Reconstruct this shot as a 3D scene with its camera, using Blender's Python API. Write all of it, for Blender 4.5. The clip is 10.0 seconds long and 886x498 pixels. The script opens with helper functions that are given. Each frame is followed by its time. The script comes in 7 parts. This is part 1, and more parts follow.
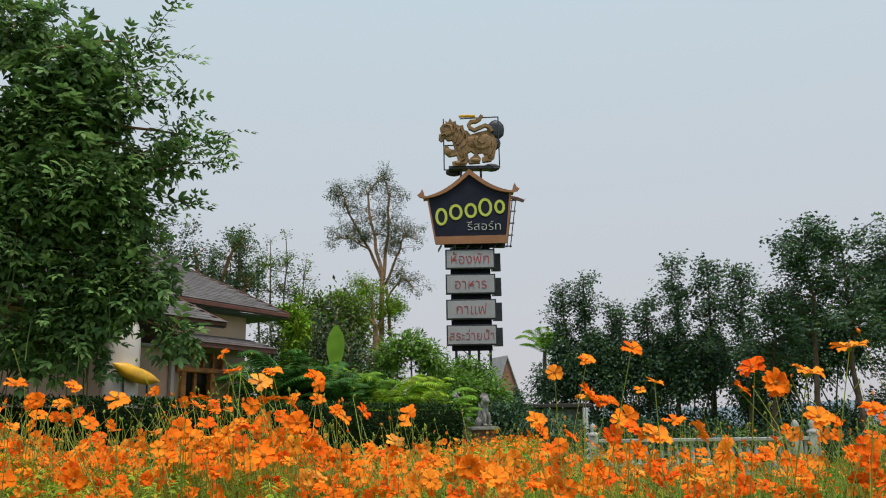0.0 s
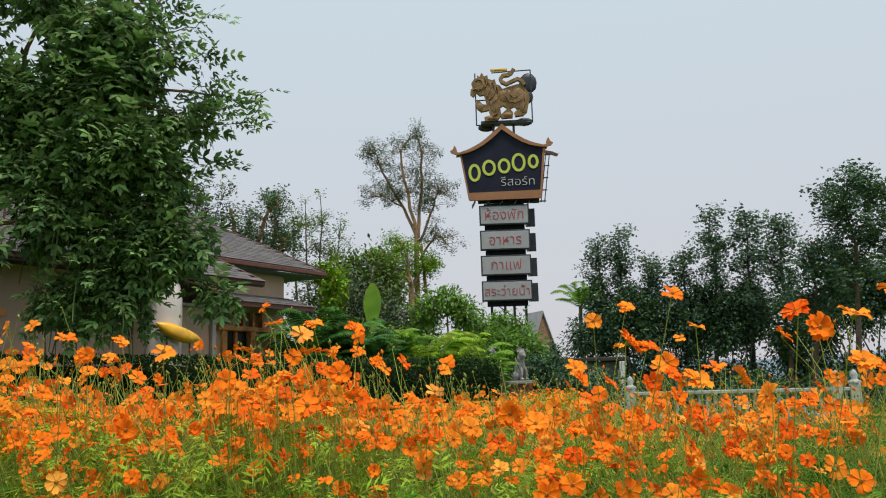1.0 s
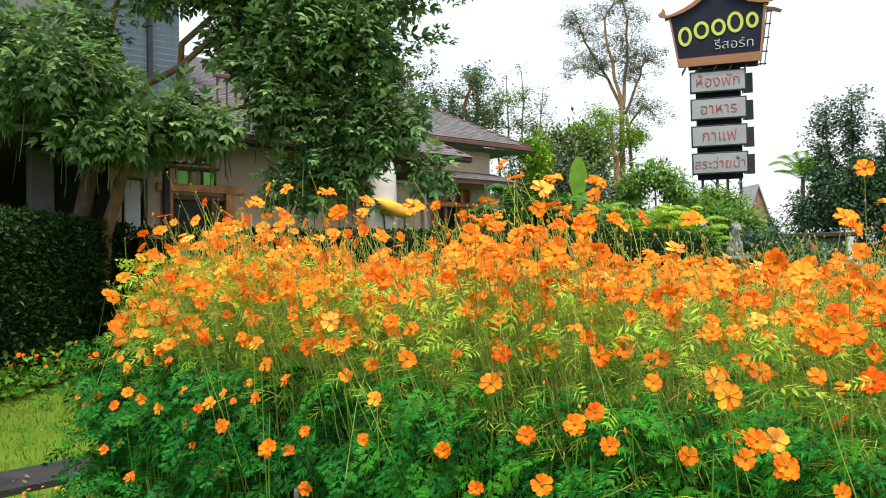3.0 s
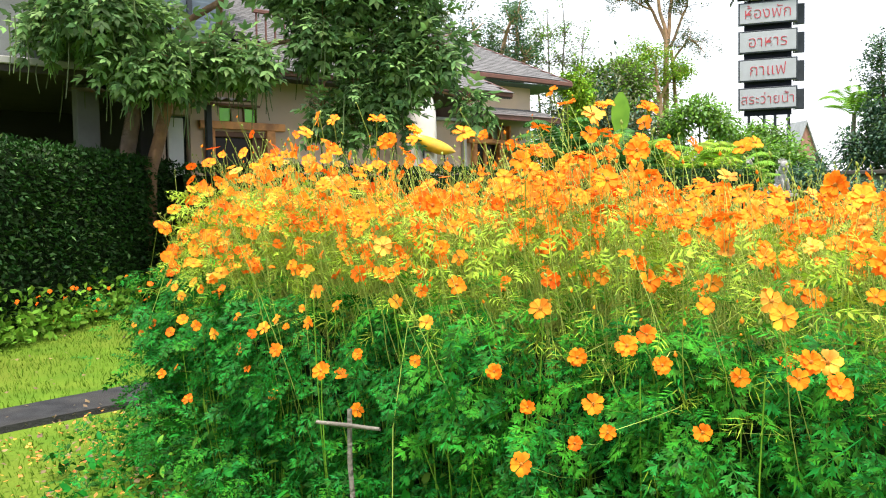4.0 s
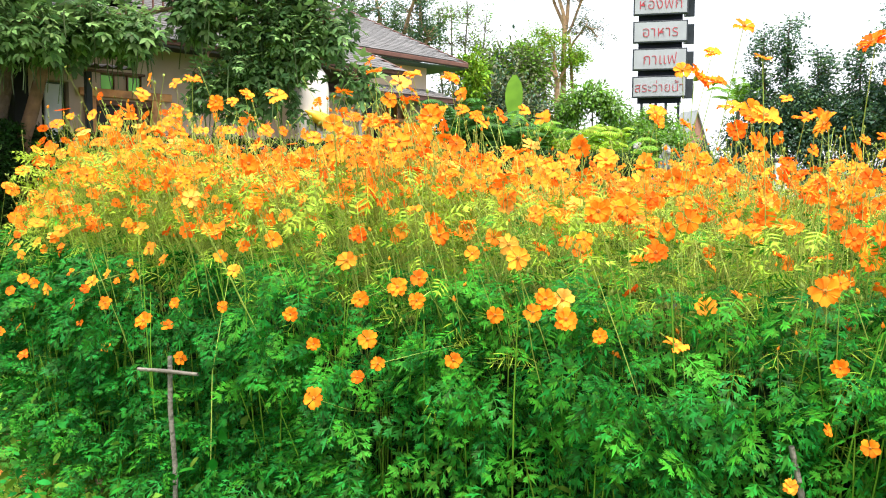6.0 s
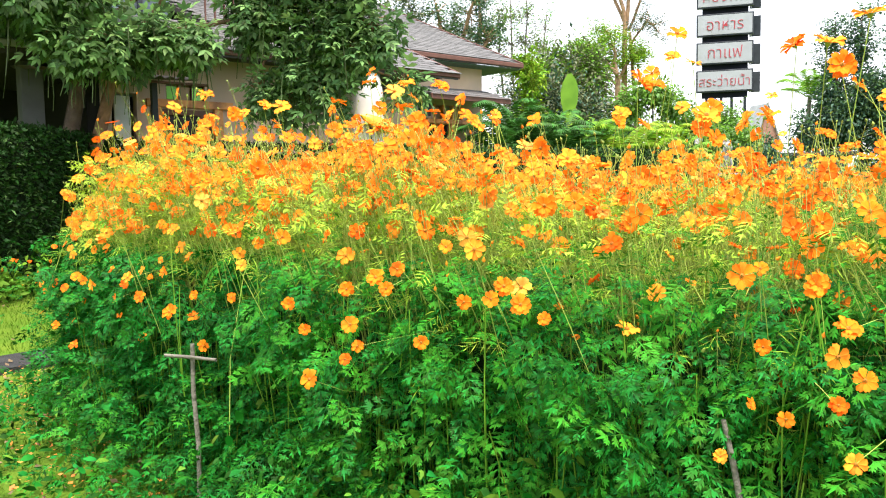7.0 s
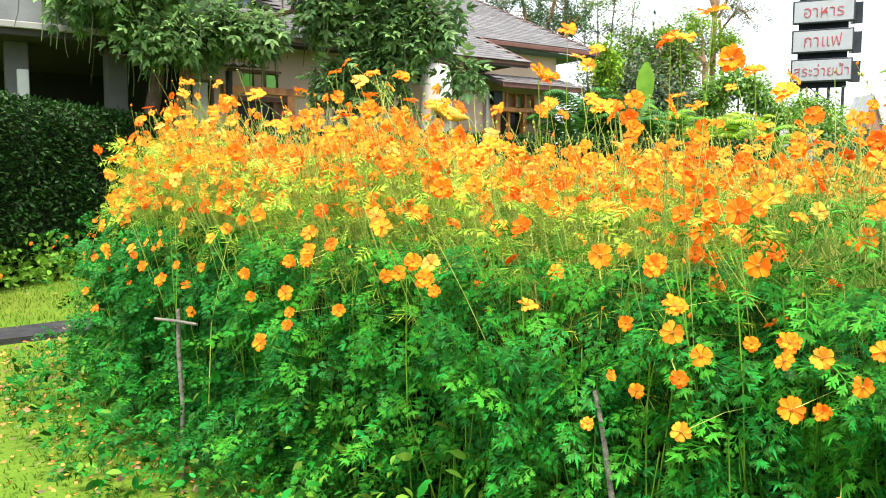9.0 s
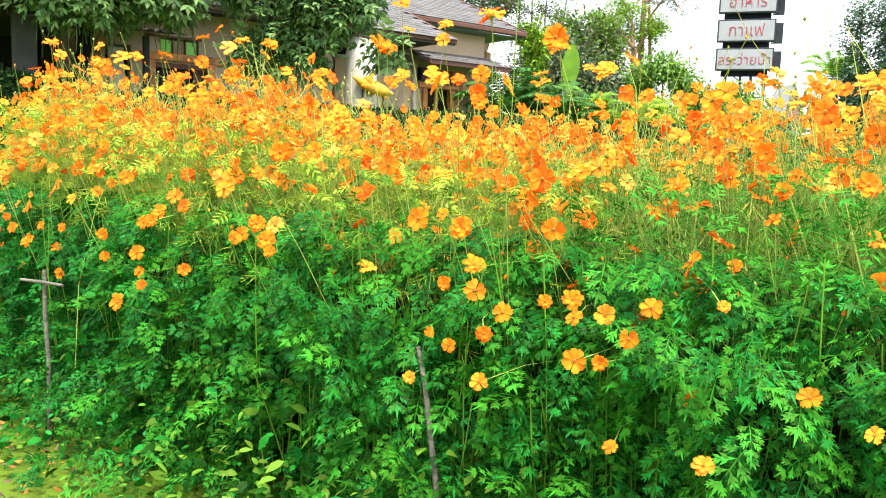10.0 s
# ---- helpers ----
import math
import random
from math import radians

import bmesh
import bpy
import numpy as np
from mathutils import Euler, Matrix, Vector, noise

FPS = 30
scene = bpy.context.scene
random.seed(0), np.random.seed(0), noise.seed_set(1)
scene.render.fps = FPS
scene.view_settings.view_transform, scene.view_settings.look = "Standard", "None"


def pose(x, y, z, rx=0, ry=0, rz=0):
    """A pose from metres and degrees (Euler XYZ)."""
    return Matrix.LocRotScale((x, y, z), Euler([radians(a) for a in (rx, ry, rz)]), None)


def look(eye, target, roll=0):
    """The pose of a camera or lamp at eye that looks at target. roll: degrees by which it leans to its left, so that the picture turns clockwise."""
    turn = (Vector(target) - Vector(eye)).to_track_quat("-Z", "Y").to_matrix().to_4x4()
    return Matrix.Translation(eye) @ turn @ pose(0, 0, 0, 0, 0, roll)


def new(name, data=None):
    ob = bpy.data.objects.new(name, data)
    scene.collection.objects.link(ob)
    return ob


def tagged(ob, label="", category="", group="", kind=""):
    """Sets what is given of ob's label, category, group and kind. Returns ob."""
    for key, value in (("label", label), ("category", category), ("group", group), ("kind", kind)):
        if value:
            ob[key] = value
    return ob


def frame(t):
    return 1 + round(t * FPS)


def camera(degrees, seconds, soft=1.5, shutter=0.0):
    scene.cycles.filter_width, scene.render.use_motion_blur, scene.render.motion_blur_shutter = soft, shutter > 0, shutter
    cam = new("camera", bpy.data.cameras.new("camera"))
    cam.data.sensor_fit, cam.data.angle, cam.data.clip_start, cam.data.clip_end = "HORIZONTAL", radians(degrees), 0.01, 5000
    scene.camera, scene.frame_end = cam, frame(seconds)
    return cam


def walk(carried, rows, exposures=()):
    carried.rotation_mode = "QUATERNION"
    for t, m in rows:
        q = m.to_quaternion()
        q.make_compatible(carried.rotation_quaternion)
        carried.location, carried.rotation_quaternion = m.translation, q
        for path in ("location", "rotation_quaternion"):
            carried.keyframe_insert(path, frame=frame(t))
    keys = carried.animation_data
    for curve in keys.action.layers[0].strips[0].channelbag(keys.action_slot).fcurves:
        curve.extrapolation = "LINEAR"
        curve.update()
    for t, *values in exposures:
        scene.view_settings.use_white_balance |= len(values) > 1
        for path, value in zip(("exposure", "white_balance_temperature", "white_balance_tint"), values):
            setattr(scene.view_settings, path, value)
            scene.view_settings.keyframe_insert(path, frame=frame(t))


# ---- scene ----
cam = camera(58.2, 10.0, 1.1)
PATH = [
    (0, (-0.012, 0.106, 1.185), (0.015, 2.055, 1.632), -1.0),
    (0.5, (-0.012, 0.108, 1.18), (-0.008, 2.068, 1.579), -0.7),
    (1, (-0.019, 0.111, 1.17), (-0.08, 2.08, 1.513), -1.6),
    (1.5, (-0.032, 0.119, 1.156), (-0.197, 2.095, 1.416), -2.3),
    (2, (-0.063, 0.123, 1.145), (-0.342, 2.095, 1.336), -2.2),
    (2.5, (-0.097, 0.125, 1.131), (-0.517, 2.077, 1.249), -1.2),
    (3, (-0.122, 0.12, 1.114), (-0.686, 2.038, 1.164), -1.1),
    (3.2, (-0.12, 0.122, 1.111), (-0.756, 2.018, 1.129), -1.8),
    (4.3, (-0.153, 0.077, 1.07), (-0.79, 1.968, 0.938), -0.6),
    (4.5, (-0.152, 0.061, 1.061), (-0.747, 1.965, 0.915), -0.5),
    (5, (-0.118, 0.044, 1.055), (-0.6, 1.979, 0.902), -0.9),
    (5.5, (-0.008, 0.033, 1.049), (-0.436, 1.983, 0.925), -0.9),
    (6, (0.141, 0.008, 1.028), (-0.29, 1.955, 0.876), 0.1),
    (6.2, (0.197, -0.021, 1.036), (-0.275, 1.916, 0.878), -0.6),
    (7.3, (0.439, -0.129, 1.02), (-0.172, 1.769, 0.868), -0.5),
    (7.5, (0.463, -0.142, 1.028), (-0.141, 1.755, 0.842), -0.2),
    (8, (0.548, -0.151, 1.033), (-0.088, 1.737, 0.865), -0.6),
    (8.5, (0.669, -0.126, 1.023), (-0.075, 1.724, 0.879), 0.4),
    (9, (0.825, -0.117, 1.008), (0.025, 1.708, 0.831), 0.2),
    (9.5, (0.93, -0.121, 0.993), (0.199, 1.735, 0.851), 0.5),
    (10, (1.075, -0.116, 0.987), (0.428, 1.762, 0.757), 1.8),
]

EXPO = [(0.0, -0.1), (1.0, 0.0), (2.0, 0.17), (2.5, 0.33), (3.0, 0.84), (3.3, 1.12), (4.3, 1.56), (5.5, 1.62), (6.2, 1.58), (7.4, 1.66), (10.0, 1.70)]
walk(cam, [(t, look(eye, target, roll)) for t, eye, target, roll in PATH], EXPO)

# ---- light: hazy dusk sky, one soft sun ----
world = bpy.data.worlds.new("sky")
scene.world = world
world.use_nodes = True
wn, wl = world.node_tree.nodes, world.node_tree.links
wn.clear()
w_out, w_bg = wn.new("ShaderNodeOutputWorld"), wn.new("ShaderNodeBackground")
w_sky = wn.new("ShaderNodeTexSky")
w_sky.sky_type, w_sky.sun_disc = "NISHITA", False
w_sky.sun_elevation, w_sky.sun_rotation = radians(72), radians(153)
w_sky.air_density, w_sky.dust_density, w_sky.ozone_density = 1.0, 4.0, 1.5
w_gain = wn.new("ShaderNodeMix")
w_gain.data_type, w_gain.blend_type = "RGBA", "MULTIPLY"
w_gain.inputs[0].default_value = 1.0
w_gain.inputs[7].default_value = (0.09, 0.09, 0.09, 1)
w_sep, w_ramp = wn.new("ShaderNodeSeparateXYZ"), wn.new("ShaderNodeValToRGB")
w_tc = wn.new("ShaderNodeTexCoord")
w_ramp.color_ramp.elements[0].position, w_ramp.color_ramp.elements[0].color = 0.0, (0.70, 0.68, 0.72, 1)
w_ramp.color_ramp.elements[1].position, w_ramp.color_ramp.elements[1].color = 0.5, (0.67, 0.79, 0.86, 1)
w_zenith = w_ramp.color_ramp.elements.new(1.0)
w_zenith.color = (1.0, 1.06, 1.12, 1)
w_mix = wn.new("ShaderNodeMix")
w_mix.data_type = "RGBA"
w_mix.inputs[0].default_value = 0.85
wl.new(w_tc.outputs["Generated"], w_sep.inputs[0])
wl.new(w_sep.outputs[2], w_ramp.inputs[0])
wl.new(w_sky.outputs[0], w_gain.inputs[6])
wl.new(w_gain.outputs[2], w_mix.inputs[6])
wl.new(w_ramp.outputs[0], w_mix.inputs[7])
wl.new(w_mix.outputs[2], w_bg.inputs[0])
w_bg.inputs[1].default_value = 1.0
wl.new(w_bg.outputs[0], w_out.inputs[0])
sun = new("sun", bpy.data.lights.new("sun", "SUN"))
sun.data.energy, sun.data.angle, sun.data.color = 2.7, radians(14), (1.0, 0.93, 0.84)
sun.matrix_world = look((1.3, 0.5, 9), (0, 3, 0.5))


# ---- materials ----
def mat(name, c1, c2=None, scale=6.0, rough=0.7, metal=0.0, bump=0.0, bscale=None, vary=0.0, thin=0.0, island=False, spec=0.5,
        detail=6.0, stain=None, sscale=1.0):
    m = bpy.data.materials.new(name)
    m.use_nodes = True
    nt = m.node_tree
    n, l = nt.nodes, nt.links
    bsdf, out = n["Principled BSDF"], n["Material Output"]
    bsdf.inputs["Roughness"].default_value, bsdf.inputs["Metallic"].default_value = rough, metal
    bsdf.inputs["Specular IOR Level"].default_value = spec
    tc = n.new("ShaderNodeTexCoord")
    tex = n.new("ShaderNodeTexNoise")
    tex.inputs["Scale"].default_value, tex.inputs["Detail"].default_value = scale, detail
    l.new(tc.outputs["Object"], tex.inputs["Vector"])
    c2 = c2 or tuple(v * 0.8 for v in c1)
    mix = n.new("ShaderNodeMix")
    mix.data_type = "RGBA"
    mix.inputs[6].default_value, mix.inputs[7].default_value = (*c1, 1), (*c2, 1)
    ramp = n.new("ShaderNodeMapRange")
    ramp.inputs[1].default_value, ramp.inputs[2].default_value = 0.35, 0.65
    l.new(tex.outputs[0], ramp.inputs[0])
    l.new(ramp.outputs[0], mix.inputs[0])
    col = mix.outputs[2]
    if stain:
        st, mr, m2 = n.new("ShaderNodeTexNoise"), n.new("ShaderNodeMapRange"), n.new("ShaderNodeMix")
        st.inputs["Scale"].default_value, st.inputs["Detail"].default_value = sscale, 4.0
        mr.inputs[1].default_value, mr.inputs[2].default_value = 0.45, 0.75
        m2.data_type = "RGBA"
        m2.inputs[7].default_value = (*stain, 1)
        l.new(tc.outputs["Object"], st.inputs["Vector"])
        l.new(st.outputs[0], mr.inputs[0])
        l.new(mr.outputs[0], m2.inputs[0])
        l.new(col, m2.inputs[6])
        col = m2.outputs[2]
    if vary:
        hsv = n.new("ShaderNodeHueSaturation")
        if island:
            src = n.new("ShaderNodeNewGeometry").outputs["Random Per Island"]
        else:
            src = n.new("ShaderNodeObjectInfo").outputs["Random"]
        v, h = n.new("ShaderNodeMapRange"), n.new("ShaderNodeMapRange")
        v.inputs[3].default_value, v.inputs[4].default_value = 1 - vary, 1 + vary
        h.inputs[3].default_value, h.inputs[4].default_value = 0.5 - vary * 0.035, 0.5 + vary * 0.035
        l.new(src, v.inputs[0])
        l.new(src, h.inputs[0])
        l.new(v.outputs[0], hsv.inputs["Value"])
        l.new(h.outputs[0], hsv.inputs["Hue"])
        l.new(col, hsv.inputs["Color"])
        col = hsv.outputs[0]
    l.new(col, bsdf.inputs["Base Color"])
    if bump:
        b, bt = n.new("ShaderNodeBump"), n.new("ShaderNodeTexNoise")
        bt.inputs["Scale"].default_value, bt.inputs["Detail"].default_value = bscale or scale * 4, 8.0
        b.inputs["Strength"].default_value, b.inputs["Distance"].default_value = bump, 0.02
        l.new(tc.outputs["Object"], bt.inputs["Vector"])
        l.new(bt.outputs[0], b.inputs["Height"])
        l.new(b.outputs[0], bsdf.inputs["Normal"])
    if thin:
        tr, ms = n.new("ShaderNodeBsdfTranslucent"), n.new("ShaderNodeMixShader")
        ms.inputs[0].default_value = thin
        l.new(col, tr.inputs["Color"])
        l.new(bsdf.outputs[0], ms.inputs[1])
        l.new(tr.outputs[0], ms.inputs[2])
        l.new(ms.outputs[0], out.inputs[0])
    return m


M_lawn = mat("lawn_grass", (0.112, 0.185, 0.018), (0.08, 0.15, 0.015), 3.0, 0.95, spec=0.05, bump=0.6, bscale=60, stain=(0.135, 0.155, 0.022), sscale=0.8)
M_blade = mat("grass_blade", (0.112, 0.195, 0.016), (0.078, 0.155, 0.013), 2.0, 0.85, vary=0.25, thin=0.25, island=True, spec=0.08)
M_soil = mat("bed_soil", (0.05, 0.035, 0.022), (0.03, 0.02, 0.014), 8.0, 0.95, bump=0.8, bscale=40)
M_path = mat("path_asphalt", (0.045, 0.045, 0.047), (0.028, 0.028, 0.03), 9.0, 0.9, bump=0.6, bscale=120, stain=(0.06, 0.055, 0.05), sscale=2.0, spec=0.08)
M_pet_o = mat("petal_orange", (0.97, 0.228, 0.015), (0.94, 0.19, 0.011), 60.0, 0.7, vary=0.16, thin=0.20, island=True, spec=0.06)
M_pet_d = mat("petal_deep_orange", (0.96, 0.160, 0.011), (0.92, 0.132, 0.009), 60.0, 0.7, vary=0.16, thin=0.20, island=True, spec=0.06)
M_pet_y = mat("petal_golden", (0.97, 0.325, 0.030), (0.94, 0.27, 0.023), 60.0, 0.7, vary=0.16, thin=0.20, island=True, spec=0.06)
M_pet_p = mat("petal_pale_yellow", (0.96, 0.43, 0.06), (0.94, 0.38, 0.05), 30.0, 0.6, vary=0.24, thin=0.28, island=True, spec=0.2)
M_core = mat("flower_centre", (0.55, 0.20, 0.01), (0.30, 0.09, 0.005), 200.0, 0.8)
M_calyx = mat("calyx_green", (0.27, 0.33, 0.05), (0.18, 0.24, 0.04), 60.0, 0.8)
M_stem = mat("stem_green", (0.42, 0.47, 0.11), (0.29, 0.38, 0.07), 5.0, 0.8, spec=0.1, vary=0.25, island=True)
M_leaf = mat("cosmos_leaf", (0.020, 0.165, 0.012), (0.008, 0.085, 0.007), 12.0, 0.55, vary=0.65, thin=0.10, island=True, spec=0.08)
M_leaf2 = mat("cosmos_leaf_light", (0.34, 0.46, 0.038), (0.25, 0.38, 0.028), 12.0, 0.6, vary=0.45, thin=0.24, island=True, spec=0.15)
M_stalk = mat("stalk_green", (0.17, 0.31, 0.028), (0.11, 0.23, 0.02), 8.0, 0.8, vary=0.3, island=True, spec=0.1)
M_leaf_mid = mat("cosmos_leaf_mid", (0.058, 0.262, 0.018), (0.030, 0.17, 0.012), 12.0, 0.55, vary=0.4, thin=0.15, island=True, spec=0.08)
M_leaf3 = mat("cosmos_leaf_straw", (0.40, 0.31, 0.06), (0.29, 0.25, 0.045), 12.0, 0.7, vary=0.35, thin=0.3, island=True, spec=0.1)
M_petal_fallen = mat("fallen_petal", (0.62, 0.20, 0.02), (0.45, 0.15, 0.03), 20.0, 0.7, vary=0.3, island=True)
M_dry = mat("dry_leaf", (0.20, 0.13, 0.06), (0.12, 0.08, 0.035), 20.0, 0.8, vary=0.4, island=True)
M_tree_leaf = mat("tree_leaf", (0.106, 0.190, 0.062), (0.070, 0.134, 0.046), 4.0, 0.55, vary=0.5, thin=0.36, island=True, spec=0.2)
M_tree_leaf2 = mat("tree_leaf_light", (0.225, 0.365, 0.112), (0.165, 0.28, 0.086), 4.0, 0.55, vary=0.4, thin=0.36, island=True, spec=0.2)
# both far leaf colours are lightened in place of distance haze
M_far_leaf = mat("far_leaf", (0.052, 0.12, 0.066), (0.036, 0.088, 0.05), 1.0, 0.6, vary=0.45, thin=0.15, island=True)
M_far_leaf2 = mat("far_leaf_olive", (0.14, 0.155, 0.06), (0.10, 0.12, 0.05), 1.0, 0.6, vary=0.4, thin=0.2, island=True)
M_bright_leaf = mat("bright_leaf", (0.17, 0.32, 0.03), (0.11, 0.24, 0.024), 2.0, 0.6, vary=0.4, thin=0.3, island=True, spec=0.12)
M_fern = mat("fern_leaf", (0.30, 0.43, 0.030), (0.16, 0.28, 0.020), 2.0, 0.55, vary=0.6, thin=0.3, island=True, spec=0.12)
M_frond = mat("dark_frond", (0.055, 0.155, 0.022), (0.032, 0.10, 0.016), 2.0, 0.55, vary=0.5, thin=0.2, island=True, spec=0.15)
M_hedge = mat("hedge_leaf", (0.022, 0.062, 0.008), (0.013, 0.042, 0.006), 3.0, 0.6, vary=0.5, thin=0.15, island=True, spec=0.2)
M_hedge_core = mat("hedge_shade", (0.012, 0.02, 0.008), (0.008, 0.013, 0.006), 6.0, 0.95, spec=0.0)
M_bed_core = mat("bed_shade", (0.008, 0.022, 0.006), (0.005, 0.012, 0.004), 20.0, 0.95, bump=0.6, spec=0.0)
M_pillar = mat("shade_dimmed_grey", (0.12, 0.12, 0.12), (0.09, 0.09, 0.09), 4.0, 0.9)
M_pod = mat("seed_pod", (0.09, 0.13, 0.03), (0.05, 0.07, 0.02), 5.0, 0.6, vary=0.3, island=True)
M_bark = mat("bark_brown", (0.12, 0.075, 0.045), (0.07, 0.045, 0.03), 9.0, 0.9, bump=1.0, bscale=30, stain=(0.16, 0.12, 0.09), sscale=3)
M_bark_o = mat("bark_ochre", (0.31, 0.165, 0.085), (0.19, 0.10, 0.055), 7.0, 0.9, bump=0.9, bscale=25, stain=(0.10, 0.07, 0.05), sscale=2)
M_bark_pale = mat("bark_pale_ochre", (0.46, 0.27, 0.15), (0.28, 0.165, 0.095), 5.0, 0.9, bump=0.8, bscale=14, stain=(0.17, 0.12, 0.085), sscale=1.2)
M_bark_g = mat("bark_grey", (0.20, 0.17, 0.13), (0.12, 0.10, 0.08), 4.0, 0.9, bump=0.6, bscale=12)
M_stucco = mat("stucco_beige", (0.61, 0.43, 0.33), (0.55, 0.38, 0.29), 2.5, 0.9, bump=0.25, bscale=80, stain=(0.46, 0.36, 0.31), sscale=0.9)
M_concrete = mat("concrete_grey", (0.23, 0.235, 0.24), (0.18, 0.185, 0.19), 3.0, 0.9, bump=0.2, bscale=50, stain=(0.13, 0.135, 0.135), sscale=1.3)
M_shingle = mat("roof_shingle", (0.125, 0.115, 0.115), (0.092, 0.085, 0.085), 5.0, 0.9, bump=0.4, bscale=60, vary=0.22)
M_fascia = mat("fascia_brown", (0.155, 0.060, 0.044), (0.11, 0.043, 0.033), 6.0, 0.7, bump=0.15)
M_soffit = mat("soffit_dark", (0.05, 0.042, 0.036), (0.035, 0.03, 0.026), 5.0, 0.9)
M_soffit_g = mat("soffit_green", (0.10, 0.16, 0.13), (0.08, 0.13, 0.105), 5.0, 0.8)
M_orange_wood = mat("orange_wood", (0.80, 0.34, 0.11), (0.68, 0.27, 0.085), 8.0, 0.55, bump=0.15, stain=(0.30, 0.11, 0.04), sscale=4)
M_frame_dark = mat("frame_dark_wood", (0.16, 0.06, 0.03), (0.11, 0.04, 0.02), 8.0, 0.6)
M_pane_green = mat("green_glass_pane", (0.30, 0.88, 0.07), (0.26, 0.80, 0.06), 4.0, 0.25)
M_pane_brown = mat("brown_pane", (0.34, 0.20, 0.08), (0.28, 0.165, 0.065), 4.0, 0.35)
M_pane_dim = mat("dim_green_pane", (0.14, 0.24, 0.10), (0.11, 0.19, 0.08), 4.0, 0.3)
M_dark = mat("interior_shade", (0.018, 0.017, 0.016), (0.012, 0.011, 0.011), 3.0, 0.9)
M_glass = mat("window_glass", (0.030, 0.024, 0.018), (0.02, 0.017, 0.013), 3.0, 0.12, spec=0.12)
M_white = mat("white_paint", (0.66, 0.66, 0.65), (0.58, 0.58, 0.58), 4.0, 0.6, stain=(0.55, 0.54, 0.52), sscale=2.0)
# whitewash greyed so its colour carries the shade of the trees
M_wash = mat("shaded_whitewash", (0.47, 0.47, 0.46), (0.38, 0.38, 0.37), 4.0, 0.8, stain=(0.27, 0.27, 0.25), sscale=2.5)
M_trim = mat("trim_pale_grey", (0.42, 0.40, 0.38), (0.34, 0.33, 0.31), 4.0, 0.7, stain=(0.28, 0.27, 0.25), sscale=2.0)
M_tank = mat("white_tank_plastic", (0.74, 0.68, 0.63), (0.64, 0.58, 0.54), 3.0, 0.35)
M_yellow = mat("kayak_yellow", (0.88, 0.48, 0.02), (0.80, 0.42, 0.018), 3.0, 0.4, stain=(0.55, 0.30, 0.03), sscale=3)
M_siding = mat("siding_blue_grey", (0.21, 0.25, 0.31), (0.17, 0.21, 0.26), 4.0, 0.7, stain=(0.15, 0.18, 0.22), sscale=2)
M_tin = mat("corrugated_tin", (0.13, 0.10, 0.095), (0.09, 0.07, 0.065), 4.0, 0.55, metal=0.3, stain=(0.17, 0.11, 0.09), sscale=2)
M_stake = mat("weathered_stake", (0.21, 0.185, 0.15), (0.12, 0.105, 0.085), 30.0, 0.9, bump=0.5, bscale=90)
M_sign_black = mat("sign_board_navy", (0.020, 0.022, 0.040), (0.015, 0.017, 0.032), 2.0, 0.6, spec=0.12)
M_sign_brown = mat("sign_trim_brown", (0.36, 0.16, 0.07), (0.29, 0.125, 0.055), 2.0, 0.6, stain=(0.24, 0.11, 0.05), sscale=1.2)
M_sign_white = mat("sign_panel_white", (0.36, 0.365, 0.395), (0.335, 0.34, 0.365), 2.0, 0.5, stain=(0.30, 0.30, 0.32), sscale=1.0)
M_sign_lime = mat("sign_lime_paint", (0.56, 0.62, 0.09), (0.48, 0.54, 0.07), 3.0, 0.5)
M_sign_pale = mat("sign_pale_paint", (0.62, 0.62, 0.62), (0.55, 0.55, 0.55), 3.0, 0.5)
M_sign_red = mat("sign_red_paint", (0.42, 0.035, 0.05), (0.36, 0.03, 0.042), 3.0, 0.5)
M_steel = mat("dark_steel", (0.045, 0.05, 0.06), (0.03, 0.034, 0.04), 4.0, 0.5, metal=0.5)
M_gold = mat("gilded_relief", (0.31, 0.18, 0.07), (0.18, 0.10, 0.04), 5.0, 0.6, metal=0.1, bump=1.0, bscale=5, stain=(0.17, 0.10, 0.04), sscale=3)
M_stone = mat("weathered_stone", (0.38, 0.365, 0.35), (0.25, 0.245, 0.24), 9.0, 0.95, bump=0.9, bscale=30, stain=(0.13, 0.12, 0.11), sscale=4)
M_brick = mat("brick_red", (0.30, 0.12, 0.075), (0.22, 0.085, 0.055), 12.0, 0.9, bump=0.4, vary=0.25)
M_mortar = mat("mortar", (0.28, 0.25, 0.22), (0.22, 0.20, 0.18), 12.0, 0.95)
M_temple = mat("temple_grey", (0.30, 0.30, 0.315), (0.22, 0.22, 0.235), 2.0, 0.8)
# red paled so the gable looks hazed by distance
M_temple_red = mat("temple_gable_red", (0.34, 0.16, 0.125), (0.26, 0.13, 0.10), 3.0, 0.8)
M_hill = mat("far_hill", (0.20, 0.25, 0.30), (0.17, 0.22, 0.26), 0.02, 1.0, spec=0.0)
M_banana = mat("banana_leaf", (0.22, 0.40, 0.04), (0.15, 0.30, 0.03), 3.0, 0.5, thin=0.4, spec=0.2)


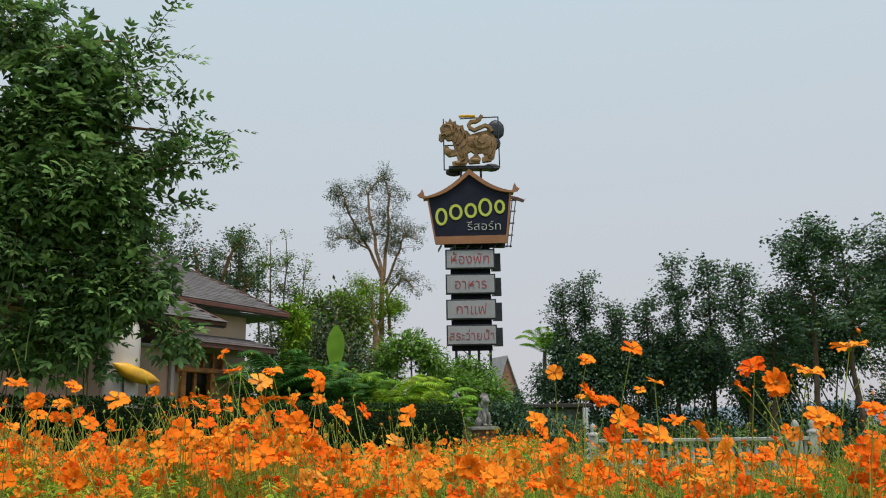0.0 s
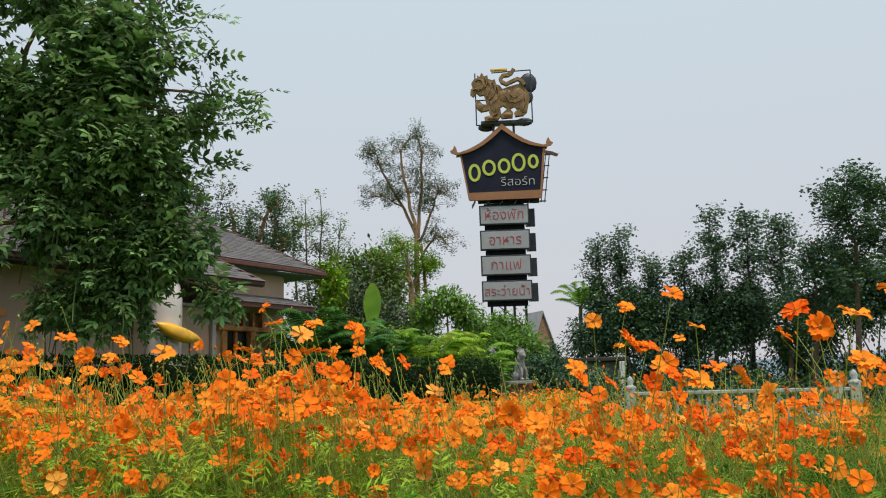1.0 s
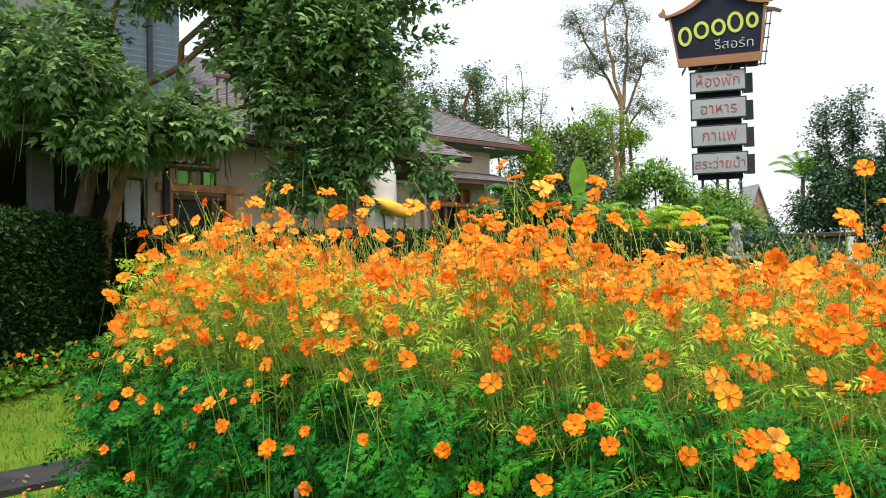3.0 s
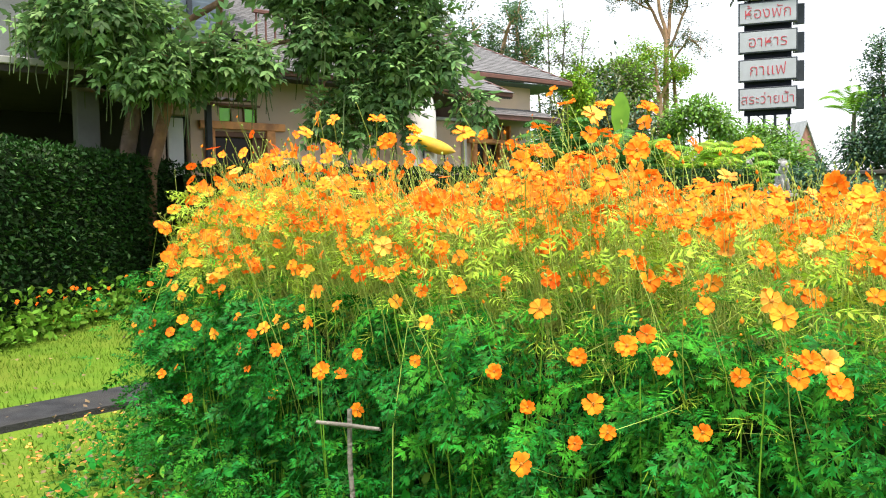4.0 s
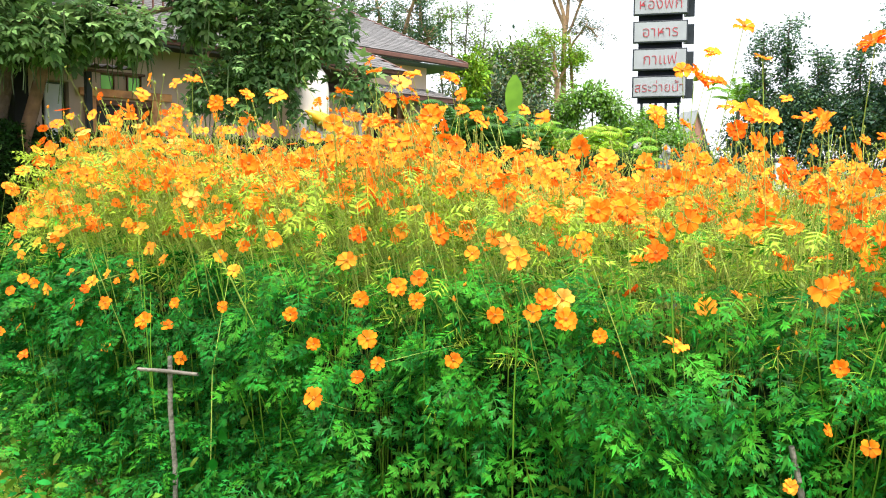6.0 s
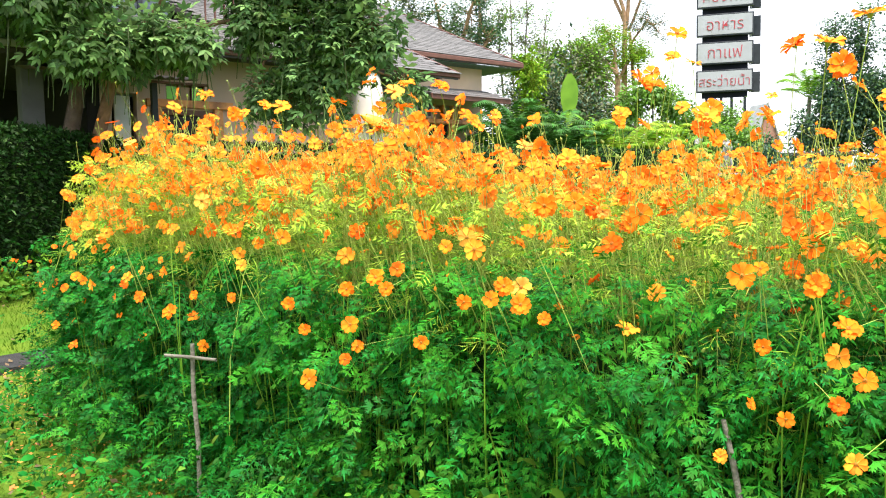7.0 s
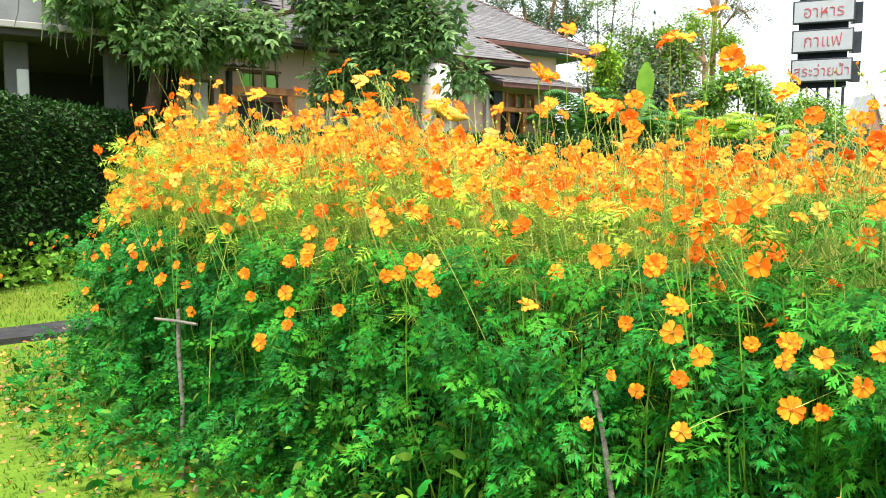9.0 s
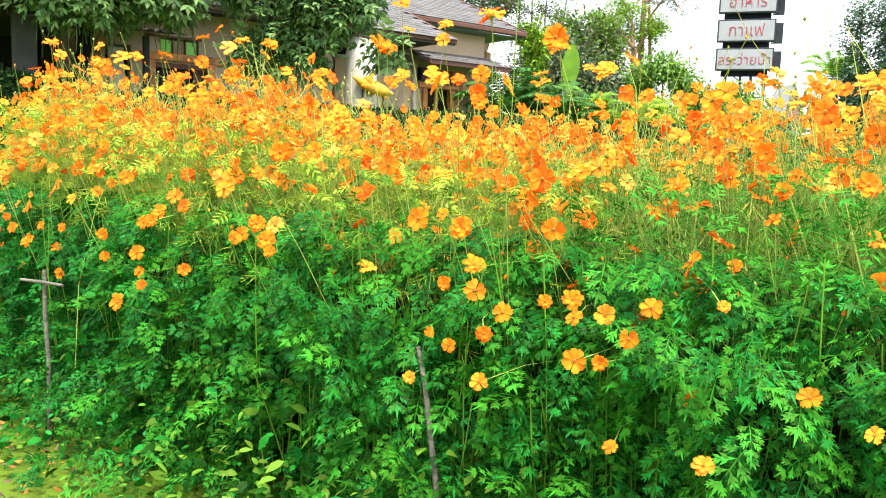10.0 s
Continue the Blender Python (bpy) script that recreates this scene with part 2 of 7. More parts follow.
# ---- mesh helpers ----
def bare(name, verts, faces, mats, idx=None, smooth=False):
    me = bpy.data.meshes.new(name)
    verts = np.asarray(verts, dtype=np.float32).reshape(-1, 3)
    if isinstance(faces, np.ndarray):
        k, n = faces.shape[1], len(faces)
        me.vertices.add(len(verts))
        me.vertices.foreach_set("co", verts.ravel())
        me.loops.add(n * k)
        me.loops.foreach_set("vertex_index", faces.astype(np.int32).ravel())
        me.polygons.add(n)
        me.polygons.foreach_set("loop_start", np.arange(0, n * k, k, dtype=np.int32))
        me.update(calc_edges=True)
    else:
        me.from_pydata([tuple(v) for v in verts], [], faces)
    for m in (mats if isinstance(mats, (list, tuple)) else [mats]):
        me.materials.append(m)
    if idx is not None:
        me.polygons.foreach_set("material_index", np.asarray(idx, dtype=np.int32))
    if smooth:
        me.polygons.foreach_set("use_smooth", np.ones(len(me.polygons), dtype=bool))
    me.update()
    return me


def from_bm(name, bm, mats, smooth=False):
    me = bpy.data.meshes.new(name)
    bmesh.ops.recalc_face_normals(bm, faces=bm.faces)
    bm.to_mesh(me)
    bm.free()
    for m in (mats if isinstance(mats, (list, tuple)) else [mats]):
        me.materials.append(m)
    if smooth:
        me.polygons.foreach_set("use_smooth", np.ones(len(me.polygons), dtype=bool))
    return me


def part(name, me, parent, label="", m=None):
    ob = new(name, me)
    ob.parent = parent
    if m is not None:
        ob.matrix_basis = m
    return tagged(ob, label)


def empty(name, m=None):
    ob = new(name)
    if m is not None:
        ob.matrix_basis = m
    return ob


def box_bm(sx, sy, sz, bevel=0.0, bm=None, at=(0, 0, 0), turn=None):
    """A bevelled box whose centre stands at `at`."""
    b = bmesh.new()
    bmesh.ops.create_cube(b, size=1.0)
    bmesh.ops.scale(b, vec=(sx, sy, sz), verts=b.verts)
    if bevel:
        bmesh.ops.bevel(b, geom=b.edges[:], offset=bevel, segments=1, affect="EDGES")
    if turn is not None:
        bmesh.ops.transform(b, matrix=turn, verts=b.verts)
    bmesh.ops.translate(b, vec=at, verts=b.verts)
    if bm is None:
        return b
    tmp = bpy.data.meshes.new("tmp")
    b.to_mesh(tmp)
    b.free()
    bm.from_mesh(tmp)
    bpy.data.meshes.remove(tmp)
    return bm


def box(name, size, at, material, parent, bevel=0.01, label="", turn=None):
    me = from_bm(name, box_bm(*size, bevel=bevel, turn=turn), material)
    return part(name, me, parent, label, Matrix.Translation(at))


def tube(points, radii, sides=8):
    """Vertices and quads of a tapered tube along points."""
    pts = [Vector(p) for p in points]
    v, f = [], []
    for i, p in enumerate(pts):
        d = (pts[min(i + 1, len(pts) - 1)] - pts[max(i - 1, 0)]).normalized()
        side = d.cross(Vector((0.31, 0.17, 0.93))).normalized()
        up = side.cross(d)
        for k in range(sides):
            a = 2 * math.pi * k / sides
            v.append(p + (side * math.cos(a) + up * math.sin(a)) * radii[i])
    for i in range(len(pts) - 1):
        for k in range(sides):
            a, b = i * sides + k, i * sides + (k + 1) % sides
            f.append((a, b, b + sides, a + sides))
    return v, f


def join(lists):
    v, f = [], []
    for vv, ff in lists:
        o = len(v)
        v += list(vv)
        f += [tuple(i + o for i in q) for q in ff]
    return v, f


def rot_from(fwd, spin, rng):
    """Rotation matrices (N,3,3) whose z columns are fwd, spun at random about it."""
    z = fwd / np.linalg.norm(fwd, axis=1, keepdims=True)
    ref = np.where(np.abs(z[:, 2:3]) < 0.9, np.array([[0, 0, 1.0]]), np.array([[1.0, 0, 0]]))
    x = np.cross(ref, z)
    x /= np.linalg.norm(x, axis=1, keepdims=True)
    y = np.cross(z, x)
    c, s = np.cos(spin)[:, None], np.sin(spin)[:, None]
    return np.stack([x * c + y * s, -x * s + y * c, z], axis=2)


def along(fwd, roll):
    """Rotation matrices whose x columns are fwd and whose z columns point up as far as they can, rolled."""
    x = fwd / np.linalg.norm(fwd, axis=1, keepdims=True)
    ref = np.where(np.abs(x[:, 2:3]) < 0.95, np.array([[0, 0, 1.0]]), np.array([[0, 1.0, 0]]))
    y = np.cross(ref, x)
    y /= np.linalg.norm(y, axis=1, keepdims=True)
    z = np.cross(x, y)
    c, s = np.cos(roll)[:, None], np.sin(roll)[:, None]
    return np.stack([x, y * c + z * s, -y * s + z * c], axis=2)


def scatter(tv, tf, rots, pos, scale):
    """Copies of a template (verts, faces of one size) joined into arrays."""
    tv, tf = np.asarray(tv, float), np.asarray(tf, int)
    v = np.einsum("nij,vj->nvi", rots, tv) * np.asarray(scale).reshape(-1, 1, 1) + pos[:, None, :]
    f = tf[None] + (np.arange(len(pos)) * len(tv))[:, None, None]
    return v.reshape(-1, 3), f.reshape(-1, tf.shape[1])


def tube_field(starts, ends, bow, r0, r1, segs=4, sides=3):
    """Many thin stems at once: quadratic curves from starts to ends through a bowed middle."""
    n = len(starts)
    t = np.linspace(0, 1, segs + 1)[None, :, None]
    mid = (starts + ends) / 2 + bow
    p = (1 - t) ** 2 * starts[:, None] + 2 * t * (1 - t) * mid[:, None] + t ** 2 * ends[:, None]
    r = (np.asarray(r0).reshape(-1, 1) * (1 - t[..., 0]) + np.asarray(r1).reshape(-1, 1) * t[..., 0])
    a = np.arange(sides) * 2 * math.pi / sides
    ring = np.stack([np.cos(a), np.sin(a), np.zeros(sides)], 1)
    v = p[:, :, None, :] + ring[None, None] * r[:, :, None, None]
    base = (np.arange(n) * (segs + 1) * sides)[:, None, None]
    i = np.arange(segs)[None, :, None] * sides
    k = np.arange(sides)[None, None, :]
    k2 = (k + 1) % sides
    q = np.stack([base + i + k, base + i + k2, base + i + sides + k2, base + i + sides + k], -1)
    return v.reshape(-1, 3), q.reshape(-1, 4)


# ---- ground ----
rng = np.random.default_rng(7)
g = bmesh.new()
bmesh.ops.create_grid(g, x_segments=90, y_segments=90, size=1.0)
for v in g.verts:
    x, y = v.co.x, v.co.y
    v.co.x, v.co.y = 20 * x + 1400 * x ** 5, 10 + 20 * y + 1400 * y ** 5
    near = math.exp(-(v.co.x ** 2 + (v.co.y - 6) ** 2) / 900)
    v.co.z = 0.03 * near * (noise.noise(Vector((v.co.x * 0.5, v.co.y * 0.5, 0))) - 0.4) - 0.02
tagged(new("ground", from_bm("ground", g, M_lawn, True)), "mown yellow-green lawn reaching the misty distance", "ground", kind="structure")

# low ridge of hills beyond the trees, its blue-grey colour holding the mist
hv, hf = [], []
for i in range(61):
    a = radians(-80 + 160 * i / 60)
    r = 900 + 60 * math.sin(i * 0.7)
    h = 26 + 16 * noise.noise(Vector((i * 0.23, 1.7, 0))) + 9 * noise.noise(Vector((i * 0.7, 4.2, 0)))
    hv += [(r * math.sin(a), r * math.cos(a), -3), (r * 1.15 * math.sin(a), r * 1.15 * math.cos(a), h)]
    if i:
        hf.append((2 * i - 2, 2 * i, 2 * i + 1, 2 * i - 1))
tagged(new("backdrop_hills", bare("backdrop_hills", hv, hf, M_hill, smooth=True)), "hills on the skyline with blue-grey haze in their colour", "hills", kind="structure")

# footpath between bed and hedge
pv, pf = [], []
for i in range(41):
    s = -4.0 + i * 0.35
    cx, cy = -3.68 + 0.40 * s, 3.55 + 0.92 * s
    w0 = 0.21 + 0.03 * noise.noise(Vector((s * 1.3, 0, 0)))
    w1 = 0.21 + 0.03 * noise.noise(Vector((s * 1.3, 7, 0)))
    z = 0.012
    pv += [(cx - 0.92 * w0, cy + 0.40 * w0, z - 0.05), (cx - 0.92 * w0, cy + 0.40 * w0, z), (cx + 0.92 * w1, cy - 0.40 * w1, z), (cx + 0.92 * w1, cy - 0.40 * w1, z - 0.05)]
    if i:
        for k in range(3):
            a = 4 * (i - 1) + k
            pf.append((a, a + 1, a + 5, a + 4))
tagged(new("path", bare("path", pv, pf, M_path)), "narrow grey asphalt footpath across the lawn", "path", kind="structure")


# ---- house: a runs along the front, b out of it ----
HU, HN, HC = Vector((0.552, 0.834, 0)), Vector((0.834, -0.552, 0)), Vector((-6.92, 9.92, 0))
HM = Matrix(((HU.x, -HN.x, 0, HC.x), (HU.y, -HN.y, 0, HC.y), (0, 0, 1, 0), (0, 0, 0, 1)))  # local x = a, y = -b
house = empty("house", HM @ Matrix.Translation((0.07, 0, 0)) @ Matrix.Diagonal((1.012, 1, 1.015, 1)))
tagged(house, "beige stucco bungalow with grey shingle roof", "house")


def hbox(name, a0, a1, b0, b1, z0, z1, material, parent=house, bevel=0.008, label=""):
    return box(name, (a1 - a0, abs(b1 - b0), z1 - z0), ((a0 + a1) / 2, -(b0 + b1) / 2, (z0 + z1) / 2), material, parent, bevel, label)


def wall_with_hole(name, a0, a1, b, z1, holes, thick=0.18, material=M_stucco, zbase=-0.1):
    """A wall in the plane b, its openings cut through it."""
    xs = sorted({a0, a1, *[h[0] for h in holes], *[h[1] for h in holes]})
    zs = sorted({zbase, z1, *[h[2] for h in holes], *[h[3] for h in holes]})
    bm = bmesh.new()
    for i in range(len(xs) - 1):
        for k in range(len(zs) - 1):
            mx, mz = (xs[i] + xs[i + 1]) / 2, (zs[k] + zs[k + 1]) / 2
            if any(h[0] < mx < h[1] and h[2] < mz < h[3] for h in holes):
                continue
            box_bm(xs[i + 1] - xs[i], thick, zs[k + 1] - zs[k], bm=bm, at=(mx, -b + thick / 2, mz))
    bmesh.ops.remove_doubles(bm, verts=bm.verts, dist=0.001)
    return part(name, from_bm(name, bm, material), house)


wall_with_hole("wall", -1.0, 2.8, 0.0, 3.15, [(-0.85, -0.5, 0.0, 2.42), (-0.16, 0.62, 0.0, 2.22), (-0.08, 0.5, 2.36, 2.58)])
wall_with_hole("wall", 3.55, 5.32, -1.25, 2.74, [])
wall_with_hole("wall", 5.32, 7.17, -1.26, 3.6, [(5.55, 6.35, 1.0, 2.34), (5.85, 6.58, 2.44, 2.72)])
hbox("wall", 2.62, 2.8, -0.18, -6.0, -0.1, 3.2, M_stucco, label="end wall in shade")
hbox("wall", 6.99, 7.17, -1.44, -6.5, -0.1, 3.9, M_stucco)
hbox("wall_cap", 3.5, 5.36, -1.15, -1.5, 2.74, 2.80, M_trim, label="white capping on the low wall")
hbox("downpipe", 5.27, 5.35, -1.13, -1.22, 0.0, 2.74, M_trim, label="white downpipe")
# near-black colour stands for the unlit inside of the house
hbox("back_wall", -1.0, 7.0, -6.0, -6.2, -0.1, 5.0, M_dark, label="rear wall with indoor shade in its colour")

# front opening: orange timber surround, transom with green and brown panes
door = hbox("door_surround", -0.38, 0.92, 0.06, 0.0, 2.25, 2.36, M_orange_wood, label="orange timber lintel")
hbox("door_jamb", -0.30, -0.16, 0.05, -0.06, 0.0, 2.25, M_orange_wood, label="orange timber jamb")
hbox("door_jamb", 0.62, 0.76, 0.05, -0.06, 0.0, 2.25, M_orange_wood, label="orange timber jamb")
hbox("door_mullion", 0.40, 0.47, 0.02, -0.06, 0.0, 2.22, M_frame_dark)
hbox("door_rail", -0.16, 0.62, 0.03, -0.05, 2.14, 2.22, M_frame_dark)
hbox("door_glass", -0.16, 0.40, -0.05, -0.09, 0.0, 2.14, M_glass, label="dark glazed door leaf")
hbox("door_panel", 0.47, 0.62, -0.04, -0.09, 0.0, 2.14, M_frame_dark, label="dark wooden side panel")
for i, m in enumerate((M_pane_green, M_pane_brown, M_pane_green)):
    hbox("transom_pane", -0.066 + i * 0.19, 0.108 + i * 0.19, -0.05, -0.07, 2.37, 2.56, m, bevel=0.003, label=("green pane", "brown pane", "green pane")[i])
for i in range(4):
    hbox("transom_bar", -0.083 + i * 0.19, -0.065 + i * 0.19, -0.02, -0.08, 2.36, 2.58, M_frame_dark, bevel=0.003)
hbox("transom_head", -0.30, 0.54, 0.03, -0.08, 2.58, 2.615, M_frame_dark, bevel=0.004)
hbox("side_door", -0.80, -0.585, -0.03, -0.08, 0.0, 2.38, M_white, label="pale grey side door leaf")
hbox("porch_post", -0.50, -0.42, 0.62, 0.54, 0.0, 2.5, M_steel, label="blue-black steel porch post")
# rear window
hbox("window_sill", 5.42, 6.75, -1.14, -1.26, 2.34, 2.43, M_orange_wood, label="orange timber lintel")
hbox("window_jamb", 5.55, 5.66, -1.18, -1.3, 1.0, 2.34, M_orange_wood)
hbox("window_jamb", 6.24, 6.35, -1.18, -1.3, 1.0, 2.34, M_orange_wood)
hbox("window_glass", 5.66, 6.24, -1.32, -1.35, 1.0, 2.34, M_glass)
hbox("window_mullion", 5.91, 5.98, -1.27, -1.34, 1.0, 2.34, M_orange_wood)
for i in range(3):
    hbox("window_pane", 5.87 + i * 0.24, 6.07 + i * 0.24, -1.32, -1.35, 2.46, 2.70, M_pane_brown if i % 2 == 0 else M_pane_dim, bevel=0.003)
for i in range(4):
    hbox("window_bar", 5.83 + i * 0.24, 5.87 + i * 0.24, -1.22, -1.33, 2.43, 2.73, M_orange_wood, bevel=0.003)
hbox("wall_lamp", 5.40, 5.62, -1.06, -1.2, 2.47, 2.72, M_steel, label="dark wall lamp box")


# roofs: sloping slabs with fascia, soffit and laid shingles
SL = 0.415
def roof_z(b):
    return 3.03 + SL * (0.7 - b)


def slab(name, a0, a1, b0, b1, thick, material, parent, zoff=0.0, zf=roof_z):
    v = []
    for dz in (0, -thick):
        v += [(a0, -b0, zf(b0) + zoff + dz), (a1, -b0, zf(b0) + zoff + dz), (a1, -b1, zf(b1) + zoff + dz), (a0, -b1, zf(b1) + zoff + dz)]
    f = [(0, 1, 2, 3), (7, 6, 5, 4), (0, 4, 5, 1), (1, 5, 6, 2), (2, 6, 7, 3), (3, 7, 4, 0)]
    return part(name, bare(name, v, f, material), parent)


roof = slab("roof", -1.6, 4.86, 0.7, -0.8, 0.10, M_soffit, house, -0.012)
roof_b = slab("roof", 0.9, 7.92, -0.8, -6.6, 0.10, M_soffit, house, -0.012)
hbox("fascia", -1.6, 4.9, 0.72, 0.68, 2.955, 3.03, M_fascia, label="brown fascia board")
hbox("fascia", 4.9, 7.96, -0.78, -0.82, 3.565, 3.65, M_fascia, label="brown fascia board")
for a, b0, b1 in ((4.88, 0.7, -0.82), (7.94, -0.8, -6.6)):
    v = []
    for d in (-0.02, 0.02):
        v += [(a + d, -b0, roof_z(b0) + 0.02), (a + d, -b1, roof_z(b1) + 0.02), (a + d, -b1, roof_z(b1) - 0.10), (a + d, -b0, roof_z(b0) - 0.10)]
    part("rake_board", bare("rake_board", v, [(0, 1, 2, 3), (7, 6, 5, 4), (0, 4, 5, 1), (1, 5, 6, 2), (2, 6, 7, 3), (3, 7, 4, 0)], M_fascia), house)
hbox("soffit", 5.0, 7.9, -0.84, -1.25, 3.52, 3.545, M_soffit_g, label="pale green soffit")
hbox("soffit", 7.18, 7.88, -1.3, -6.4, 3.53, 3.555, M_soffit_g, label="pale green soffit")
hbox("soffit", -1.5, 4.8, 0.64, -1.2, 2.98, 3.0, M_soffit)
# small canopy over the rear window
cz = lambda b: 2.85 + 0.36 * (-0.6 - b)
slab("canopy", 5.25, 7.3, -0.55, -1.25, 0.07, M_soffit, house, -0.01, cz)
hbox("canopy_fascia", 5.23, 7.33, -0.53, -0.57, 2.74, 2.85, M_fascia)


def lay_shingles(parent, spans, b0, b1, zf, slope, course=0.17, width=0.34, near=True):
    """Shingle courses up a slope; each shingle is a thin tilted slab."""
    tilt = math.atan(slope)
    bm = box_bm(width - 0.010, course * 1.25, 0.008)
    me = from_bm("shingle", bm, M_shingle)
    rest = []
    n = int((b0 - b1) / (course * math.cos(tilt)))
    for r in range(n):
        b = b0 - (r + 0.5) * course * math.cos(tilt)
        for a0, a1, bs, be in spans:
            if not (be < b <= bs):
                continue
            a = a0 + (0.5 if r % 2 else 0.0) * width + width / 2
            while a < a1 - width * 0.3:
                m = Matrix.Translation((a, -b, zf(b) + 0.012)) @ pose(0, 0, 0, math.degrees(tilt) - 1.9 + rng.uniform(-0.4, 0.4), rng.uniform(-0.4, 0.4), 0)
                rest.append(m)
                a += width
    return me, rest


sh_me, sh_ms = lay_shingles(roof, [(-1.55, 4.88, 0.74, -0.82), (0.9, 7.94, -0.8, -6.6)], 0.74, -6.6, roof_z, SL)
sh_near = [m for m in sh_ms if m.translation.x > 3.1 and m.translation.y < 3.2][:300]
near_ids = {id(m) for m in sh_near}
for m in sh_near:
    part("shingle", sh_me, roof_b if m.translation.y > 0.8 else roof, "", m)
tv = np.array([v.co[:] for v in sh_me.vertices])
tf = np.array([p.vertices[:] for p in sh_me.polygons])
ms = [m for m in sh_ms if id(m) not in near_ids]
v, f = scatter(tv, tf, np.array([np.array(m.to_3x3()) for m in ms]), np.array([m.translation[:] for m in ms]), np.ones(len(ms)))
tagged(part("shingles", bare("shingles", v, f, M_shingle), roof_b), "weathered grey roof shingles", kind="stuff")
cs_me, cs_ms = lay_shingles(house, [(5.25, 7.3, -0.55, -1.25)], -0.53, -1.25, cz, 0.36, 0.16, 0.3)
for m in cs_ms:
    part("shingle", cs_me, house, "", m)

# upper storey with lap siding behind the tree
hbox("upper_wall", -3.6, 0.9, -2.4, -6.0, 2.9, 6.6, M_siding, label="upper wall behind lap siding")
for k in range(32):
    box("siding_board", (4.52, 0.03, 0.125), (-1.35, 2.38, 3.3 + k * 0.105), M_siding, house, 0.004, turn=pose(0, 0, 0, 12))
hbox("upper_frame", -1.1, -1.02, -2.3, -2.4, 3.4, 6.4, M_steel)
hbox("upper_frame", 0.35, 0.43, -2.3, -2.4, 3.4, 6.4, M_steel)
hbox("upper_roof", -4.0, 1.3, -1.9, -6.4, 6.6, 6.75, M_fascia)
for k in range(12):
    hbox("balcony_baluster", 0.95 + k * 0.16, 0.975 + k * 0.16, -0.95, -0.975, 3.7, 4.2, M_fascia, bevel=0.003)
hbox("balcony_rail", 0.9, 2.8, -0.93, -0.99, 4.2, 4.26, M_fascia)

# carport at the near end: slab with white edge, parapet; shade put into dark colours of slab, inside and pillars
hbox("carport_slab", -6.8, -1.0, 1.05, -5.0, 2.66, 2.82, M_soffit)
hbox("carport_edge", -6.8, -1.3, 1.10, 1.05, 2.74, 2.82, M_trim, label="pale grey edge strip")
hbox("parapet", -6.8, -1.3, 0.98, 0.80, 2.82, 4.3, M_concrete, label="streaked grey concrete parapet")
hbox("carport_back", -6.8, -1.0, -2.6, -2.8, -0.1, 2.66, M_dark, label="carport back wall with shade in its colour")
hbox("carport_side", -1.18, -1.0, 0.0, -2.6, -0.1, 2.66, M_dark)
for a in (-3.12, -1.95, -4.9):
    hbox("carport_pillar", a - 0.13, a + 0.13, 0.55, 0.30, -0.1, 2.66, M_pillar, label="grey concrete pillar darkened for shade")
hbox("meter_box", -3.13, -3.0, 0.62, 0.55, 1.95, 2.32, M_white, label="white meter box")
for a in (-2.4, -2.2, -1.75):
    hbox("stored_plank", a, a + 0.12, -1.4, -1.45, 0, 2.1, M_concrete, label="pale stored board")
# corrugated awning over the side door
wav = [(-2.1 + i * 0.034, 0.018 * math.cos(i * 1.57)) for i in range(60)]
v, f = [], []
for a, dz in wav:
    v += [(a, -1.25, 2.50 + dz), (a, -0.0, 2.66 + dz), (a, -1.25, 2.494 + dz), (a, -0.0, 2.654 + dz)]
for i in range(len(wav) - 1):
    k = 4 * i
    f += [(k, k + 4, k + 5, k + 1), (k + 3, k + 7, k + 6, k + 2), (k + 2, k + 6, k + 4, k)]
part("awning", bare("awning", v, f, M_tin, smooth=True), house, "rusty corrugated tin awning")

# tank and kayak in the yard beside the low wall
def lathe(profile, sides=20):
    v, f = [], []
    for r, z in profile:
        v += [(r * math.cos(2 * math.pi * k / sides), r * math.sin(2 * math.pi * k / sides), z) for k in range(sides)]
    for i in range(len(profile) - 1):
        for k in range(sides):
            a, b = i * sides + k, i * sides + (k + 1) % sides
            f.append((a, b, b + sides, a + sides))
    return v, f


tank = empty("water_tank", HM @ Matrix.Translation((3.17, -0.5, 0)) @ Matrix.Diagonal((0.68, 0.68, 0.93, 1)))
tagged(tank, "white rounded plastic water tank behind the low wall", "water tank")
v, f = lathe([(0.0, 0.0), (0.36, 0.02), (0.40, 0.12), (0.40, 1.1), (0.385, 1.13), (0.40, 1.16), (0.40, 2.6), (0.39, 2.85), (0.33, 3.08), (0.22, 3.2), (0.10, 3.25), (0.0, 3.26)])
part("body", bare("body", v, f, M_tank, smooth=True), tank)
v, f = lathe([(0.0, 3.30), (0.12, 3.29), (0.13, 3.25), (0.12, 3.20)])
part("lid", bare("lid", v, f, M_tank, smooth=True), tank)

kayak = empty("kayak", HM @ Matrix.Translation((3.19, -0.85, 2.09)) @ pose(0, 0, 0, -12, 20, -20) @ Matrix.Diagonal((0.60, 0.8, 0.80, 1)))
tagged(kayak, "yellow plastic kayak leaning on the low wall", "kayak")
kv, kf = [], []
for i in range(15):
    s = -1 + 2 * i / 14
    w = max(0.012, 0.15 * (1 - abs(s) ** 2.6))
    h = max(0.01, 0.10 * (1 - abs(s) ** 4))
    for k in range(10):
        a = 2 * math.pi * k / 10
        kv.append((s * 0.62, math.sin(a) * h, math.cos(a) * w + 0.04 * s * s))
    if i:
        for k in range(10):
            a, b = (i - 1) * 10 + k, (i - 1) * 10 + (k + 1) % 10
            kf.append((a, b, b + 10, a + 10))
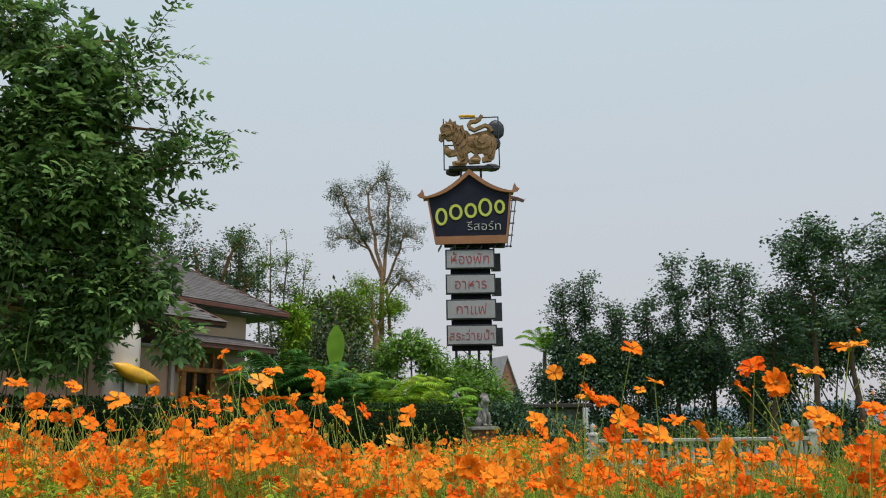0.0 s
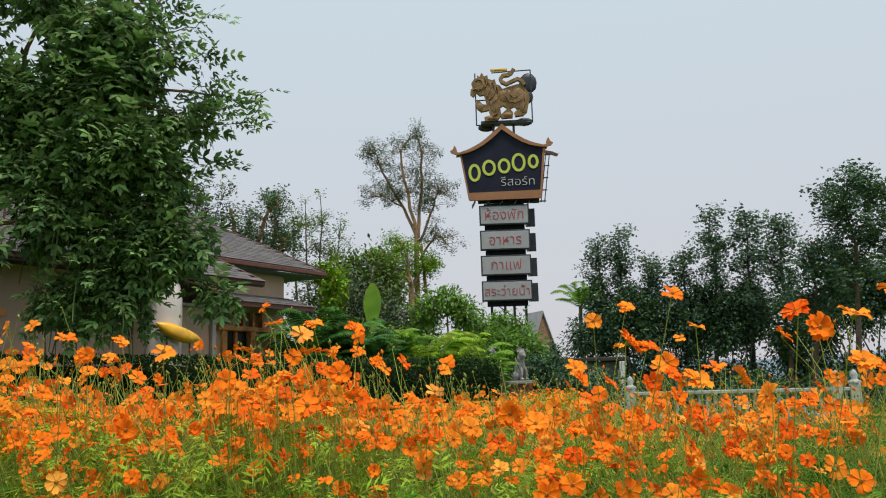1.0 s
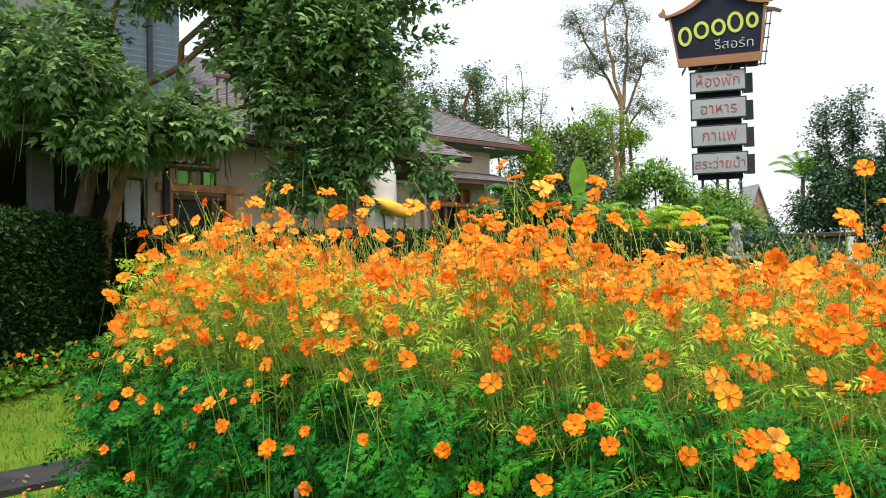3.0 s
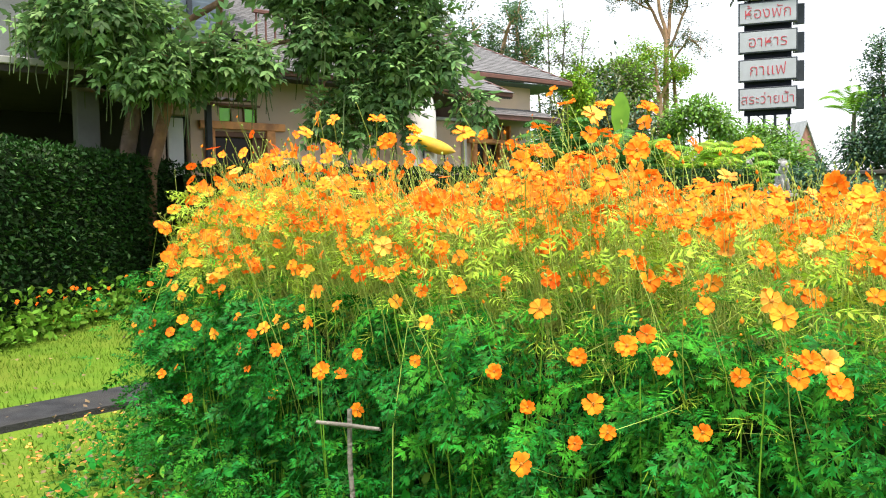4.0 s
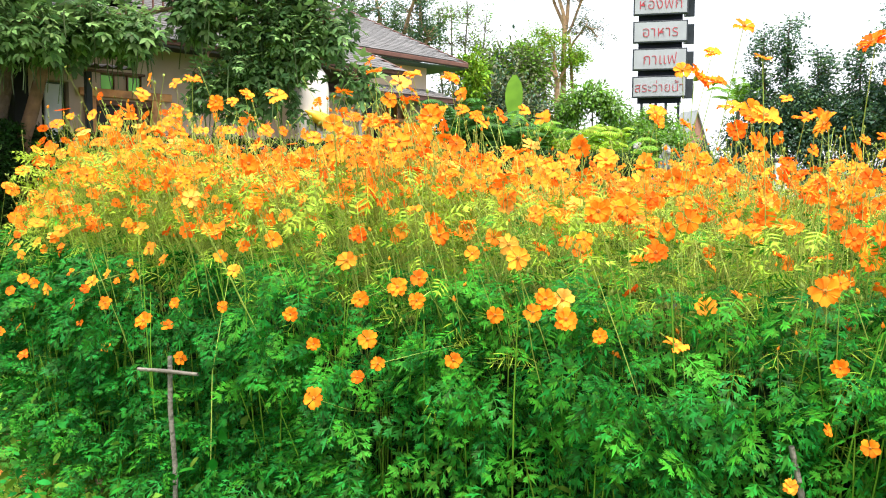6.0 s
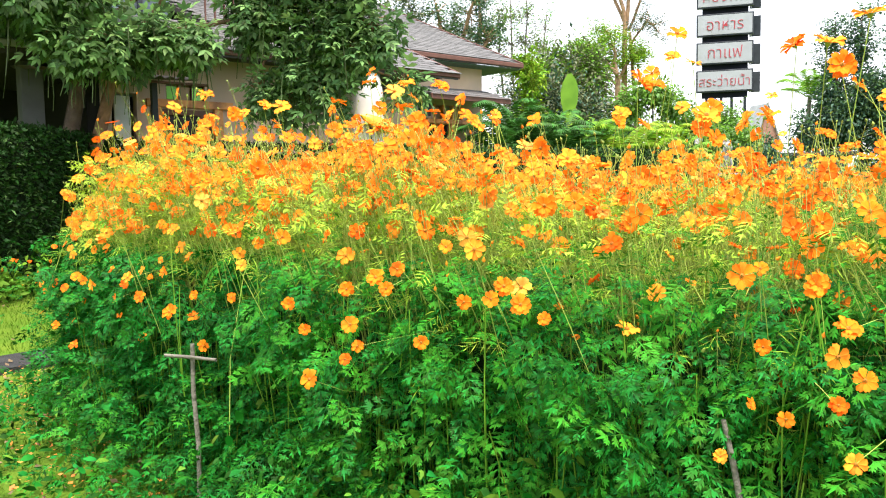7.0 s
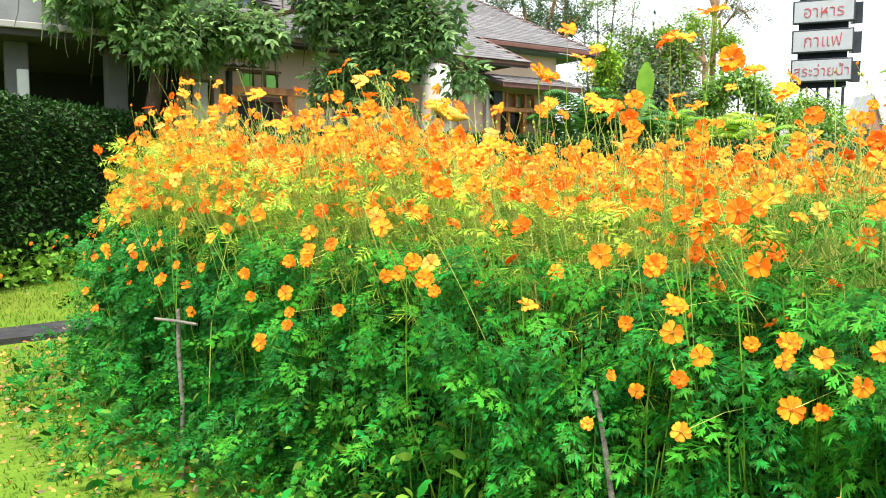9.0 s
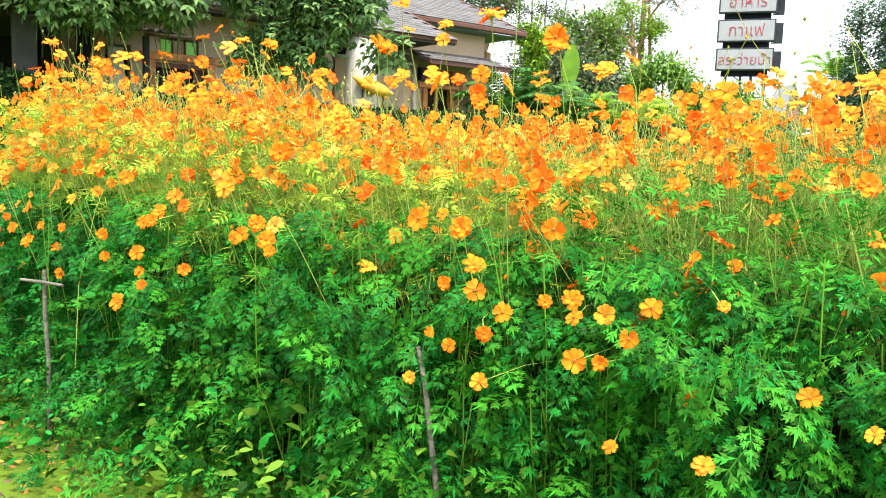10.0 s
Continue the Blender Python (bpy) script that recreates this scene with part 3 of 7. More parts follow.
for dx in (-0.3, 0.32):
    v, f = tube([(dx, 0.04, 0.0), (dx + (1.0 if dx > 0 else 1.06), 0.28, -1.98)], [0.022, 0.022], 6)
    part("rack_post", bare("rack_post", v, f, M_steel), kayak)
part("hull", bare("hull", kv, kf, M_yellow, smooth=True), kayak)


# ---- roadside sign tower ----
SX, SY = 1.63, 34.1
sign = empty("sign_tower", Matrix.Translation((SX, SY, 0.0)) @ Matrix.Diagonal((1.0, 1.0, 1.009, 1)))
tagged(sign, "tall roadside sign tower with navy board and four pale panels", "sign")
for x in (-0.62, -0.05, 0.35, 0.85):
    box("post", (0.11, 0.11, 9.3), (x - 0.05, 0.35, 4.65), M_steel, sign, 0.01)
for k in range(9):
    box("brace", (1.55, 0.05, 0.05), (0.05, 0.35, 0.7 + k * 1.0), M_steel, sign, 0.005)
    box("brace", (1.3, 0.04, 0.04), (0.05, 0.38, 1.2 + k * 1.0), M_steel, sign, 0.0, turn=pose(0, 0, 0, 0, 38 if k % 2 else -38, 0))


box("backing", (1.75, 0.05, 4.5), (0.02, 0.30, 6.75), M_sign_black, sign, 0.0, "dark backing between the panels")


def lettering(words, size, material, parent, at, label, squeeze=1.0):
    c = bpy.data.curves.new("lettering", "FONT")
    c.body, c.size, c.extrude, c.align_x = words, size, 0.012, "CENTER"
    c.offset = -0.009
    tmp = new("lettering", c)
    me = bpy.data.meshes.new_from_object(tmp.evaluated_get(bpy.context.evaluated_depsgraph_get()))
    bpy.data.objects.remove(tmp)
    me.materials.clear()
    me.materials.append(material)
    return part("lettering", me, parent, label, Matrix.Translation(at) @ pose(0, 0, 0, 90) @ Matrix.Diagonal((squeeze, 1, 1, 1)))


for k, word in enumerate(("ห้องพัก", "อาหาร", "กาแฟ", "สระว่ายน้ำ")):
    z = 8.42 - k * 1.097
    p = box("panel", (2.16, 0.16, 0.87), (0, -0.02, z), M_steel, sign, 0.015, "pale panel in a dark frame")
    part("panel_face", from_bm("panel_face", box_bm(2.04, 0.02, 0.75, 0.004), M_sign_white), p, "pale grey panel face", Matrix.Translation((0, -0.085, 0)))
    lettering(word, (0.62, 0.62, 0.64, 0.535)[k], M_sign_red, p, (0, -0.100, -0.20), "dark red lettering", 0.95)
    b = box("back_panel", (0.42, 0.12, 0.80), (1.17, 0.62, z - 0.02), M_steel, sign, 0.01, "dark edge of the rear panel")
    part("panel_edge", from_bm("panel_edge", box_bm(0.05, 0.02, 0.78), M_sign_white), b, "pale edge", Matrix.Translation((-0.16, -0.07, 0)))


def outline_slab(name, pts, y0, y1, material, parent, label=""):
    n = len(pts)
    v = [(x, y0, z) for x, z in pts] + [(x, y1, z) for x, z in pts]
    f = [tuple(range(n)), tuple(range(2 * n - 1, n - 1, -1))] + [(i, i + n, (i + 1) % n + n, (i + 1) % n) for i in range(n)]
    bm = bmesh.new()
    vs = [bm.verts.new(p) for p in v]
    for q in f:
        bm.faces.new([vs[i] for i in q])
    return part(name, from_bm(name, bm, material), parent, label)


def eave_curve(x0, z0, x1, z1, sag, n=8):
    return [(x0 + (x1 - x0) * i / n, z0 + (z1 - z0) * i / n - sag * math.sin(math.pi * i / n)) for i in range(n + 1)]


outline_slab("board", [(-1.47, 9.1), (1.62, 9.12), (1.86, 11.25)] + eave_curve(1.86, 11.27, 0.04, 12.22, 0.16)[1:-1] + [(0.04, 12.22)] + eave_curve(0.04, 12.22, -1.80, 11.12, 0.16)[1:-1] + [(-1.80, 11.12)], -0.18, 0.05, M_sign_black, sign, "dark navy gabled board")
outline_slab("bottom_trim", [(-1.48, 9.06), (1.62, 9.08), (1.655, 9.44), (-1.535, 9.40)], -0.24, -0.18, M_sign_brown, sign, "brown bottom band")
for s, top in ((-1, eave_curve(0.04, 12.45, -2.0, 11.17, 0.22)), (1, eave_curve(0.04, 12.45, 2.0, 11.40, 0.20))):
    low = [(x, z - 0.06 - 0.20 * (1 - abs(x) / 2.0) ** 0.7) for x, z in reversed(top)]
    outline_slab("eave_trim", top + low, -0.30, 0.16, M_sign_brown, sign, "brown curved eave trim")
    xe, ze = top[-1]
    tip = [(xe, ze - 0.02), (xe + s * 0.18, ze + 0.03), (xe + s * 0.27, ze + 0.13), (xe + s * 0.14, ze + 0.22), (xe + s * 0.06, ze + 0.40), (xe - s * 0.02, ze + 0.24), (xe - s * 0.05, ze + 0.08), (xe - s * 0.16, ze + 0.06), (xe - s * 0.2, ze - 0.12)]
    outline_slab("finial", tip if s > 0 else tip[::-1], -0.22, -0.12, M_sign_brown, sign, "curled brown roof finial")
outline_slab("side_trim", [(-1.84, 11.12), (-1.77, 11.12), (-1.44, 9.1), (-1.51, 9.08)], -0.22, -0.17, M_sign_brown, sign)
outline_slab("side_trim", [(1.80, 11.3), (1.90, 11.3), (1.66, 9.1), (1.57, 9.1)], -0.22, -0.17, M_sign_brown, sign)
# rear board seen past the front one: lattice of steel
for z in (9.1, 9.6, 10.15, 10.7, 11.2):
    w = 0.33 * (z - 9.1) / 2.1
    box("lattice_bar", (0.62, 0.05, 0.05), (1.60 + w * 0.9, 0.5, z), M_steel, sign, 0.004)
for d in (0.0, 0.18, 0.36, 0.52):
    outline_slab("lattice_post", [(1.30 + d, 9.05), (1.34 + d, 9.05), (1.66 + d, 11.25), (1.62 + d, 11.25)], 0.48, 0.54, M_steel, sign)
outline_slab("rear_board", [(-1.1, 9.1), (1.60, 9.05), (1.86, 11.2), (0.3, 12.0), (-1.3, 11.0)], 0.58, 0.66, M_steel, sign, "dark back of the rear board")
outline_slab("finial", [(1.95, 11.42), (2.3, 11.34), (2.56, 11.22), (2.62, 11.30), (2.5, 11.12), (2.2, 11.22), (1.9, 11.3)], 0.5, 0.6, M_fascia, sign, "curled rear finial")
for x in (-1.3, -0.7, -0.1, 0.5, 1.1):
    box("truss_bar", (0.04, 0.5, 0.3), (x, 0.15, 8.98), M_steel, sign, 0.004, turn=pose(0, 0, 0, 0, 30, 0))


def stroke(pts, r, y0, y1, step=0.0):
    """A flat rounded band along points in x, z."""
    vs, fs = [], []
    n = len(pts)
    for i, (x, z) in enumerate(pts):
        x0, z0 = pts[max(0, i - 1)]
        x1, z1 = pts[min(n - 1, i + 1)]
        d = math.hypot(x1 - x0, z1 - z0) or 1
        nx, nz = -(z1 - z0) / d * r, (x1 - x0) / d * r
        d = i * step
        vs += [(x + nx, y0 - d, z + nz), (x - nx, y0 - d, z - nz), (x - nx, y1, z - nz), (x + nx, y1, z + nz)]
        if i:
            a = 4 * (i - 1)
            for k in range(4):
                fs.append((a + k, a + (k + 1) % 4, a + 4 + (k + 1) % 4, a + 4 + k))
    return vs, fs


def arc(cx, cz, rx, rz, a0, a1, n=10):
    return [(cx + rx * math.cos(radians(a0 + (a1 - a0) * i / n)), cz + rz * math.sin(radians(a0 + (a1 - a0) * i / n))) for i in range(n + 1)]


# the name is drawn as five plain rings, the word below it is lettered
def mark(lines, r, name, label=""):
    v, f = join([stroke(line, r, -0.205 - 0.004 * k, -0.18, 0.0004) for k, line in enumerate(lines)])
    part(name, bare(name, v, f, M_sign_lime), sign, label)


for x, z, w, h in ((-1.22, 10.30, 0.21, 0.34), (-0.58, 10.50, 0.24, 0.30), (0.08, 10.56, 0.22, 0.28), (0.72, 10.70, 0.25, 0.36), (1.36, 10.72, 0.18, 0.26)):
    mark([arc(x, z, w, h, 0, 360, 20)], 0.058, "emblem", "plain lime oval ring")
lettering("รีสอร์ท", 0.52, M_sign_pale, sign, (0.66, -0.20, 9.68), "pale lettering", 1.08)

# gilded lion figure held by thin bars on top
for a in (((-1.05, 12.55), (-1.05, 14.98)), ((1.45, 12.6), (1.45, 15.05)), ((-1.05, 12.55), (1.45, 12.62)), ((-0.3, 14.98), (1.45, 15.05)), ((-1.05, 13.7), (1.45, 13.75))):
    (x0, z0), (x1, z1) = a
    v, f = tube([(x0, 0.15, z0), (x1, 0.15, z1)], [0.028, 0.028], 6)
    part("frame_bar", bare("frame_bar", v, f, M_steel), sign)
box("lamp_bar", (0.75, 0.14, 0.1), (0.02, -0.1, 15.0), M_yellow, sign, 0.02, "ochre lamp bar")
box("figure_plinth", (1.9, 0.4, 0.16), (0.1, 0.2, 12.62), M_steel, sign, 0.02)
for x in (-0.35, 0.55):
    box("figure_post", (0.1, 0.12, 0.9), (x + 0.05, 0.25, 12.3), M_steel, sign, 0.01)


def lump(bm, at, size, turn=(0, 0, 0), sub=2):
    b = bmesh.new()
    bmesh.ops.create_icosphere(b, subdivisions=sub, radius=1.0)
    m = Matrix.Translation(at) @ pose(0, 0, 0, *turn) @ Matrix.Diagonal((*size, 1))
    bmesh.ops.transform(b, matrix=m, verts=b.verts)
    tmp = bpy.data.meshes.new("tmp")
    b.to_mesh(tmp)
    b.free()
    bm.from_mesh(tmp)
    bpy.data.meshes.remove(tmp)


def add_tube(bm, pts, radii, sides=8):
    v, f = tube(pts, radii, sides)
    vs = [bm.verts.new(p) for p in v]
    for q in f:
        bm.faces.new([vs[i] for i in q])


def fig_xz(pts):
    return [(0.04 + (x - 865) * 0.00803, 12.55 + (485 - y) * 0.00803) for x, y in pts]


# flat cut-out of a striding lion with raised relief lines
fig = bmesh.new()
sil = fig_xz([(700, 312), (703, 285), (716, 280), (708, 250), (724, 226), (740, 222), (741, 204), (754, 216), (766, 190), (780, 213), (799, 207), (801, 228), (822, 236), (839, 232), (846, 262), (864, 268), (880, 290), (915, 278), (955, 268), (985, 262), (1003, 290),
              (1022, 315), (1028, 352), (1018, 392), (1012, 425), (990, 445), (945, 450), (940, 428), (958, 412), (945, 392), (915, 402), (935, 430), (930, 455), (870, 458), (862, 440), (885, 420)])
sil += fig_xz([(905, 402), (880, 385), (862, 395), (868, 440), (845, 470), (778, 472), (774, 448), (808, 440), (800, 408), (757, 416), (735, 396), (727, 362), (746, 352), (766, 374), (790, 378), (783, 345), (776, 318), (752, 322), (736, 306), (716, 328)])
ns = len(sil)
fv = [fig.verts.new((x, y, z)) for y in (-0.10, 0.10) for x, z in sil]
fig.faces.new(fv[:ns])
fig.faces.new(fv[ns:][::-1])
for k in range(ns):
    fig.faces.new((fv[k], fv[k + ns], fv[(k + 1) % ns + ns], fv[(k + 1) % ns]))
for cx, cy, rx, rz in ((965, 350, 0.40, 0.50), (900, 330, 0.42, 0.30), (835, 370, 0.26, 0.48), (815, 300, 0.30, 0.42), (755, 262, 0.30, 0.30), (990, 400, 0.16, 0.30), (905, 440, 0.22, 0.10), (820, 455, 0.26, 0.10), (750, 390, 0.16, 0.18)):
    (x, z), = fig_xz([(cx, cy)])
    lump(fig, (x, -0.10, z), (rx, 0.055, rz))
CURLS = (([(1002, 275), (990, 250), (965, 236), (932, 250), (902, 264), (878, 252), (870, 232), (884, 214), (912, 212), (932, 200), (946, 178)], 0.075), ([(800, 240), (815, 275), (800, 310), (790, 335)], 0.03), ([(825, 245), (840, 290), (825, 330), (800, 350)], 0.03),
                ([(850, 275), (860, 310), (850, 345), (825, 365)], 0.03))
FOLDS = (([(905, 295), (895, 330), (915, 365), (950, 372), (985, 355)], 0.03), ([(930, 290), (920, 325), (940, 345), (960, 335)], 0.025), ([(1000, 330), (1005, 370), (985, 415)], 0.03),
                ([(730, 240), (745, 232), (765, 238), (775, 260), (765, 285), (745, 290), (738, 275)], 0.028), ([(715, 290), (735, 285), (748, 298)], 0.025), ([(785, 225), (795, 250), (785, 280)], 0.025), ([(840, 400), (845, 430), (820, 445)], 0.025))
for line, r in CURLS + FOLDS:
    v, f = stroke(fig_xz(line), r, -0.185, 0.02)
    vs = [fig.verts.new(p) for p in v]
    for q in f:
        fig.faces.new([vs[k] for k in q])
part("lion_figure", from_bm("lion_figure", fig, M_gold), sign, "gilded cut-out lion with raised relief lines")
for at, size in (((1.35, 0.5, 14.55), (0.42, 0.08, 0.5)), ((1.2, 0.5, 13.9), (0.38, 0.08, 0.35)), ((1.1, 0.5, 12.75), (0.4, 0.08, 0.2)), ((-0.6, 0.5, 12.55), (0.4, 0.08, 0.2))):
    back = bmesh.new()
    lump(back, at, size)
    part("figure_back", from_bm("figure_back", back, M_steel, True), sign, "dark back of the rear figure")


# ---- seated stone lions on brick piers, white balustrade ----
def stone_lion(at, scale, turn):
    bm = bmesh.new()
    for p, size, tn in (((0, 0, 0.26), (0.19, 0.22, 0.26), (0, 0, 0)), ((0, -0.10, 0.46), (0.15, 0.15, 0.27), (-14, 0, 0)), ((0, -0.20, 0.78), (0.14, 0.15, 0.15), (0, 0, 0)),
                        ((0, -0.33, 0.75), (0.08, 0.09, 0.075), (0, 0, 0)), ((-0.10, -0.26, 0.20), (0.055, 0.07, 0.24), (0, 0, 0)), ((0.10, -0.26, 0.20), (0.055, 0.07, 0.24), (0, 0, 0)),
                        ((-0.10, -0.32, 0.04), (0.07, 0.11, 0.045), (0, 0, 0)), ((0.10, -0.32, 0.04), (0.07, 0.11, 0.045), (0, 0, 0)), ((-0.17, 0.05, 0.14), (0.09, 0.19, 0.15), (0, 0, 0)),
                        ((0.17, 0.05, 0.14), (0.09, 0.19, 0.15), (0, 0, 0)), ((0, -0.12, 0.66), (0.17, 0.12, 0.20), (0, 0, 0))):
        lump(bm, p, size, tn)
    for k in range(7):
        add_tube(bm, [(-0.14 + k * 0.047, -0.12, 0.86), (-0.15 + k * 0.05, -0.06, 0.98 + 0.05 * math.sin(k * 0.52))], [0.035, 0.004], 5)
    add_tube(bm, [(0, 0.2, 0.1), (0, 0.32, 0.2), (0, 0.30, 0.45), (0, 0.24, 0.6), (0, 0.30, 0.72)], [0.05, 0.05, 0.045, 0.05, 0.01], 6)
    ob = new("lion_statue", from_bm("lion_statue", bm, M_stone, True))
    ob.matrix_basis = Matrix.Translation(at) @ pose(0, 0, 0, 0, 0, turn) @ Matrix.Diagonal((scale * 0.8, scale * 0.9, scale, 1))
    return tagged(ob, "weathered grey stone lion seated on a pier", "statue", "lions at the gate")


def brick_pier(at, w, h):
    pier = empty("gate_pier", Matrix.Translation(at))
    tagged(pier, "low red brick gate pier under a stone lion", "pier", "gate piers")
    box("core", (w - 0.03, w - 0.03, h), (0, 0, h / 2), M_mortar, pier, 0.0)
    box("cap", (w + 0.14, w + 0.14, 0.08), (0, 0, h + 0.04), M_stone, pier, 0.015)
    me = from_bm("brick", box_bm(0.215, 0.10, 0.062, 0.004), M_brick)
    for r in range(int(h / 0.075)):
        for s in range(4):
            for k in range(2):
                x = (-0.12 + k * 0.235) + (0.05 if r % 2 else -0.05)
                m = pose(0, 0, 0, 0, 0, 90 * s) @ Matrix.Translation((x, -w / 2 + 0.04, 0.04 + r * 0.075))
                part("brick", me, pier, "", m)
    return pier


brick_pier((1.12, 19.07, 0), 0.52, 1.20)
stone_lion((1.12, 19.07, 1.28), 0.76, 25)
brick_pier((0.59, 21.6, 0), 0.52, 1.42)
stone_lion((0.59, 21.6, 1.50), 0.76, -20)

BA, BB = Vector((4.18, 21.7, 0)), Vector((9.27, 20.05, 0))
bal = empty("balustrade", Matrix.Translation(BA) @ pose(0, 0, 0, 0, 0, math.degrees(math.atan2(BB.y - BA.y, BB.x - BA.x))))
tagged(bal, "white painted concrete balustrade with turned balusters", "balustrade")
BL = (BB - BA).length
box("top_rail", (BL, 0.2, 0.09), (BL / 2, 0, 0.87), M_wash, bal, 0.015)
box("bottom_rail", (BL, 0.2, 0.10), (BL / 2, 0, 0.25), M_wash, bal, 0.015)
box("plinth", (BL, 0.16, 0.2), (BL / 2, 0, 0.10), M_wash, bal, 0.01)
v, f = lathe([(0.055, 0.30), (0.055, 0.34), (0.03, 0.38), (0.06, 0.50), (0.05, 0.60), (0.028, 0.68), (0.035, 0.76), (0.055, 0.80), (0.055, 0.83)], 8)
bme = bare("baluster", v, f, M_wash, smooth=True)
for k in range(int(BL / 0.19)):
    part("baluster", bme, bal, "", Matrix.Translation((0.2 + k * 0.19, 0, 0)))
for x in (0.0, BL - 0.4, BL):
    pst = box("newel", (0.24, 0.24, 1.0), (x, 0, 0.5), M_wash, bal, 0.015)
    v, f = lathe([(0.15, 0.5), (0.16, 0.55), (0.10, 0.58), (0.06, 0.62), (0.10, 0.70), (0.05, 0.80), (0.0, 0.84)], 10)
    part("finial", bare("finial", v, f, M_wash, smooth=True), pst)


# ---- plants: leaf templates ----
def leaflet_strip(n_pairs, length, width, spread=65, droop=0.25, terminal=True, plain=False):
    """A pinnate leaf along +x: bent leaflets, two quads each."""
    v, f = [], []

    def leaflet(base, ang, ln, wd):
        d = Vector((math.cos(ang), math.sin(ang), 0))
        s = Vector((-d.y, d.x, 0))
        o = len(v)
        if plain:
            for t, w, z in ((0.0, 0.0, 0.0), (0.45, 0.5, 0.02), (1.0, 0.0, -0.16), (0.45, -0.5, 0.02)):
                v.append(Vector(base) + d * ln * t + s * wd * w + Vector((0, 0, z * ln)))
            f.append((o, o + 1, o + 2, o + 3))
            return
        for t, w, z in ((0.0, 0.34, 0.0), (0.52, 1.0, 0.02), (1.0, 0.08, -0.16)):
            p = Vector(base) + d * ln * t + Vector((0, 0, z * ln))
            v.extend([p + s * wd * w / 2, p - s * wd * w / 2])
        f.extend([(o + k, o + k + 2, o + k + 3, o + k + 1) for k in (0, 2)])

    for i in range(n_pairs):
        x = length * (0.18 + 0.72 * i / max(1, n_pairs - 1))
        b = (x, 0, -droop * x * x / length)
        for s in (-1, 1):
            leaflet(b, s * radians(spread - 18 * i / n_pairs), length * 0.40, width)
    if terminal:
        leaflet((length * 0.95, 0, -droop * length * 0.9), 0.0, length * 0.40, width)
    return np.array([tuple(p) for p in v]), np.array(f)


def lacy_leaf(pairs, lobes):
    """A finely cut leaf along +x, one unit long; all faces are quads."""
    v, f = [], []

    def blade(px, py, ang, ln, wd):
        d, o = (math.cos(ang), math.sin(ang)), len(v)
        for t, w in ((0, 0.0), (0.45, wd / 2), (1.0, 0.0), (0.45, -wd / 2)):
            x, y = px + d[0] * ln * t - d[1] * w, py + d[1] * ln * t + d[0] * w
            v.append((x, y, -0.30 * x * x + 0.05 * abs(y) - 0.5 * y * y))
        f.append((o, o + 1, o + 2, o + 3))

    for i in range(pairs):
        x = 0.22 + 0.62 * i / max(1, pairs - 1)
        ln = 0.42 * (1 - 0.55 * abs(i / max(1, pairs - 1) - 0.25))
        for s in (-1, 1):
            a = s * radians(58 - 16 * i / pairs)
            blade(x, 0, a, ln, ln * 0.22)
            for k in range(lobes):
                t = 0.30 + 0.27 * k
                qx, qy = x + math.cos(a) * ln * t, math.sin(a) * ln * t
                blade(qx, qy, a + 0.62, ln * (0.46 - 0.07 * k), ln * 0.15)
                blade(qx, qy, a - 0.62, ln * (0.46 - 0.07 * k), ln * 0.15)
    blade(0.80, 0, 0, 0.34, 0.06)
    blade(0.86, 0, 0.5, 0.18, 0.035)
    blade(0.86, 0, -0.5, 0.18, 0.035)
    blade(0.0, 0, 0, 0.85, 0.025)
    return np.array(v), np.array(f)


LEAF_TREE = leaflet_strip(3, 0.34, 0.060, 58, 0.35)
LEAF_FAR = leaflet_strip(2, 0.5, 0.14, plain=True)
LEAF_ROUND = (np.array([(0, 0.03, 0), (0, -0.03, 0), (0.22, 0.22, 0.05), (0.22, -0.22, 0.05), (0.6, 0.25, 0.03), (0.6, -0.25, 0.03), (1, 0.03, -0.12), (1, -0.03, -0.12)]),
              np.array([(0, 1, 3, 2), (2, 3, 5, 4), (4, 5, 7, 6)]))
LEAF_ONE = (np.array([(0, 0, 0), (0.45, 0.24, 0.05), (1, 0, -0.12), (0.45, -0.24, 0.05)]), np.array([(0, 1, 2, 3)]))
LACY_NEAR, LACY_FAR = lacy_leaf(4, 2), lacy_leaf(4, 0)
LACY_MID = lacy_leaf(4, 1)


def wisp_leaf():
    """A thread-like leaf of narrow bent segments along +x."""
    v, f = [], []
    for x, a, ln, w in ((0, 0.0, 1.0, 0.018), (0.25, 0.75, 0.5, 0.024), (0.3, -0.7, 0.55, 0.024), (0.5, 0.6, 0.42, 0.022), (0.55, -0.65, 0.4, 0.022), (0.75, 0.5, 0.26, 0.02), (0.78, -0.5, 0.24, 0.02)):
        o, c, s = len(v), math.cos(a), math.sin(a)
        for t, q in ((0, 0.0), (0.5, w / 2), (1.0, 0.0), (0.5, -w / 2)):
            px, py = x + c * ln * t - s * q, s * ln * t + c * q
            v.append((px, py, 0.12 * math.sin(5 * px) - 0.4 * py * py))
        f.append((o, o + 1, o + 2, o + 3))
    return np.array(v), np.array(f)


WISP = wisp_leaf()


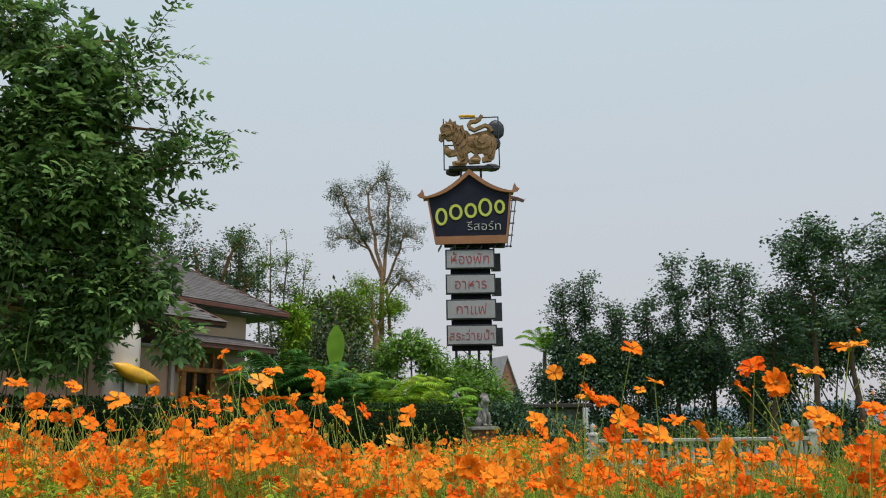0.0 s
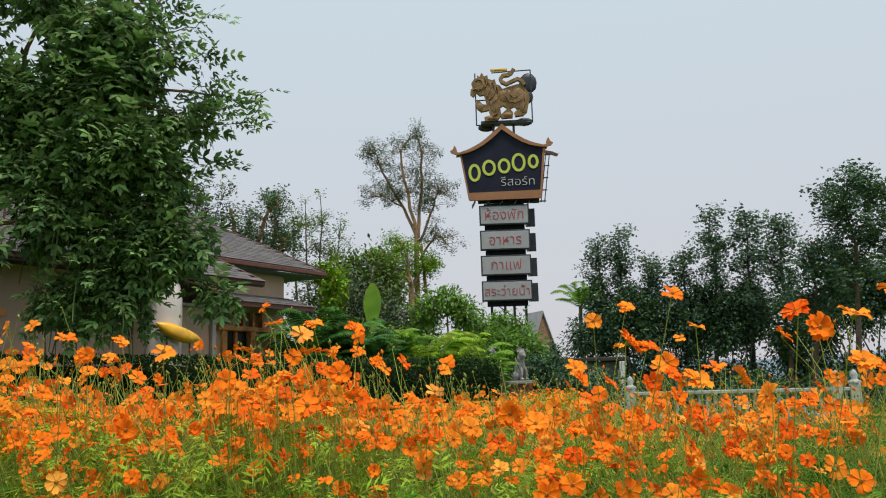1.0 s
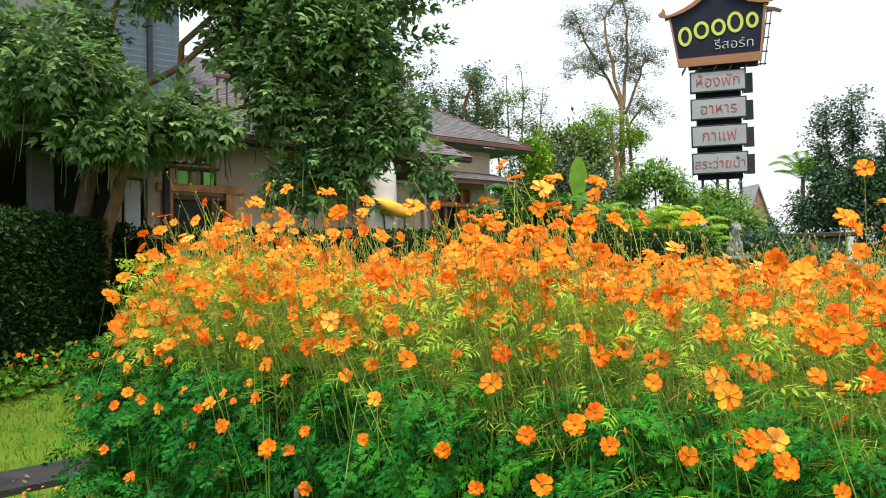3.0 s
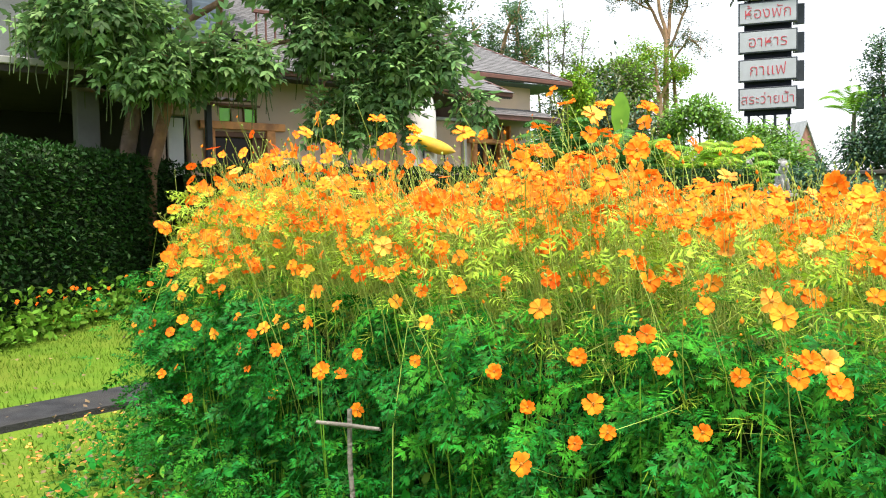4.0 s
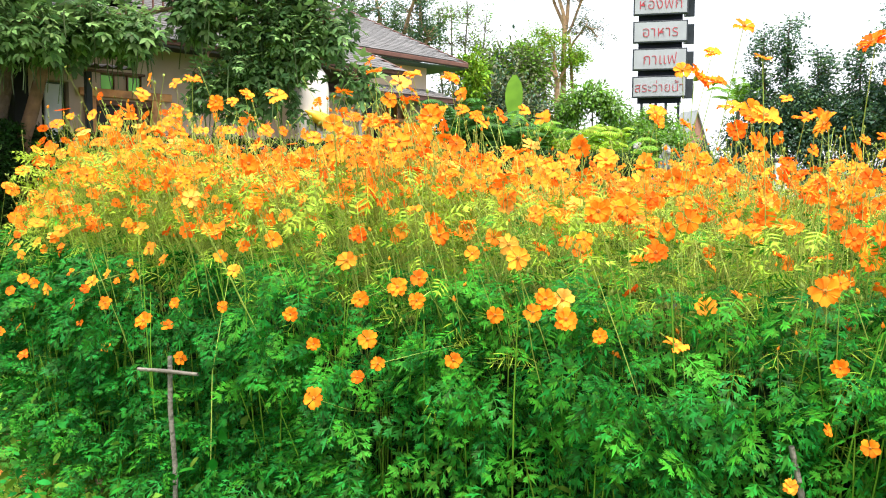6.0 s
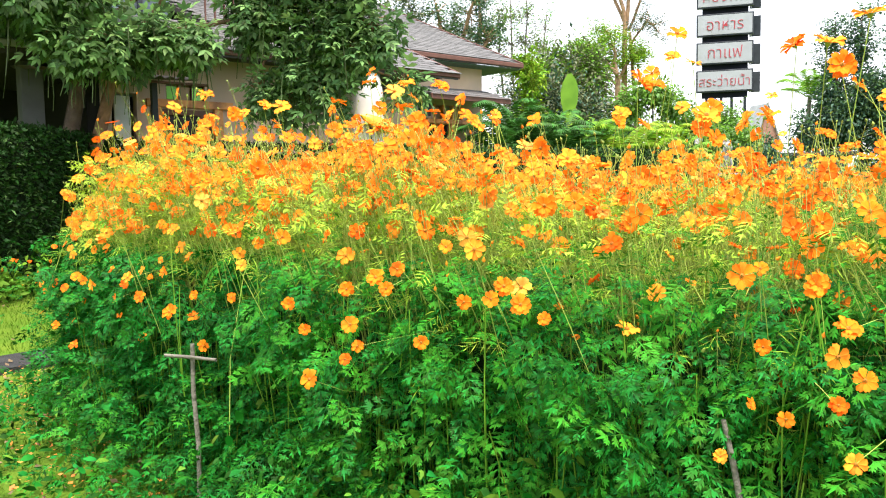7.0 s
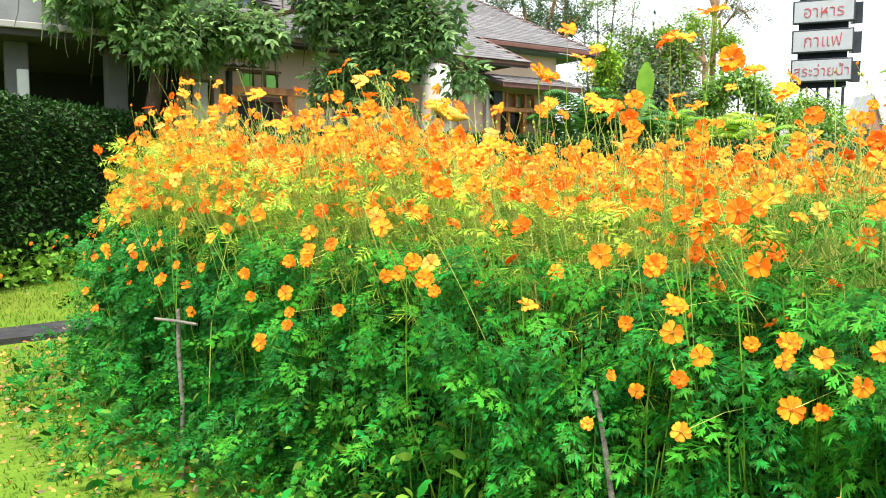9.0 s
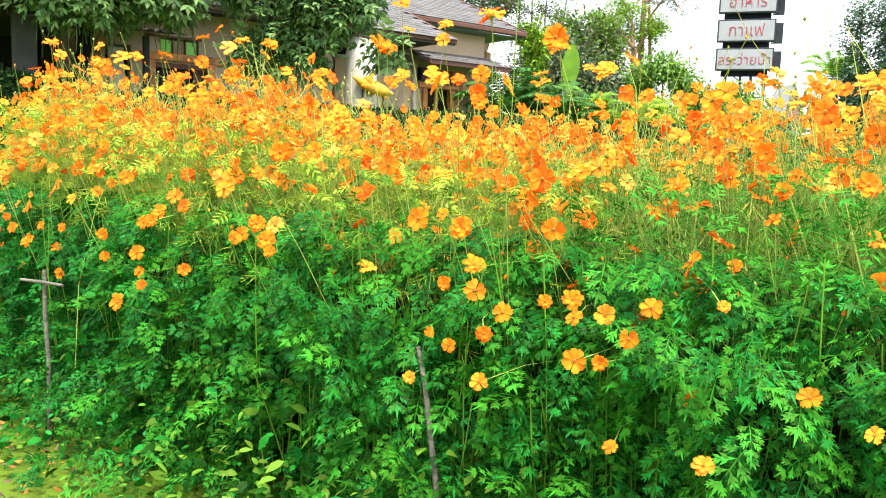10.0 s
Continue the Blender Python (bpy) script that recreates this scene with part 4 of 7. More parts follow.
def crown_mesh(name, blobs, count, leaf, size, mats, seed, down=0.4, shell=0.55, light=0.3, loose=0.18):
    """Leaf sprays set in and round ellipsoid clumps; blobs: x, y, z, rx, ry, rz."""
    r = np.random.default_rng(seed)
    blobs = np.array(blobs, float)
    wgt = blobs[:, 3] * blobs[:, 4] + blobs[:, 3] * blobs[:, 5]
    pick = r.choice(len(blobs), count, p=wgt / wgt.sum())
    d = r.normal(size=(count, 3))
    d /= np.linalg.norm(d, axis=1, keepdims=True)
    rad = (shell + (1 - shell) * r.random(count)) * (1 + loose * r.normal(size=count))
    pos = blobs[pick, :3] + d * blobs[pick, 3:6] * rad[:, None]
    fwd = d + r.normal(scale=0.55, size=(count, 3)) + np.array([0, 0, -down])
    v, f = scatter(*leaf, along(fwd, r.normal(scale=0.5, size=count)), pos, size * (0.7 + 0.6 * r.random(count)))
    k = len(leaf[1])
    idx = np.repeat((r.random(count) < light).astype(int), k)
    return bare(name, v, f, mats, idx)


def limbs(name, segs, material, sides=7):
    """Branches: each a list of points and two radii."""
    out = []
    for pts, r0, r1 in segs:
        n = len(pts)
        out.append(tube(pts, [r0 + (r1 - r0) * i / (n - 1) for i in range(n)], sides))
    v, f = join(out)
    return bare(name, v, f, material, smooth=True)


def wander(a, b, n, amount, r):
    a, b = np.array(a, float), np.array(b, float)
    pts = [a + (b - a) * i / n for i in range(n + 1)]
    for p in pts[1:-1]:
        p += r.normal(scale=amount, size=3)
    return [tuple(p) for p in pts]


# ---- the big tree by the house ----
rt = np.random.default_rng(21)
big = empty("tree", Matrix.Translation((-7.0, 8.2, 0)))
tagged(big, "spreading broadleaf tree with hanging pods beside the house", "tree")
# leaf clumps of the crown: centre and half sizes
CROWN_TOP = [(2.25, 0.29, 5.85, 0.48, 0.45, 0.5), (2.8, 0.32, 5.3, 0.66, 0.56, 0.44), (3.46, 0.4, 5.40, 0.46, 0.43, 0.28), (3.74, 0.51, 5.70, 0.13, 0.14, 0.16), (3.44, 0.4, 4.91, 0.6, 0.54, 0.44),
    (2.8, 0.32, 4.61, 0.75, 0.66, 0.5), (3.92, 0.47, 5.08, 0.18, 0.16, 0.22), (4.02, 0.51, 4.3, 0.36, 0.32, 0.3), (4.43, 0.64, 4.59, 0.2, 0.16, 0.1), (3.53, 0.21, 3.91, 0.68, 0.6, 0.48),
    (2.76, 0.3, 3.82, 0.69, 0.59, 0.55), (4.0, 0.4, 3.65, 0.3, 0.27, 0.34), (0.74, -1.23, 3.3, 0.8, 0.68, 0.35), (1.06, -0.95, 2.73, 0.75, 0.6, 0.28)]
CROWN_MIDDLE = [(0.19, -1.19, 3.72, 0.56, 0.48, 0.35), (0.0, -1.31, 3.2, 0.35, 0.3, 0.4), (1.76, -0.43, 2.89, 0.55, 0.4, 0.17), (1.88, 0.35, 3.98, 0.45, 0.4, 0.4), (2.57, 0.16, 3.27, 0.45, 0.4, 0.4),
    (3.18, 0.35, 2.95, 0.58, 0.48, 0.4), (3.77, 0.47, 3.24, 0.44, 0.38, 0.44), (3.0, 0.26, 2.5, 0.4, 0.32, 0.26), (3.35, 0.4, 2.4, 0.2, 0.18, 0.2),
    (3.9, 0.54, 2.9, 0.18, 0.16, 0.2), (2.92, 0.33, 3.68, 0.62, 0.52, 0.45), (1.11, -0.2, 4.57, 0.44, 0.35, 0.41), (1.57, 0.24, 4.76, 0.52, 0.42, 0.41)]
CROWN_LOW = [(2.06, 0.31, 4.23, 0.43, 0.35, 0.33), (1.26, -0.46, 2.79, 0.48, 0.38, 0.27), (2.75, 0.56, 4.84, 0.51, 0.41, 0.44), (2.31, 0.45, 4.7, 0.44, 0.35, 0.37), (1.76, -0.23, 2.8, 0.41, 0.33, 0.17),
    (1.3, 0.3, 6.3, 0.8, 0.9, 0.6), (1.2, -0.2, 5.3, 0.9, 0.9, 0.5), (-0.4, -0.5, 3.3, 0.6, 0.6, 0.35), (-1.0, 0.0, 5.0, 1.2, 1.1, 0.8), (0.2, 0.0, 6.6, 1.3, 1.2, 0.5),
    (0.61, -0.69, 3.91, 0.43, 0.34, 0.36), (0.8, -0.66, 3.27, 0.38, 0.31, 0.31), (0.62, -0.82, 3.01, 0.35, 0.28, 0.35)]
BLOBS = [(b[0] - 0.3 * (b[0] > 3.3 and b[2] > 3.0), *b[1:]) for b in CROWN_TOP + CROWN_MIDDLE + CROWN_LOW]
BLOBS += [(2.55, 0.2, 2.3, 0.3, 0.24, 0.2), (2.80, 0.3, 2.12, 0.26, 0.2, 0.2), (3.22, 0.35, 2.26, 0.24, 0.2, 0.24), (4.20, 0.5, 2.30, 0.18, 0.16, 0.10), (3.86, 0.45, 2.92, 0.36, 0.3, 0.34), (3.55, 0.4, 2.7, 0.4, 0.3, 0.25), (2.05, 0.2, 4.6, 0.5, 0.4, 0.4), (2.25, 0.2, 3.75, 0.4, 0.35, 0.4), (2.35, 0.25, 3.1, 0.3, 0.25, 0.3)]
segs = []
forks = {0: (0.05, 0.0, 2.9), 1: (0.42, 0.25, 2.6)}
stem_low = [(wander((-0.12, -0.2, -0.15), forks[0], 5, 0.03, rt), 0.13, 0.085)]
segs.append((wander((0.02, -0.06, -0.15), (0.16, 0.1, 1.6), 3, 0.02, rt), 0.115, 0.085))
segs.append((wander((0.16, 0.1, 1.6), forks[1], 3, 0.03, rt), 0.085, 0.07))
MAINS = [(forks[0], (1.6, 0.2, 3.9), (2.7, 0.32, 4.6)), (forks[1], (1.5, 0.2, 3.0), (2.9, 0.35, 3.3)), (forks[0], (0.5, -0.1, 4.3), (1.0, 0.0, 5.7)), (forks[1], (0.5, -0.5, 2.8), (0.6, -1.1, 3.2)), (forks[0], (-0.4, 0.0, 3.9), (-0.9, 0.0, 4.8)), (forks[1], (1.7, 0.3, 4.3), (2.2, 0.3, 5.5))]
hubs = []
for a, b, c in MAINS:
    low, high = wander(a, b, 4, 0.06, rt), wander(b, c, 3, 0.08, rt)
    segs += [(low, 0.050, 0.036), (high, 0.036, 0.02)]
    hubs += [np.array(b), np.array(high[1]), np.array(high[2]), np.array(c)]
for i, bl in enumerate(BLOBS):
    c = np.array(bl[:3])
    s = min(hubs, key=lambda h: np.linalg.norm(h - c) + 0.6 * max(0, h[2] - c[2]))
    segs.append((wander(s, c, 4, 0.06, rt), 0.026, 0.010))
    for k in range(5):
        d = rt.normal(size=3)
        d /= np.linalg.norm(d)
        segs.append((wander(c, c + d * np.array(bl[3:]) * 0.6, 3, 0.04, rt), 0.010, 0.004))
part("trunk", limbs("trunk", segs, M_bark_o), big, "ochre-brown forked trunk and limbs")
part("trunk", limbs("trunk", stem_low, M_bark), big, "dark brown second trunk")
part("crown", crown_mesh("crown", [(*b[:3], b[3] * (0.74 if b[2] < 4.3 else 0.70), b[4] * 0.74, b[5] * (0.70 if b[2] < 4.3 else 0.60)) for b in BLOBS], 10600, LEAF_TREE, 0.74, [M_tree_leaf, M_tree_leaf2], 5, 0.7, 0.25, 0.5, 0.12), big, "dense drooping dark green leaves")
# loose sprays reaching out of the crown
SPRAYS = [((3.5, 0.4, 5.3), (3.95, 0.45, 6.1)), ((3.5, 0.4, 5.2), (4.15, 0.45, 5.5)), ((3.6, 0.4, 4.9), (4.2, 0.5, 5.05)), ((3.9, 0.45, 4.2), (4.72, 0.6, 4.62)), ((3.9, 0.45, 4.1), (4.62, 0.6, 4.3)), ((2.3, 0.3, 5.6), (2.75, 0.35, 6.15)),
          ((3.7, 0.45, 4.5), (4.3, 0.5, 4.75)), ((3.9, 0.45, 3.6), (4.35, 0.5, 3.75)), ((3.8, 0.45, 2.6), (4.4, 0.55, 2.2)), ((2.7, 0.3, 2.3), (2.75, 0.2, 1.85)), ((2.4, 0.2, 2.4), (2.45, 0.1, 1.95)), ((3.4, 0.4, 2.3), (3.5, 0.4, 1.9))]
twigs, leaf_at, leaf_to = [], [], []
for a, b in SPRAYS:
    line = wander(a, b, 6, 0.025, rt)
    twigs.append((line, 0.008, 0.003))
    ax = np.array(b) - np.array(a)
    for k in range(3, 21):
        i, fr_k = min(k * 6 // 20, 5), (k * 6 / 20) % 1.0
        p = np.array(line[i]) * (1 - fr_k) + np.array(line[i + 1]) * fr_k if k < 20 else np.array(line[6])
        side = rt.normal(size=3) * 0.9
        leaf_at.append(p)
        leaf_to.append(ax / np.linalg.norm(ax) + side * (k < 20) + np.array([0, 0, -0.25]))
tagged(part("twig_spread", limbs("twig_spread", twigs, M_bark, 5), big), "thin outer twigs", kind="stuff")
v, f = scatter(*LEAF_TREE, along(np.array(leaf_to), rt.normal(scale=0.5, size=len(leaf_at))), np.array(leaf_at), 0.62 * rt.uniform(0.7, 1.2, len(leaf_at)))
tagged(part("leaf_spray", bare("leaf_spray", v, f, [M_tree_leaf, M_tree_leaf2], np.repeat((rt.random(len(leaf_at)) < 0.3).astype(int), len(LEAF_TREE[1]))), big), "loose feathery leaf sprays", kind="stuff")
n = 200
low_clumps = [k for k, b in enumerate(BLOBS) if b[2] < 3.6 and b[0] < 3.4]
pk = rt.choice(low_clumps, n)
bb = np.array(BLOBS)[pk]
st = bb[:, :3] + rt.normal(scale=0.5, size=(n, 3)) * bb[:, 3:] - np.array([0, 0, 0.4]) * bb[:, 5:6]
en = st + np.stack([rt.normal(scale=0.04, size=n), rt.normal(scale=0.04, size=n), -rt.uniform(0.25, 0.6, n)], 1)
v, f = tube_field(st, en, rt.normal(scale=0.03, size=(n, 3)), np.full(n, 0.009), np.full(n, 0.005), 3, 3)
tagged(part("pod_fringe", bare("pod_fringe", v, f, M_pod), big), "long hanging green seed pods", kind="stuff")


# ---- hedges ----
def hedge(name, line, width, height, count, label, seed):
    r = np.random.default_rng(seed)
    h = empty(name)
    tagged(h, label, "hedge")
    pts = [Vector((x, y, 0)) for x, y in line]
    cum = [0]
    for i in range(len(pts) - 1):
        cum.append(cum[-1] + (pts[i + 1] - pts[i]).length)

    def at(s):
        i = max(k for k in range(len(pts) - 1) if cum[k] <= s + 1e-9)
        d = (pts[i + 1] - pts[i]).normalized()
        return pts[i] + d * (s - cum[i]), Vector((d.y, -d.x, 0))

    N = int(cum[-1] / 0.3) + 2
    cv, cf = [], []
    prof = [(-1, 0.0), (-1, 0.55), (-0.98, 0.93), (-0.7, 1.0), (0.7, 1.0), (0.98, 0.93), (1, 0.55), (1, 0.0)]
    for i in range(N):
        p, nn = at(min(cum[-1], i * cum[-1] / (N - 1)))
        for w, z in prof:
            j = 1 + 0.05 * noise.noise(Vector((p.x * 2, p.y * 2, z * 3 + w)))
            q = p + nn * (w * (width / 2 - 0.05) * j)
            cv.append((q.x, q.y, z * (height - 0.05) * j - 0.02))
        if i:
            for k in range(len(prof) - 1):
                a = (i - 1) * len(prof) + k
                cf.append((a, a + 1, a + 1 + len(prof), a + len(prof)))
    # solid near-black shell: the shade between the leaves given as a colour
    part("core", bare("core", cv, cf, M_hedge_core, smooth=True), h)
    s = r.random(count) * cum[-1]
    P = np.zeros((count, 3))
    F = np.zeros((count, 3))
    kind = r.random(count)
    for i in range(count):
        p, nn = at(s[i])
        if kind[i] < 0.55:
            w, z = 1.0, r.random() ** 0.8 * height * 0.97
            out = nn
        elif kind[i] < 0.63:
            w, z = -1.0, r.random() * height
            out = -nn
        else:
            w, z = r.uniform(-1, 1), height
            out = Vector((0, 0, 1))
        q = p + nn * w * width / 2 + Vector(r.normal(scale=0.03, size=3))
        P[i] = (q.x, q.y, max(0.02, z + r.normal() * 0.025))
        F[i] = np.array(out) * 0.8 + r.normal(scale=0.75, size=3)
    v, f = scatter(*LEAF_ONE, along(F, r.normal(scale=0.8, size=count)), P, 0.05 * (0.7 + 0.8 * r.random(count)))
    idx = (r.random(count) < 0.03).astype(int)
    tagged(part("leaves", bare("leaves", v, f, [M_hedge, M_tree_leaf2], idx), h), "small glossy dark green leaves", kind="stuff")
    return h


hedge("hedge", [(-5.55, 2.6), (-6.55, 5.6), (-7.1, 7.7), (-7.5, 9.0)], 0.9, 1.74, 30000, "tall clipped dark green hedge beside the lawn", 31)
hedge("hedge", [(-6.35, 8.2), (-3.2, 11.6), (0.25, 15.3)], 0.8, 1.62, 20000, "clipped dark green hedge in front of the house", 32)


# ---- garden plants behind the hedge ----
def fern_clump(at, r, n, length, seed, material, label, name="fern", cat="fern"):
    rr = np.random.default_rng(seed)
    ob = empty(name, Matrix.Translation(at))
    tagged(ob, label, cat)
    vs, fs, o = [], [], 0
    for i in range(n):
        a = rr.uniform(0, 2 * math.pi)
        ln = length * rr.uniform(0.6, 1.1)
        up = rr.uniform(0.7, 1.6)
        base = np.array([r * rr.normal() * 0.5, r * rr.normal() * 0.5, rr.uniform(0.0, 0.5)])
        pts = []
        for k in range(25):
            t = k / 24
            pts.append(base + np.array([math.cos(a) * ln * t * 0.8, math.sin(a) * ln * t * 0.8, ln * (up * t - (0.9 * t * t) * up * 0.8)]))
        pts = np.array(pts)
        for k in range(1, 24):
            d = pts[k + 1] - pts[k - 1]
            d /= np.linalg.norm(d)
            side = np.cross(d, [0, 0, 1.0])
            side /= np.linalg.norm(side) + 1e-6
            w = ln * 0.24 * math.sin(math.pi * (0.12 + 0.84 * k / 24))
            for sgn in (-1, 1):
                tip = pts[k] + side * sgn * w + d * w * 0.5 - np.array([0, 0, w * 0.45])
                m = (pts[k] + tip) / 2 + np.array([0, 0, 0.02 * ln])
                vs += [pts[k], m + d * ln * 0.020, tip, m - d * ln * 0.020]
                fs.append((o, o + 1, o + 2, o + 3))
                o += 4
    part("fronds", bare("fronds", np.array(vs), np.array(fs), material), ob)
    return ob


rf = np.random.default_rng(51)
for i in range(20):
    s = i / 19
    m = M_frond if s < 0.45 else M_bright_leaf if i % 3 == 1 else M_fern
    fern_clump((-3.0 + 2.8 * s + rf.normal() * 0.15, 15.0 + 2.5 * s + rf.uniform(-0.5, 0.9), 0.9 + 0.8 * rf.random()), 0.30, 13, 0.8 + 0.6 * rf.random(), 60 + i, m, "dark green arching fern behind the hedge" if s < 0.45 else "yellow-green arching fern behind the hedge")
for x, y, ln in ((-2.9, 16.0, 1.5), (-3.3, 17.2, 1.9), (-2.5, 16.6, 1.4)):
    fern_clump((x, y, 1.2), 0.3, 14, ln, int(100 + x * 10), M_frond, "arching dark green palm fronds by the house corner", "shrub_palm", "palm")


def leafy_mass(name, cat, at, blobs, count, size, mats, seed, label, light=0.4, leaf=LEAF_ONE, trunk=None, bark=M_bark_g):
    ob = empty(name, Matrix.Translation(at))
    tagged(ob, label, cat)
    r = np.random.default_rng(seed)
    segs = [(wander((r.normal() * 0.15, r.normal() * 0.15, -0.1), b[:3], 4, 0.12, r), trunk or 0.05, 0.015) for b in blobs]
    part("branchwork", limbs("branchwork", segs, bark, 6), ob)
    part("foliage", crown_mesh("foliage", blobs, count, leaf, size, mats, seed + 1, 0.5, 0.3, light), ob)
    return ob


leafy_mass("vine_shrub", "shrub", (-3.2, 18.3, 0), [(0, 0, 2.2, 0.35, 0.4, 1.7), (0.05, 0, 3.6, 0.34, 0.3, 0.6), (0.5, 0, 1.6, 0.5, 0.5, 1.0), (-0.25, 0, 3.9, 0.22, 0.2, 0.25)], 6240, 0.108, [M_bright_leaf, M_fern], 71, "tall bright green vine-covered shrub at the house corner", 0.7, leaf=LEAF_ONE)
for x, y, w, h, sd in ((-2.6, 17.6, 0.9, 2.6, 77), (-1.5, 18.3, 0.9, 2.3, 78), (-0.4, 18.9, 0.9, 2.1, 79)):
    leafy_mass("shrub", "shrub", (x, y, 0), [(0, 0, h * 0.5, w, 0.6, h * 0.4), (0.4, 0, h * 0.75, w * 0.5, 0.5, h * 0.25), (-0.4, 0, h * 0.7, w * 0.5, 0.5, h * 0.25)], 5760, 0.115, [M_far_leaf, M_tree_leaf], sd, "dark green broadleaf shrub behind the ferns", 0.4, LEAF_ONE)
leafy_mass("shrub", "shrub", (-1.3, 20.6, 0), [(0, 0, 1.5, 1.2, 1.0, 1.1), (1.1, 0.3, 1.4, 1.0, 1.0, 1.0), (-1.0, 0, 1.7, 0.9, 0.8, 1.2)], 7200, 0.13, [M_tree_leaf, M_bright_leaf], 72, "dark green garden shrub behind the ferns", leaf=LEAF_ONE)
leafy_mass("vine_arbour", "shrub", (-0.7, 24.0, 0), [(-0.6, 0, 3.4, 0.5, 0.6, 0.5), (0.0, 0, 3.75, 0.55, 0.6, 0.42), (0.55, 0, 3.3, 0.5, 0.6, 0.5), (-0.95, 0, 2.4, 0.3, 0.4, 1.0), (1.0, 0.3, 2.5, 0.45, 0.5, 0.7), (1.7, 0.3, 2.2, 0.6, 0.6, 0.8), (2.5, 0.3, 2.0, 0.5, 0.6, 0.9)], 9120, 0.137, [M_tree_leaf2, M_bright_leaf], 73, "leafy green vine arching over an arbour", 0.6, LEAF_ONE, 0.07)
leafy_mass("shrub", "shrub", (2.75, 27.0, 0), [(0, 0, 1.3, 0.8, 0.8, 0.9), (-0.1, 0, 2.1, 0.4, 0.4, 0.5), (1.2, 0.4, 1.0, 0.9, 0.9, 0.7)], 6240, 0.13, [M_far_leaf, M_tree_leaf], 74, "dark green shrub near the sign tower", leaf=LEAF_ONE)
leafy_mass("shrub", "shrub", (2.1, 22.5, 0), [(0, 0, 1.0, 0.9, 0.6, 0.8), (0.9, 0.1, 0.9, 0.7, 0.6, 0.8), (-0.3, 0, 1.6, 0.5, 0.5, 0.5)], 5200, 0.12, [M_far_leaf, M_tree_leaf], 86, "dark green shrub behind the stone lion", 0.3, LEAF_ONE)
leafy_mass("vine_shrub", "shrub", (1.0, 30.0, 0), [(0, 0, 2.2, 1.1, 0.8, 1.5), (-0.9, 0, 2.9, 0.6, 0.6, 0.9), (0.9, 0, 2.6, 0.5, 0.6, 1.2), (0.1, 0, 3.4, 0.7, 0.6, 0.5)], 10080, 0.144, [M_tree_leaf2, M_bright_leaf], 80, "tangled green vines round the foot of the sign tower", 0.5, LEAF_ONE)
leafy_mass("shrub", "shrub", (-3.3, 26.0, 0), [(0, 0, 2.9, 1.3, 1.0, 2.0), (-0.9, 0, 4.3, 0.7, 0.7, 1.2), (0.7, 0, 4.5, 0.6, 0.7, 1.1), (1.6, 0.2, 2.6, 0.8, 0.8, 1.4), (0.2, 0.2, 5.0, 0.7, 0.7, 0.8), (-0.5, 0.3, 5.1, 0.5, 0.5, 0.7)], 15500, 0.144, [M_far_leaf2, M_bright_leaf], 84, "dense olive thicket in front of the tall trees", 0.5, LEAF_ONE)
leafy_mass("shrub", "shrub", (-3.4, 23.6, 0), [(0, 0, 3.0, 1.0, 1.0, 1.9), (0.9, 0.3, 2.6, 0.8, 0.8, 1.6), (-1.2, 0.4, 3.2, 0.9, 0.9, 1.5)], 10080, 0.144, [M_far_leaf2, M_far_leaf], 75, "brown-green thicket behind the house", 0.4, LEAF_ONE)
leafy_mass("hedge_shrub", "shrub", (6.0, 24.5, 0), [(0, 0, 0.8, 1.6, 0.8, 0.7), (2.4, -0.3, 0.7, 1.5, 0.8, 0.7), (-2.2, 0.4, 0.9, 1.2, 0.8, 0.8), (5.0, -0.5, 0.7, 1.6, 0.8, 0.6), (7.5, -0.8, 0.7, 1.5, 0.8, 0.6)], 10080, 0.115, [M_far_leaf, M_tree_leaf], 76, "low green shrubs behind the balustrade", leaf=LEAF_ONE)


def banana(at, leaves, seed):
    r = np.random.default_rng(seed)
    ob = empty("banana_plant", Matrix.Translation(at))
    tagged(ob, "banana plant with broad bright green leaves", "banana plant")
    v, f = tube([(0, 0, -0.1), (0.03, 0, 1.0), (0, 0.02, 1.9)], [0.12, 0.10, 0.06], 8)
    part("stem", bare("stem", v, f, M_bright_leaf, smooth=True), ob)
    for ang, up, ln, w in leaves:
        vs, fs = [], []
        for k in range(9):
            t = k / 8
            c = Vector((math.cos(ang) * ln * t * math.cos(up), math.sin(ang) * ln * t * math.cos(up), 1.7 + ln * t * math.sin(up) - 0.55 * ln * t * t * math.cos(up)))
            wide = min(1, 0.06 + t * 0.93) if up < 1.3 else max(0.04, (t - 0.4) / 0.62)
            s = Vector((-math.sin(ang), math.cos(ang), 0)) * (w * (math.sin(math.pi * wide) ** 0.7))
            fold = 0.25 * s.length
            vs += [c + s + Vector((0, 0, fold)), c, c - s + Vector((0, 0, fold))]
            if k:
                a = 3 * (k - 1)
                fs += [(a, a + 1, a + 4, a + 3), (a + 1, a + 2, a + 5, a + 4)]
        part("leaf", bare("leaf", vs, fs, M_banana, smooth=True), ob)
    return ob


banana((-2.1, 16.9, 0), [(1.4, 1.50, 1.80, 0.20), (0.0, 0.55, 1.5, 0.24), (3.3, 0.6, 1.3, 0.22), (-1.3, 0.7, 1.2, 0.2)], 81)
banana((-1.3, 16.6, -0.5), [(-0.5, 0.7, 1.4, 0.2), (2.6, 0.8, 1.3, 0.2), (0.6, 1.1, 1.3, 0.18)], 82)
banana((-0.4, 17.6, -0.4), [(0.2, 0.5, 1.5, 0.22), (3.3, 0.6, 1.5, 0.2), (1.7, 1.2, 1.2, 0.18)], 83)


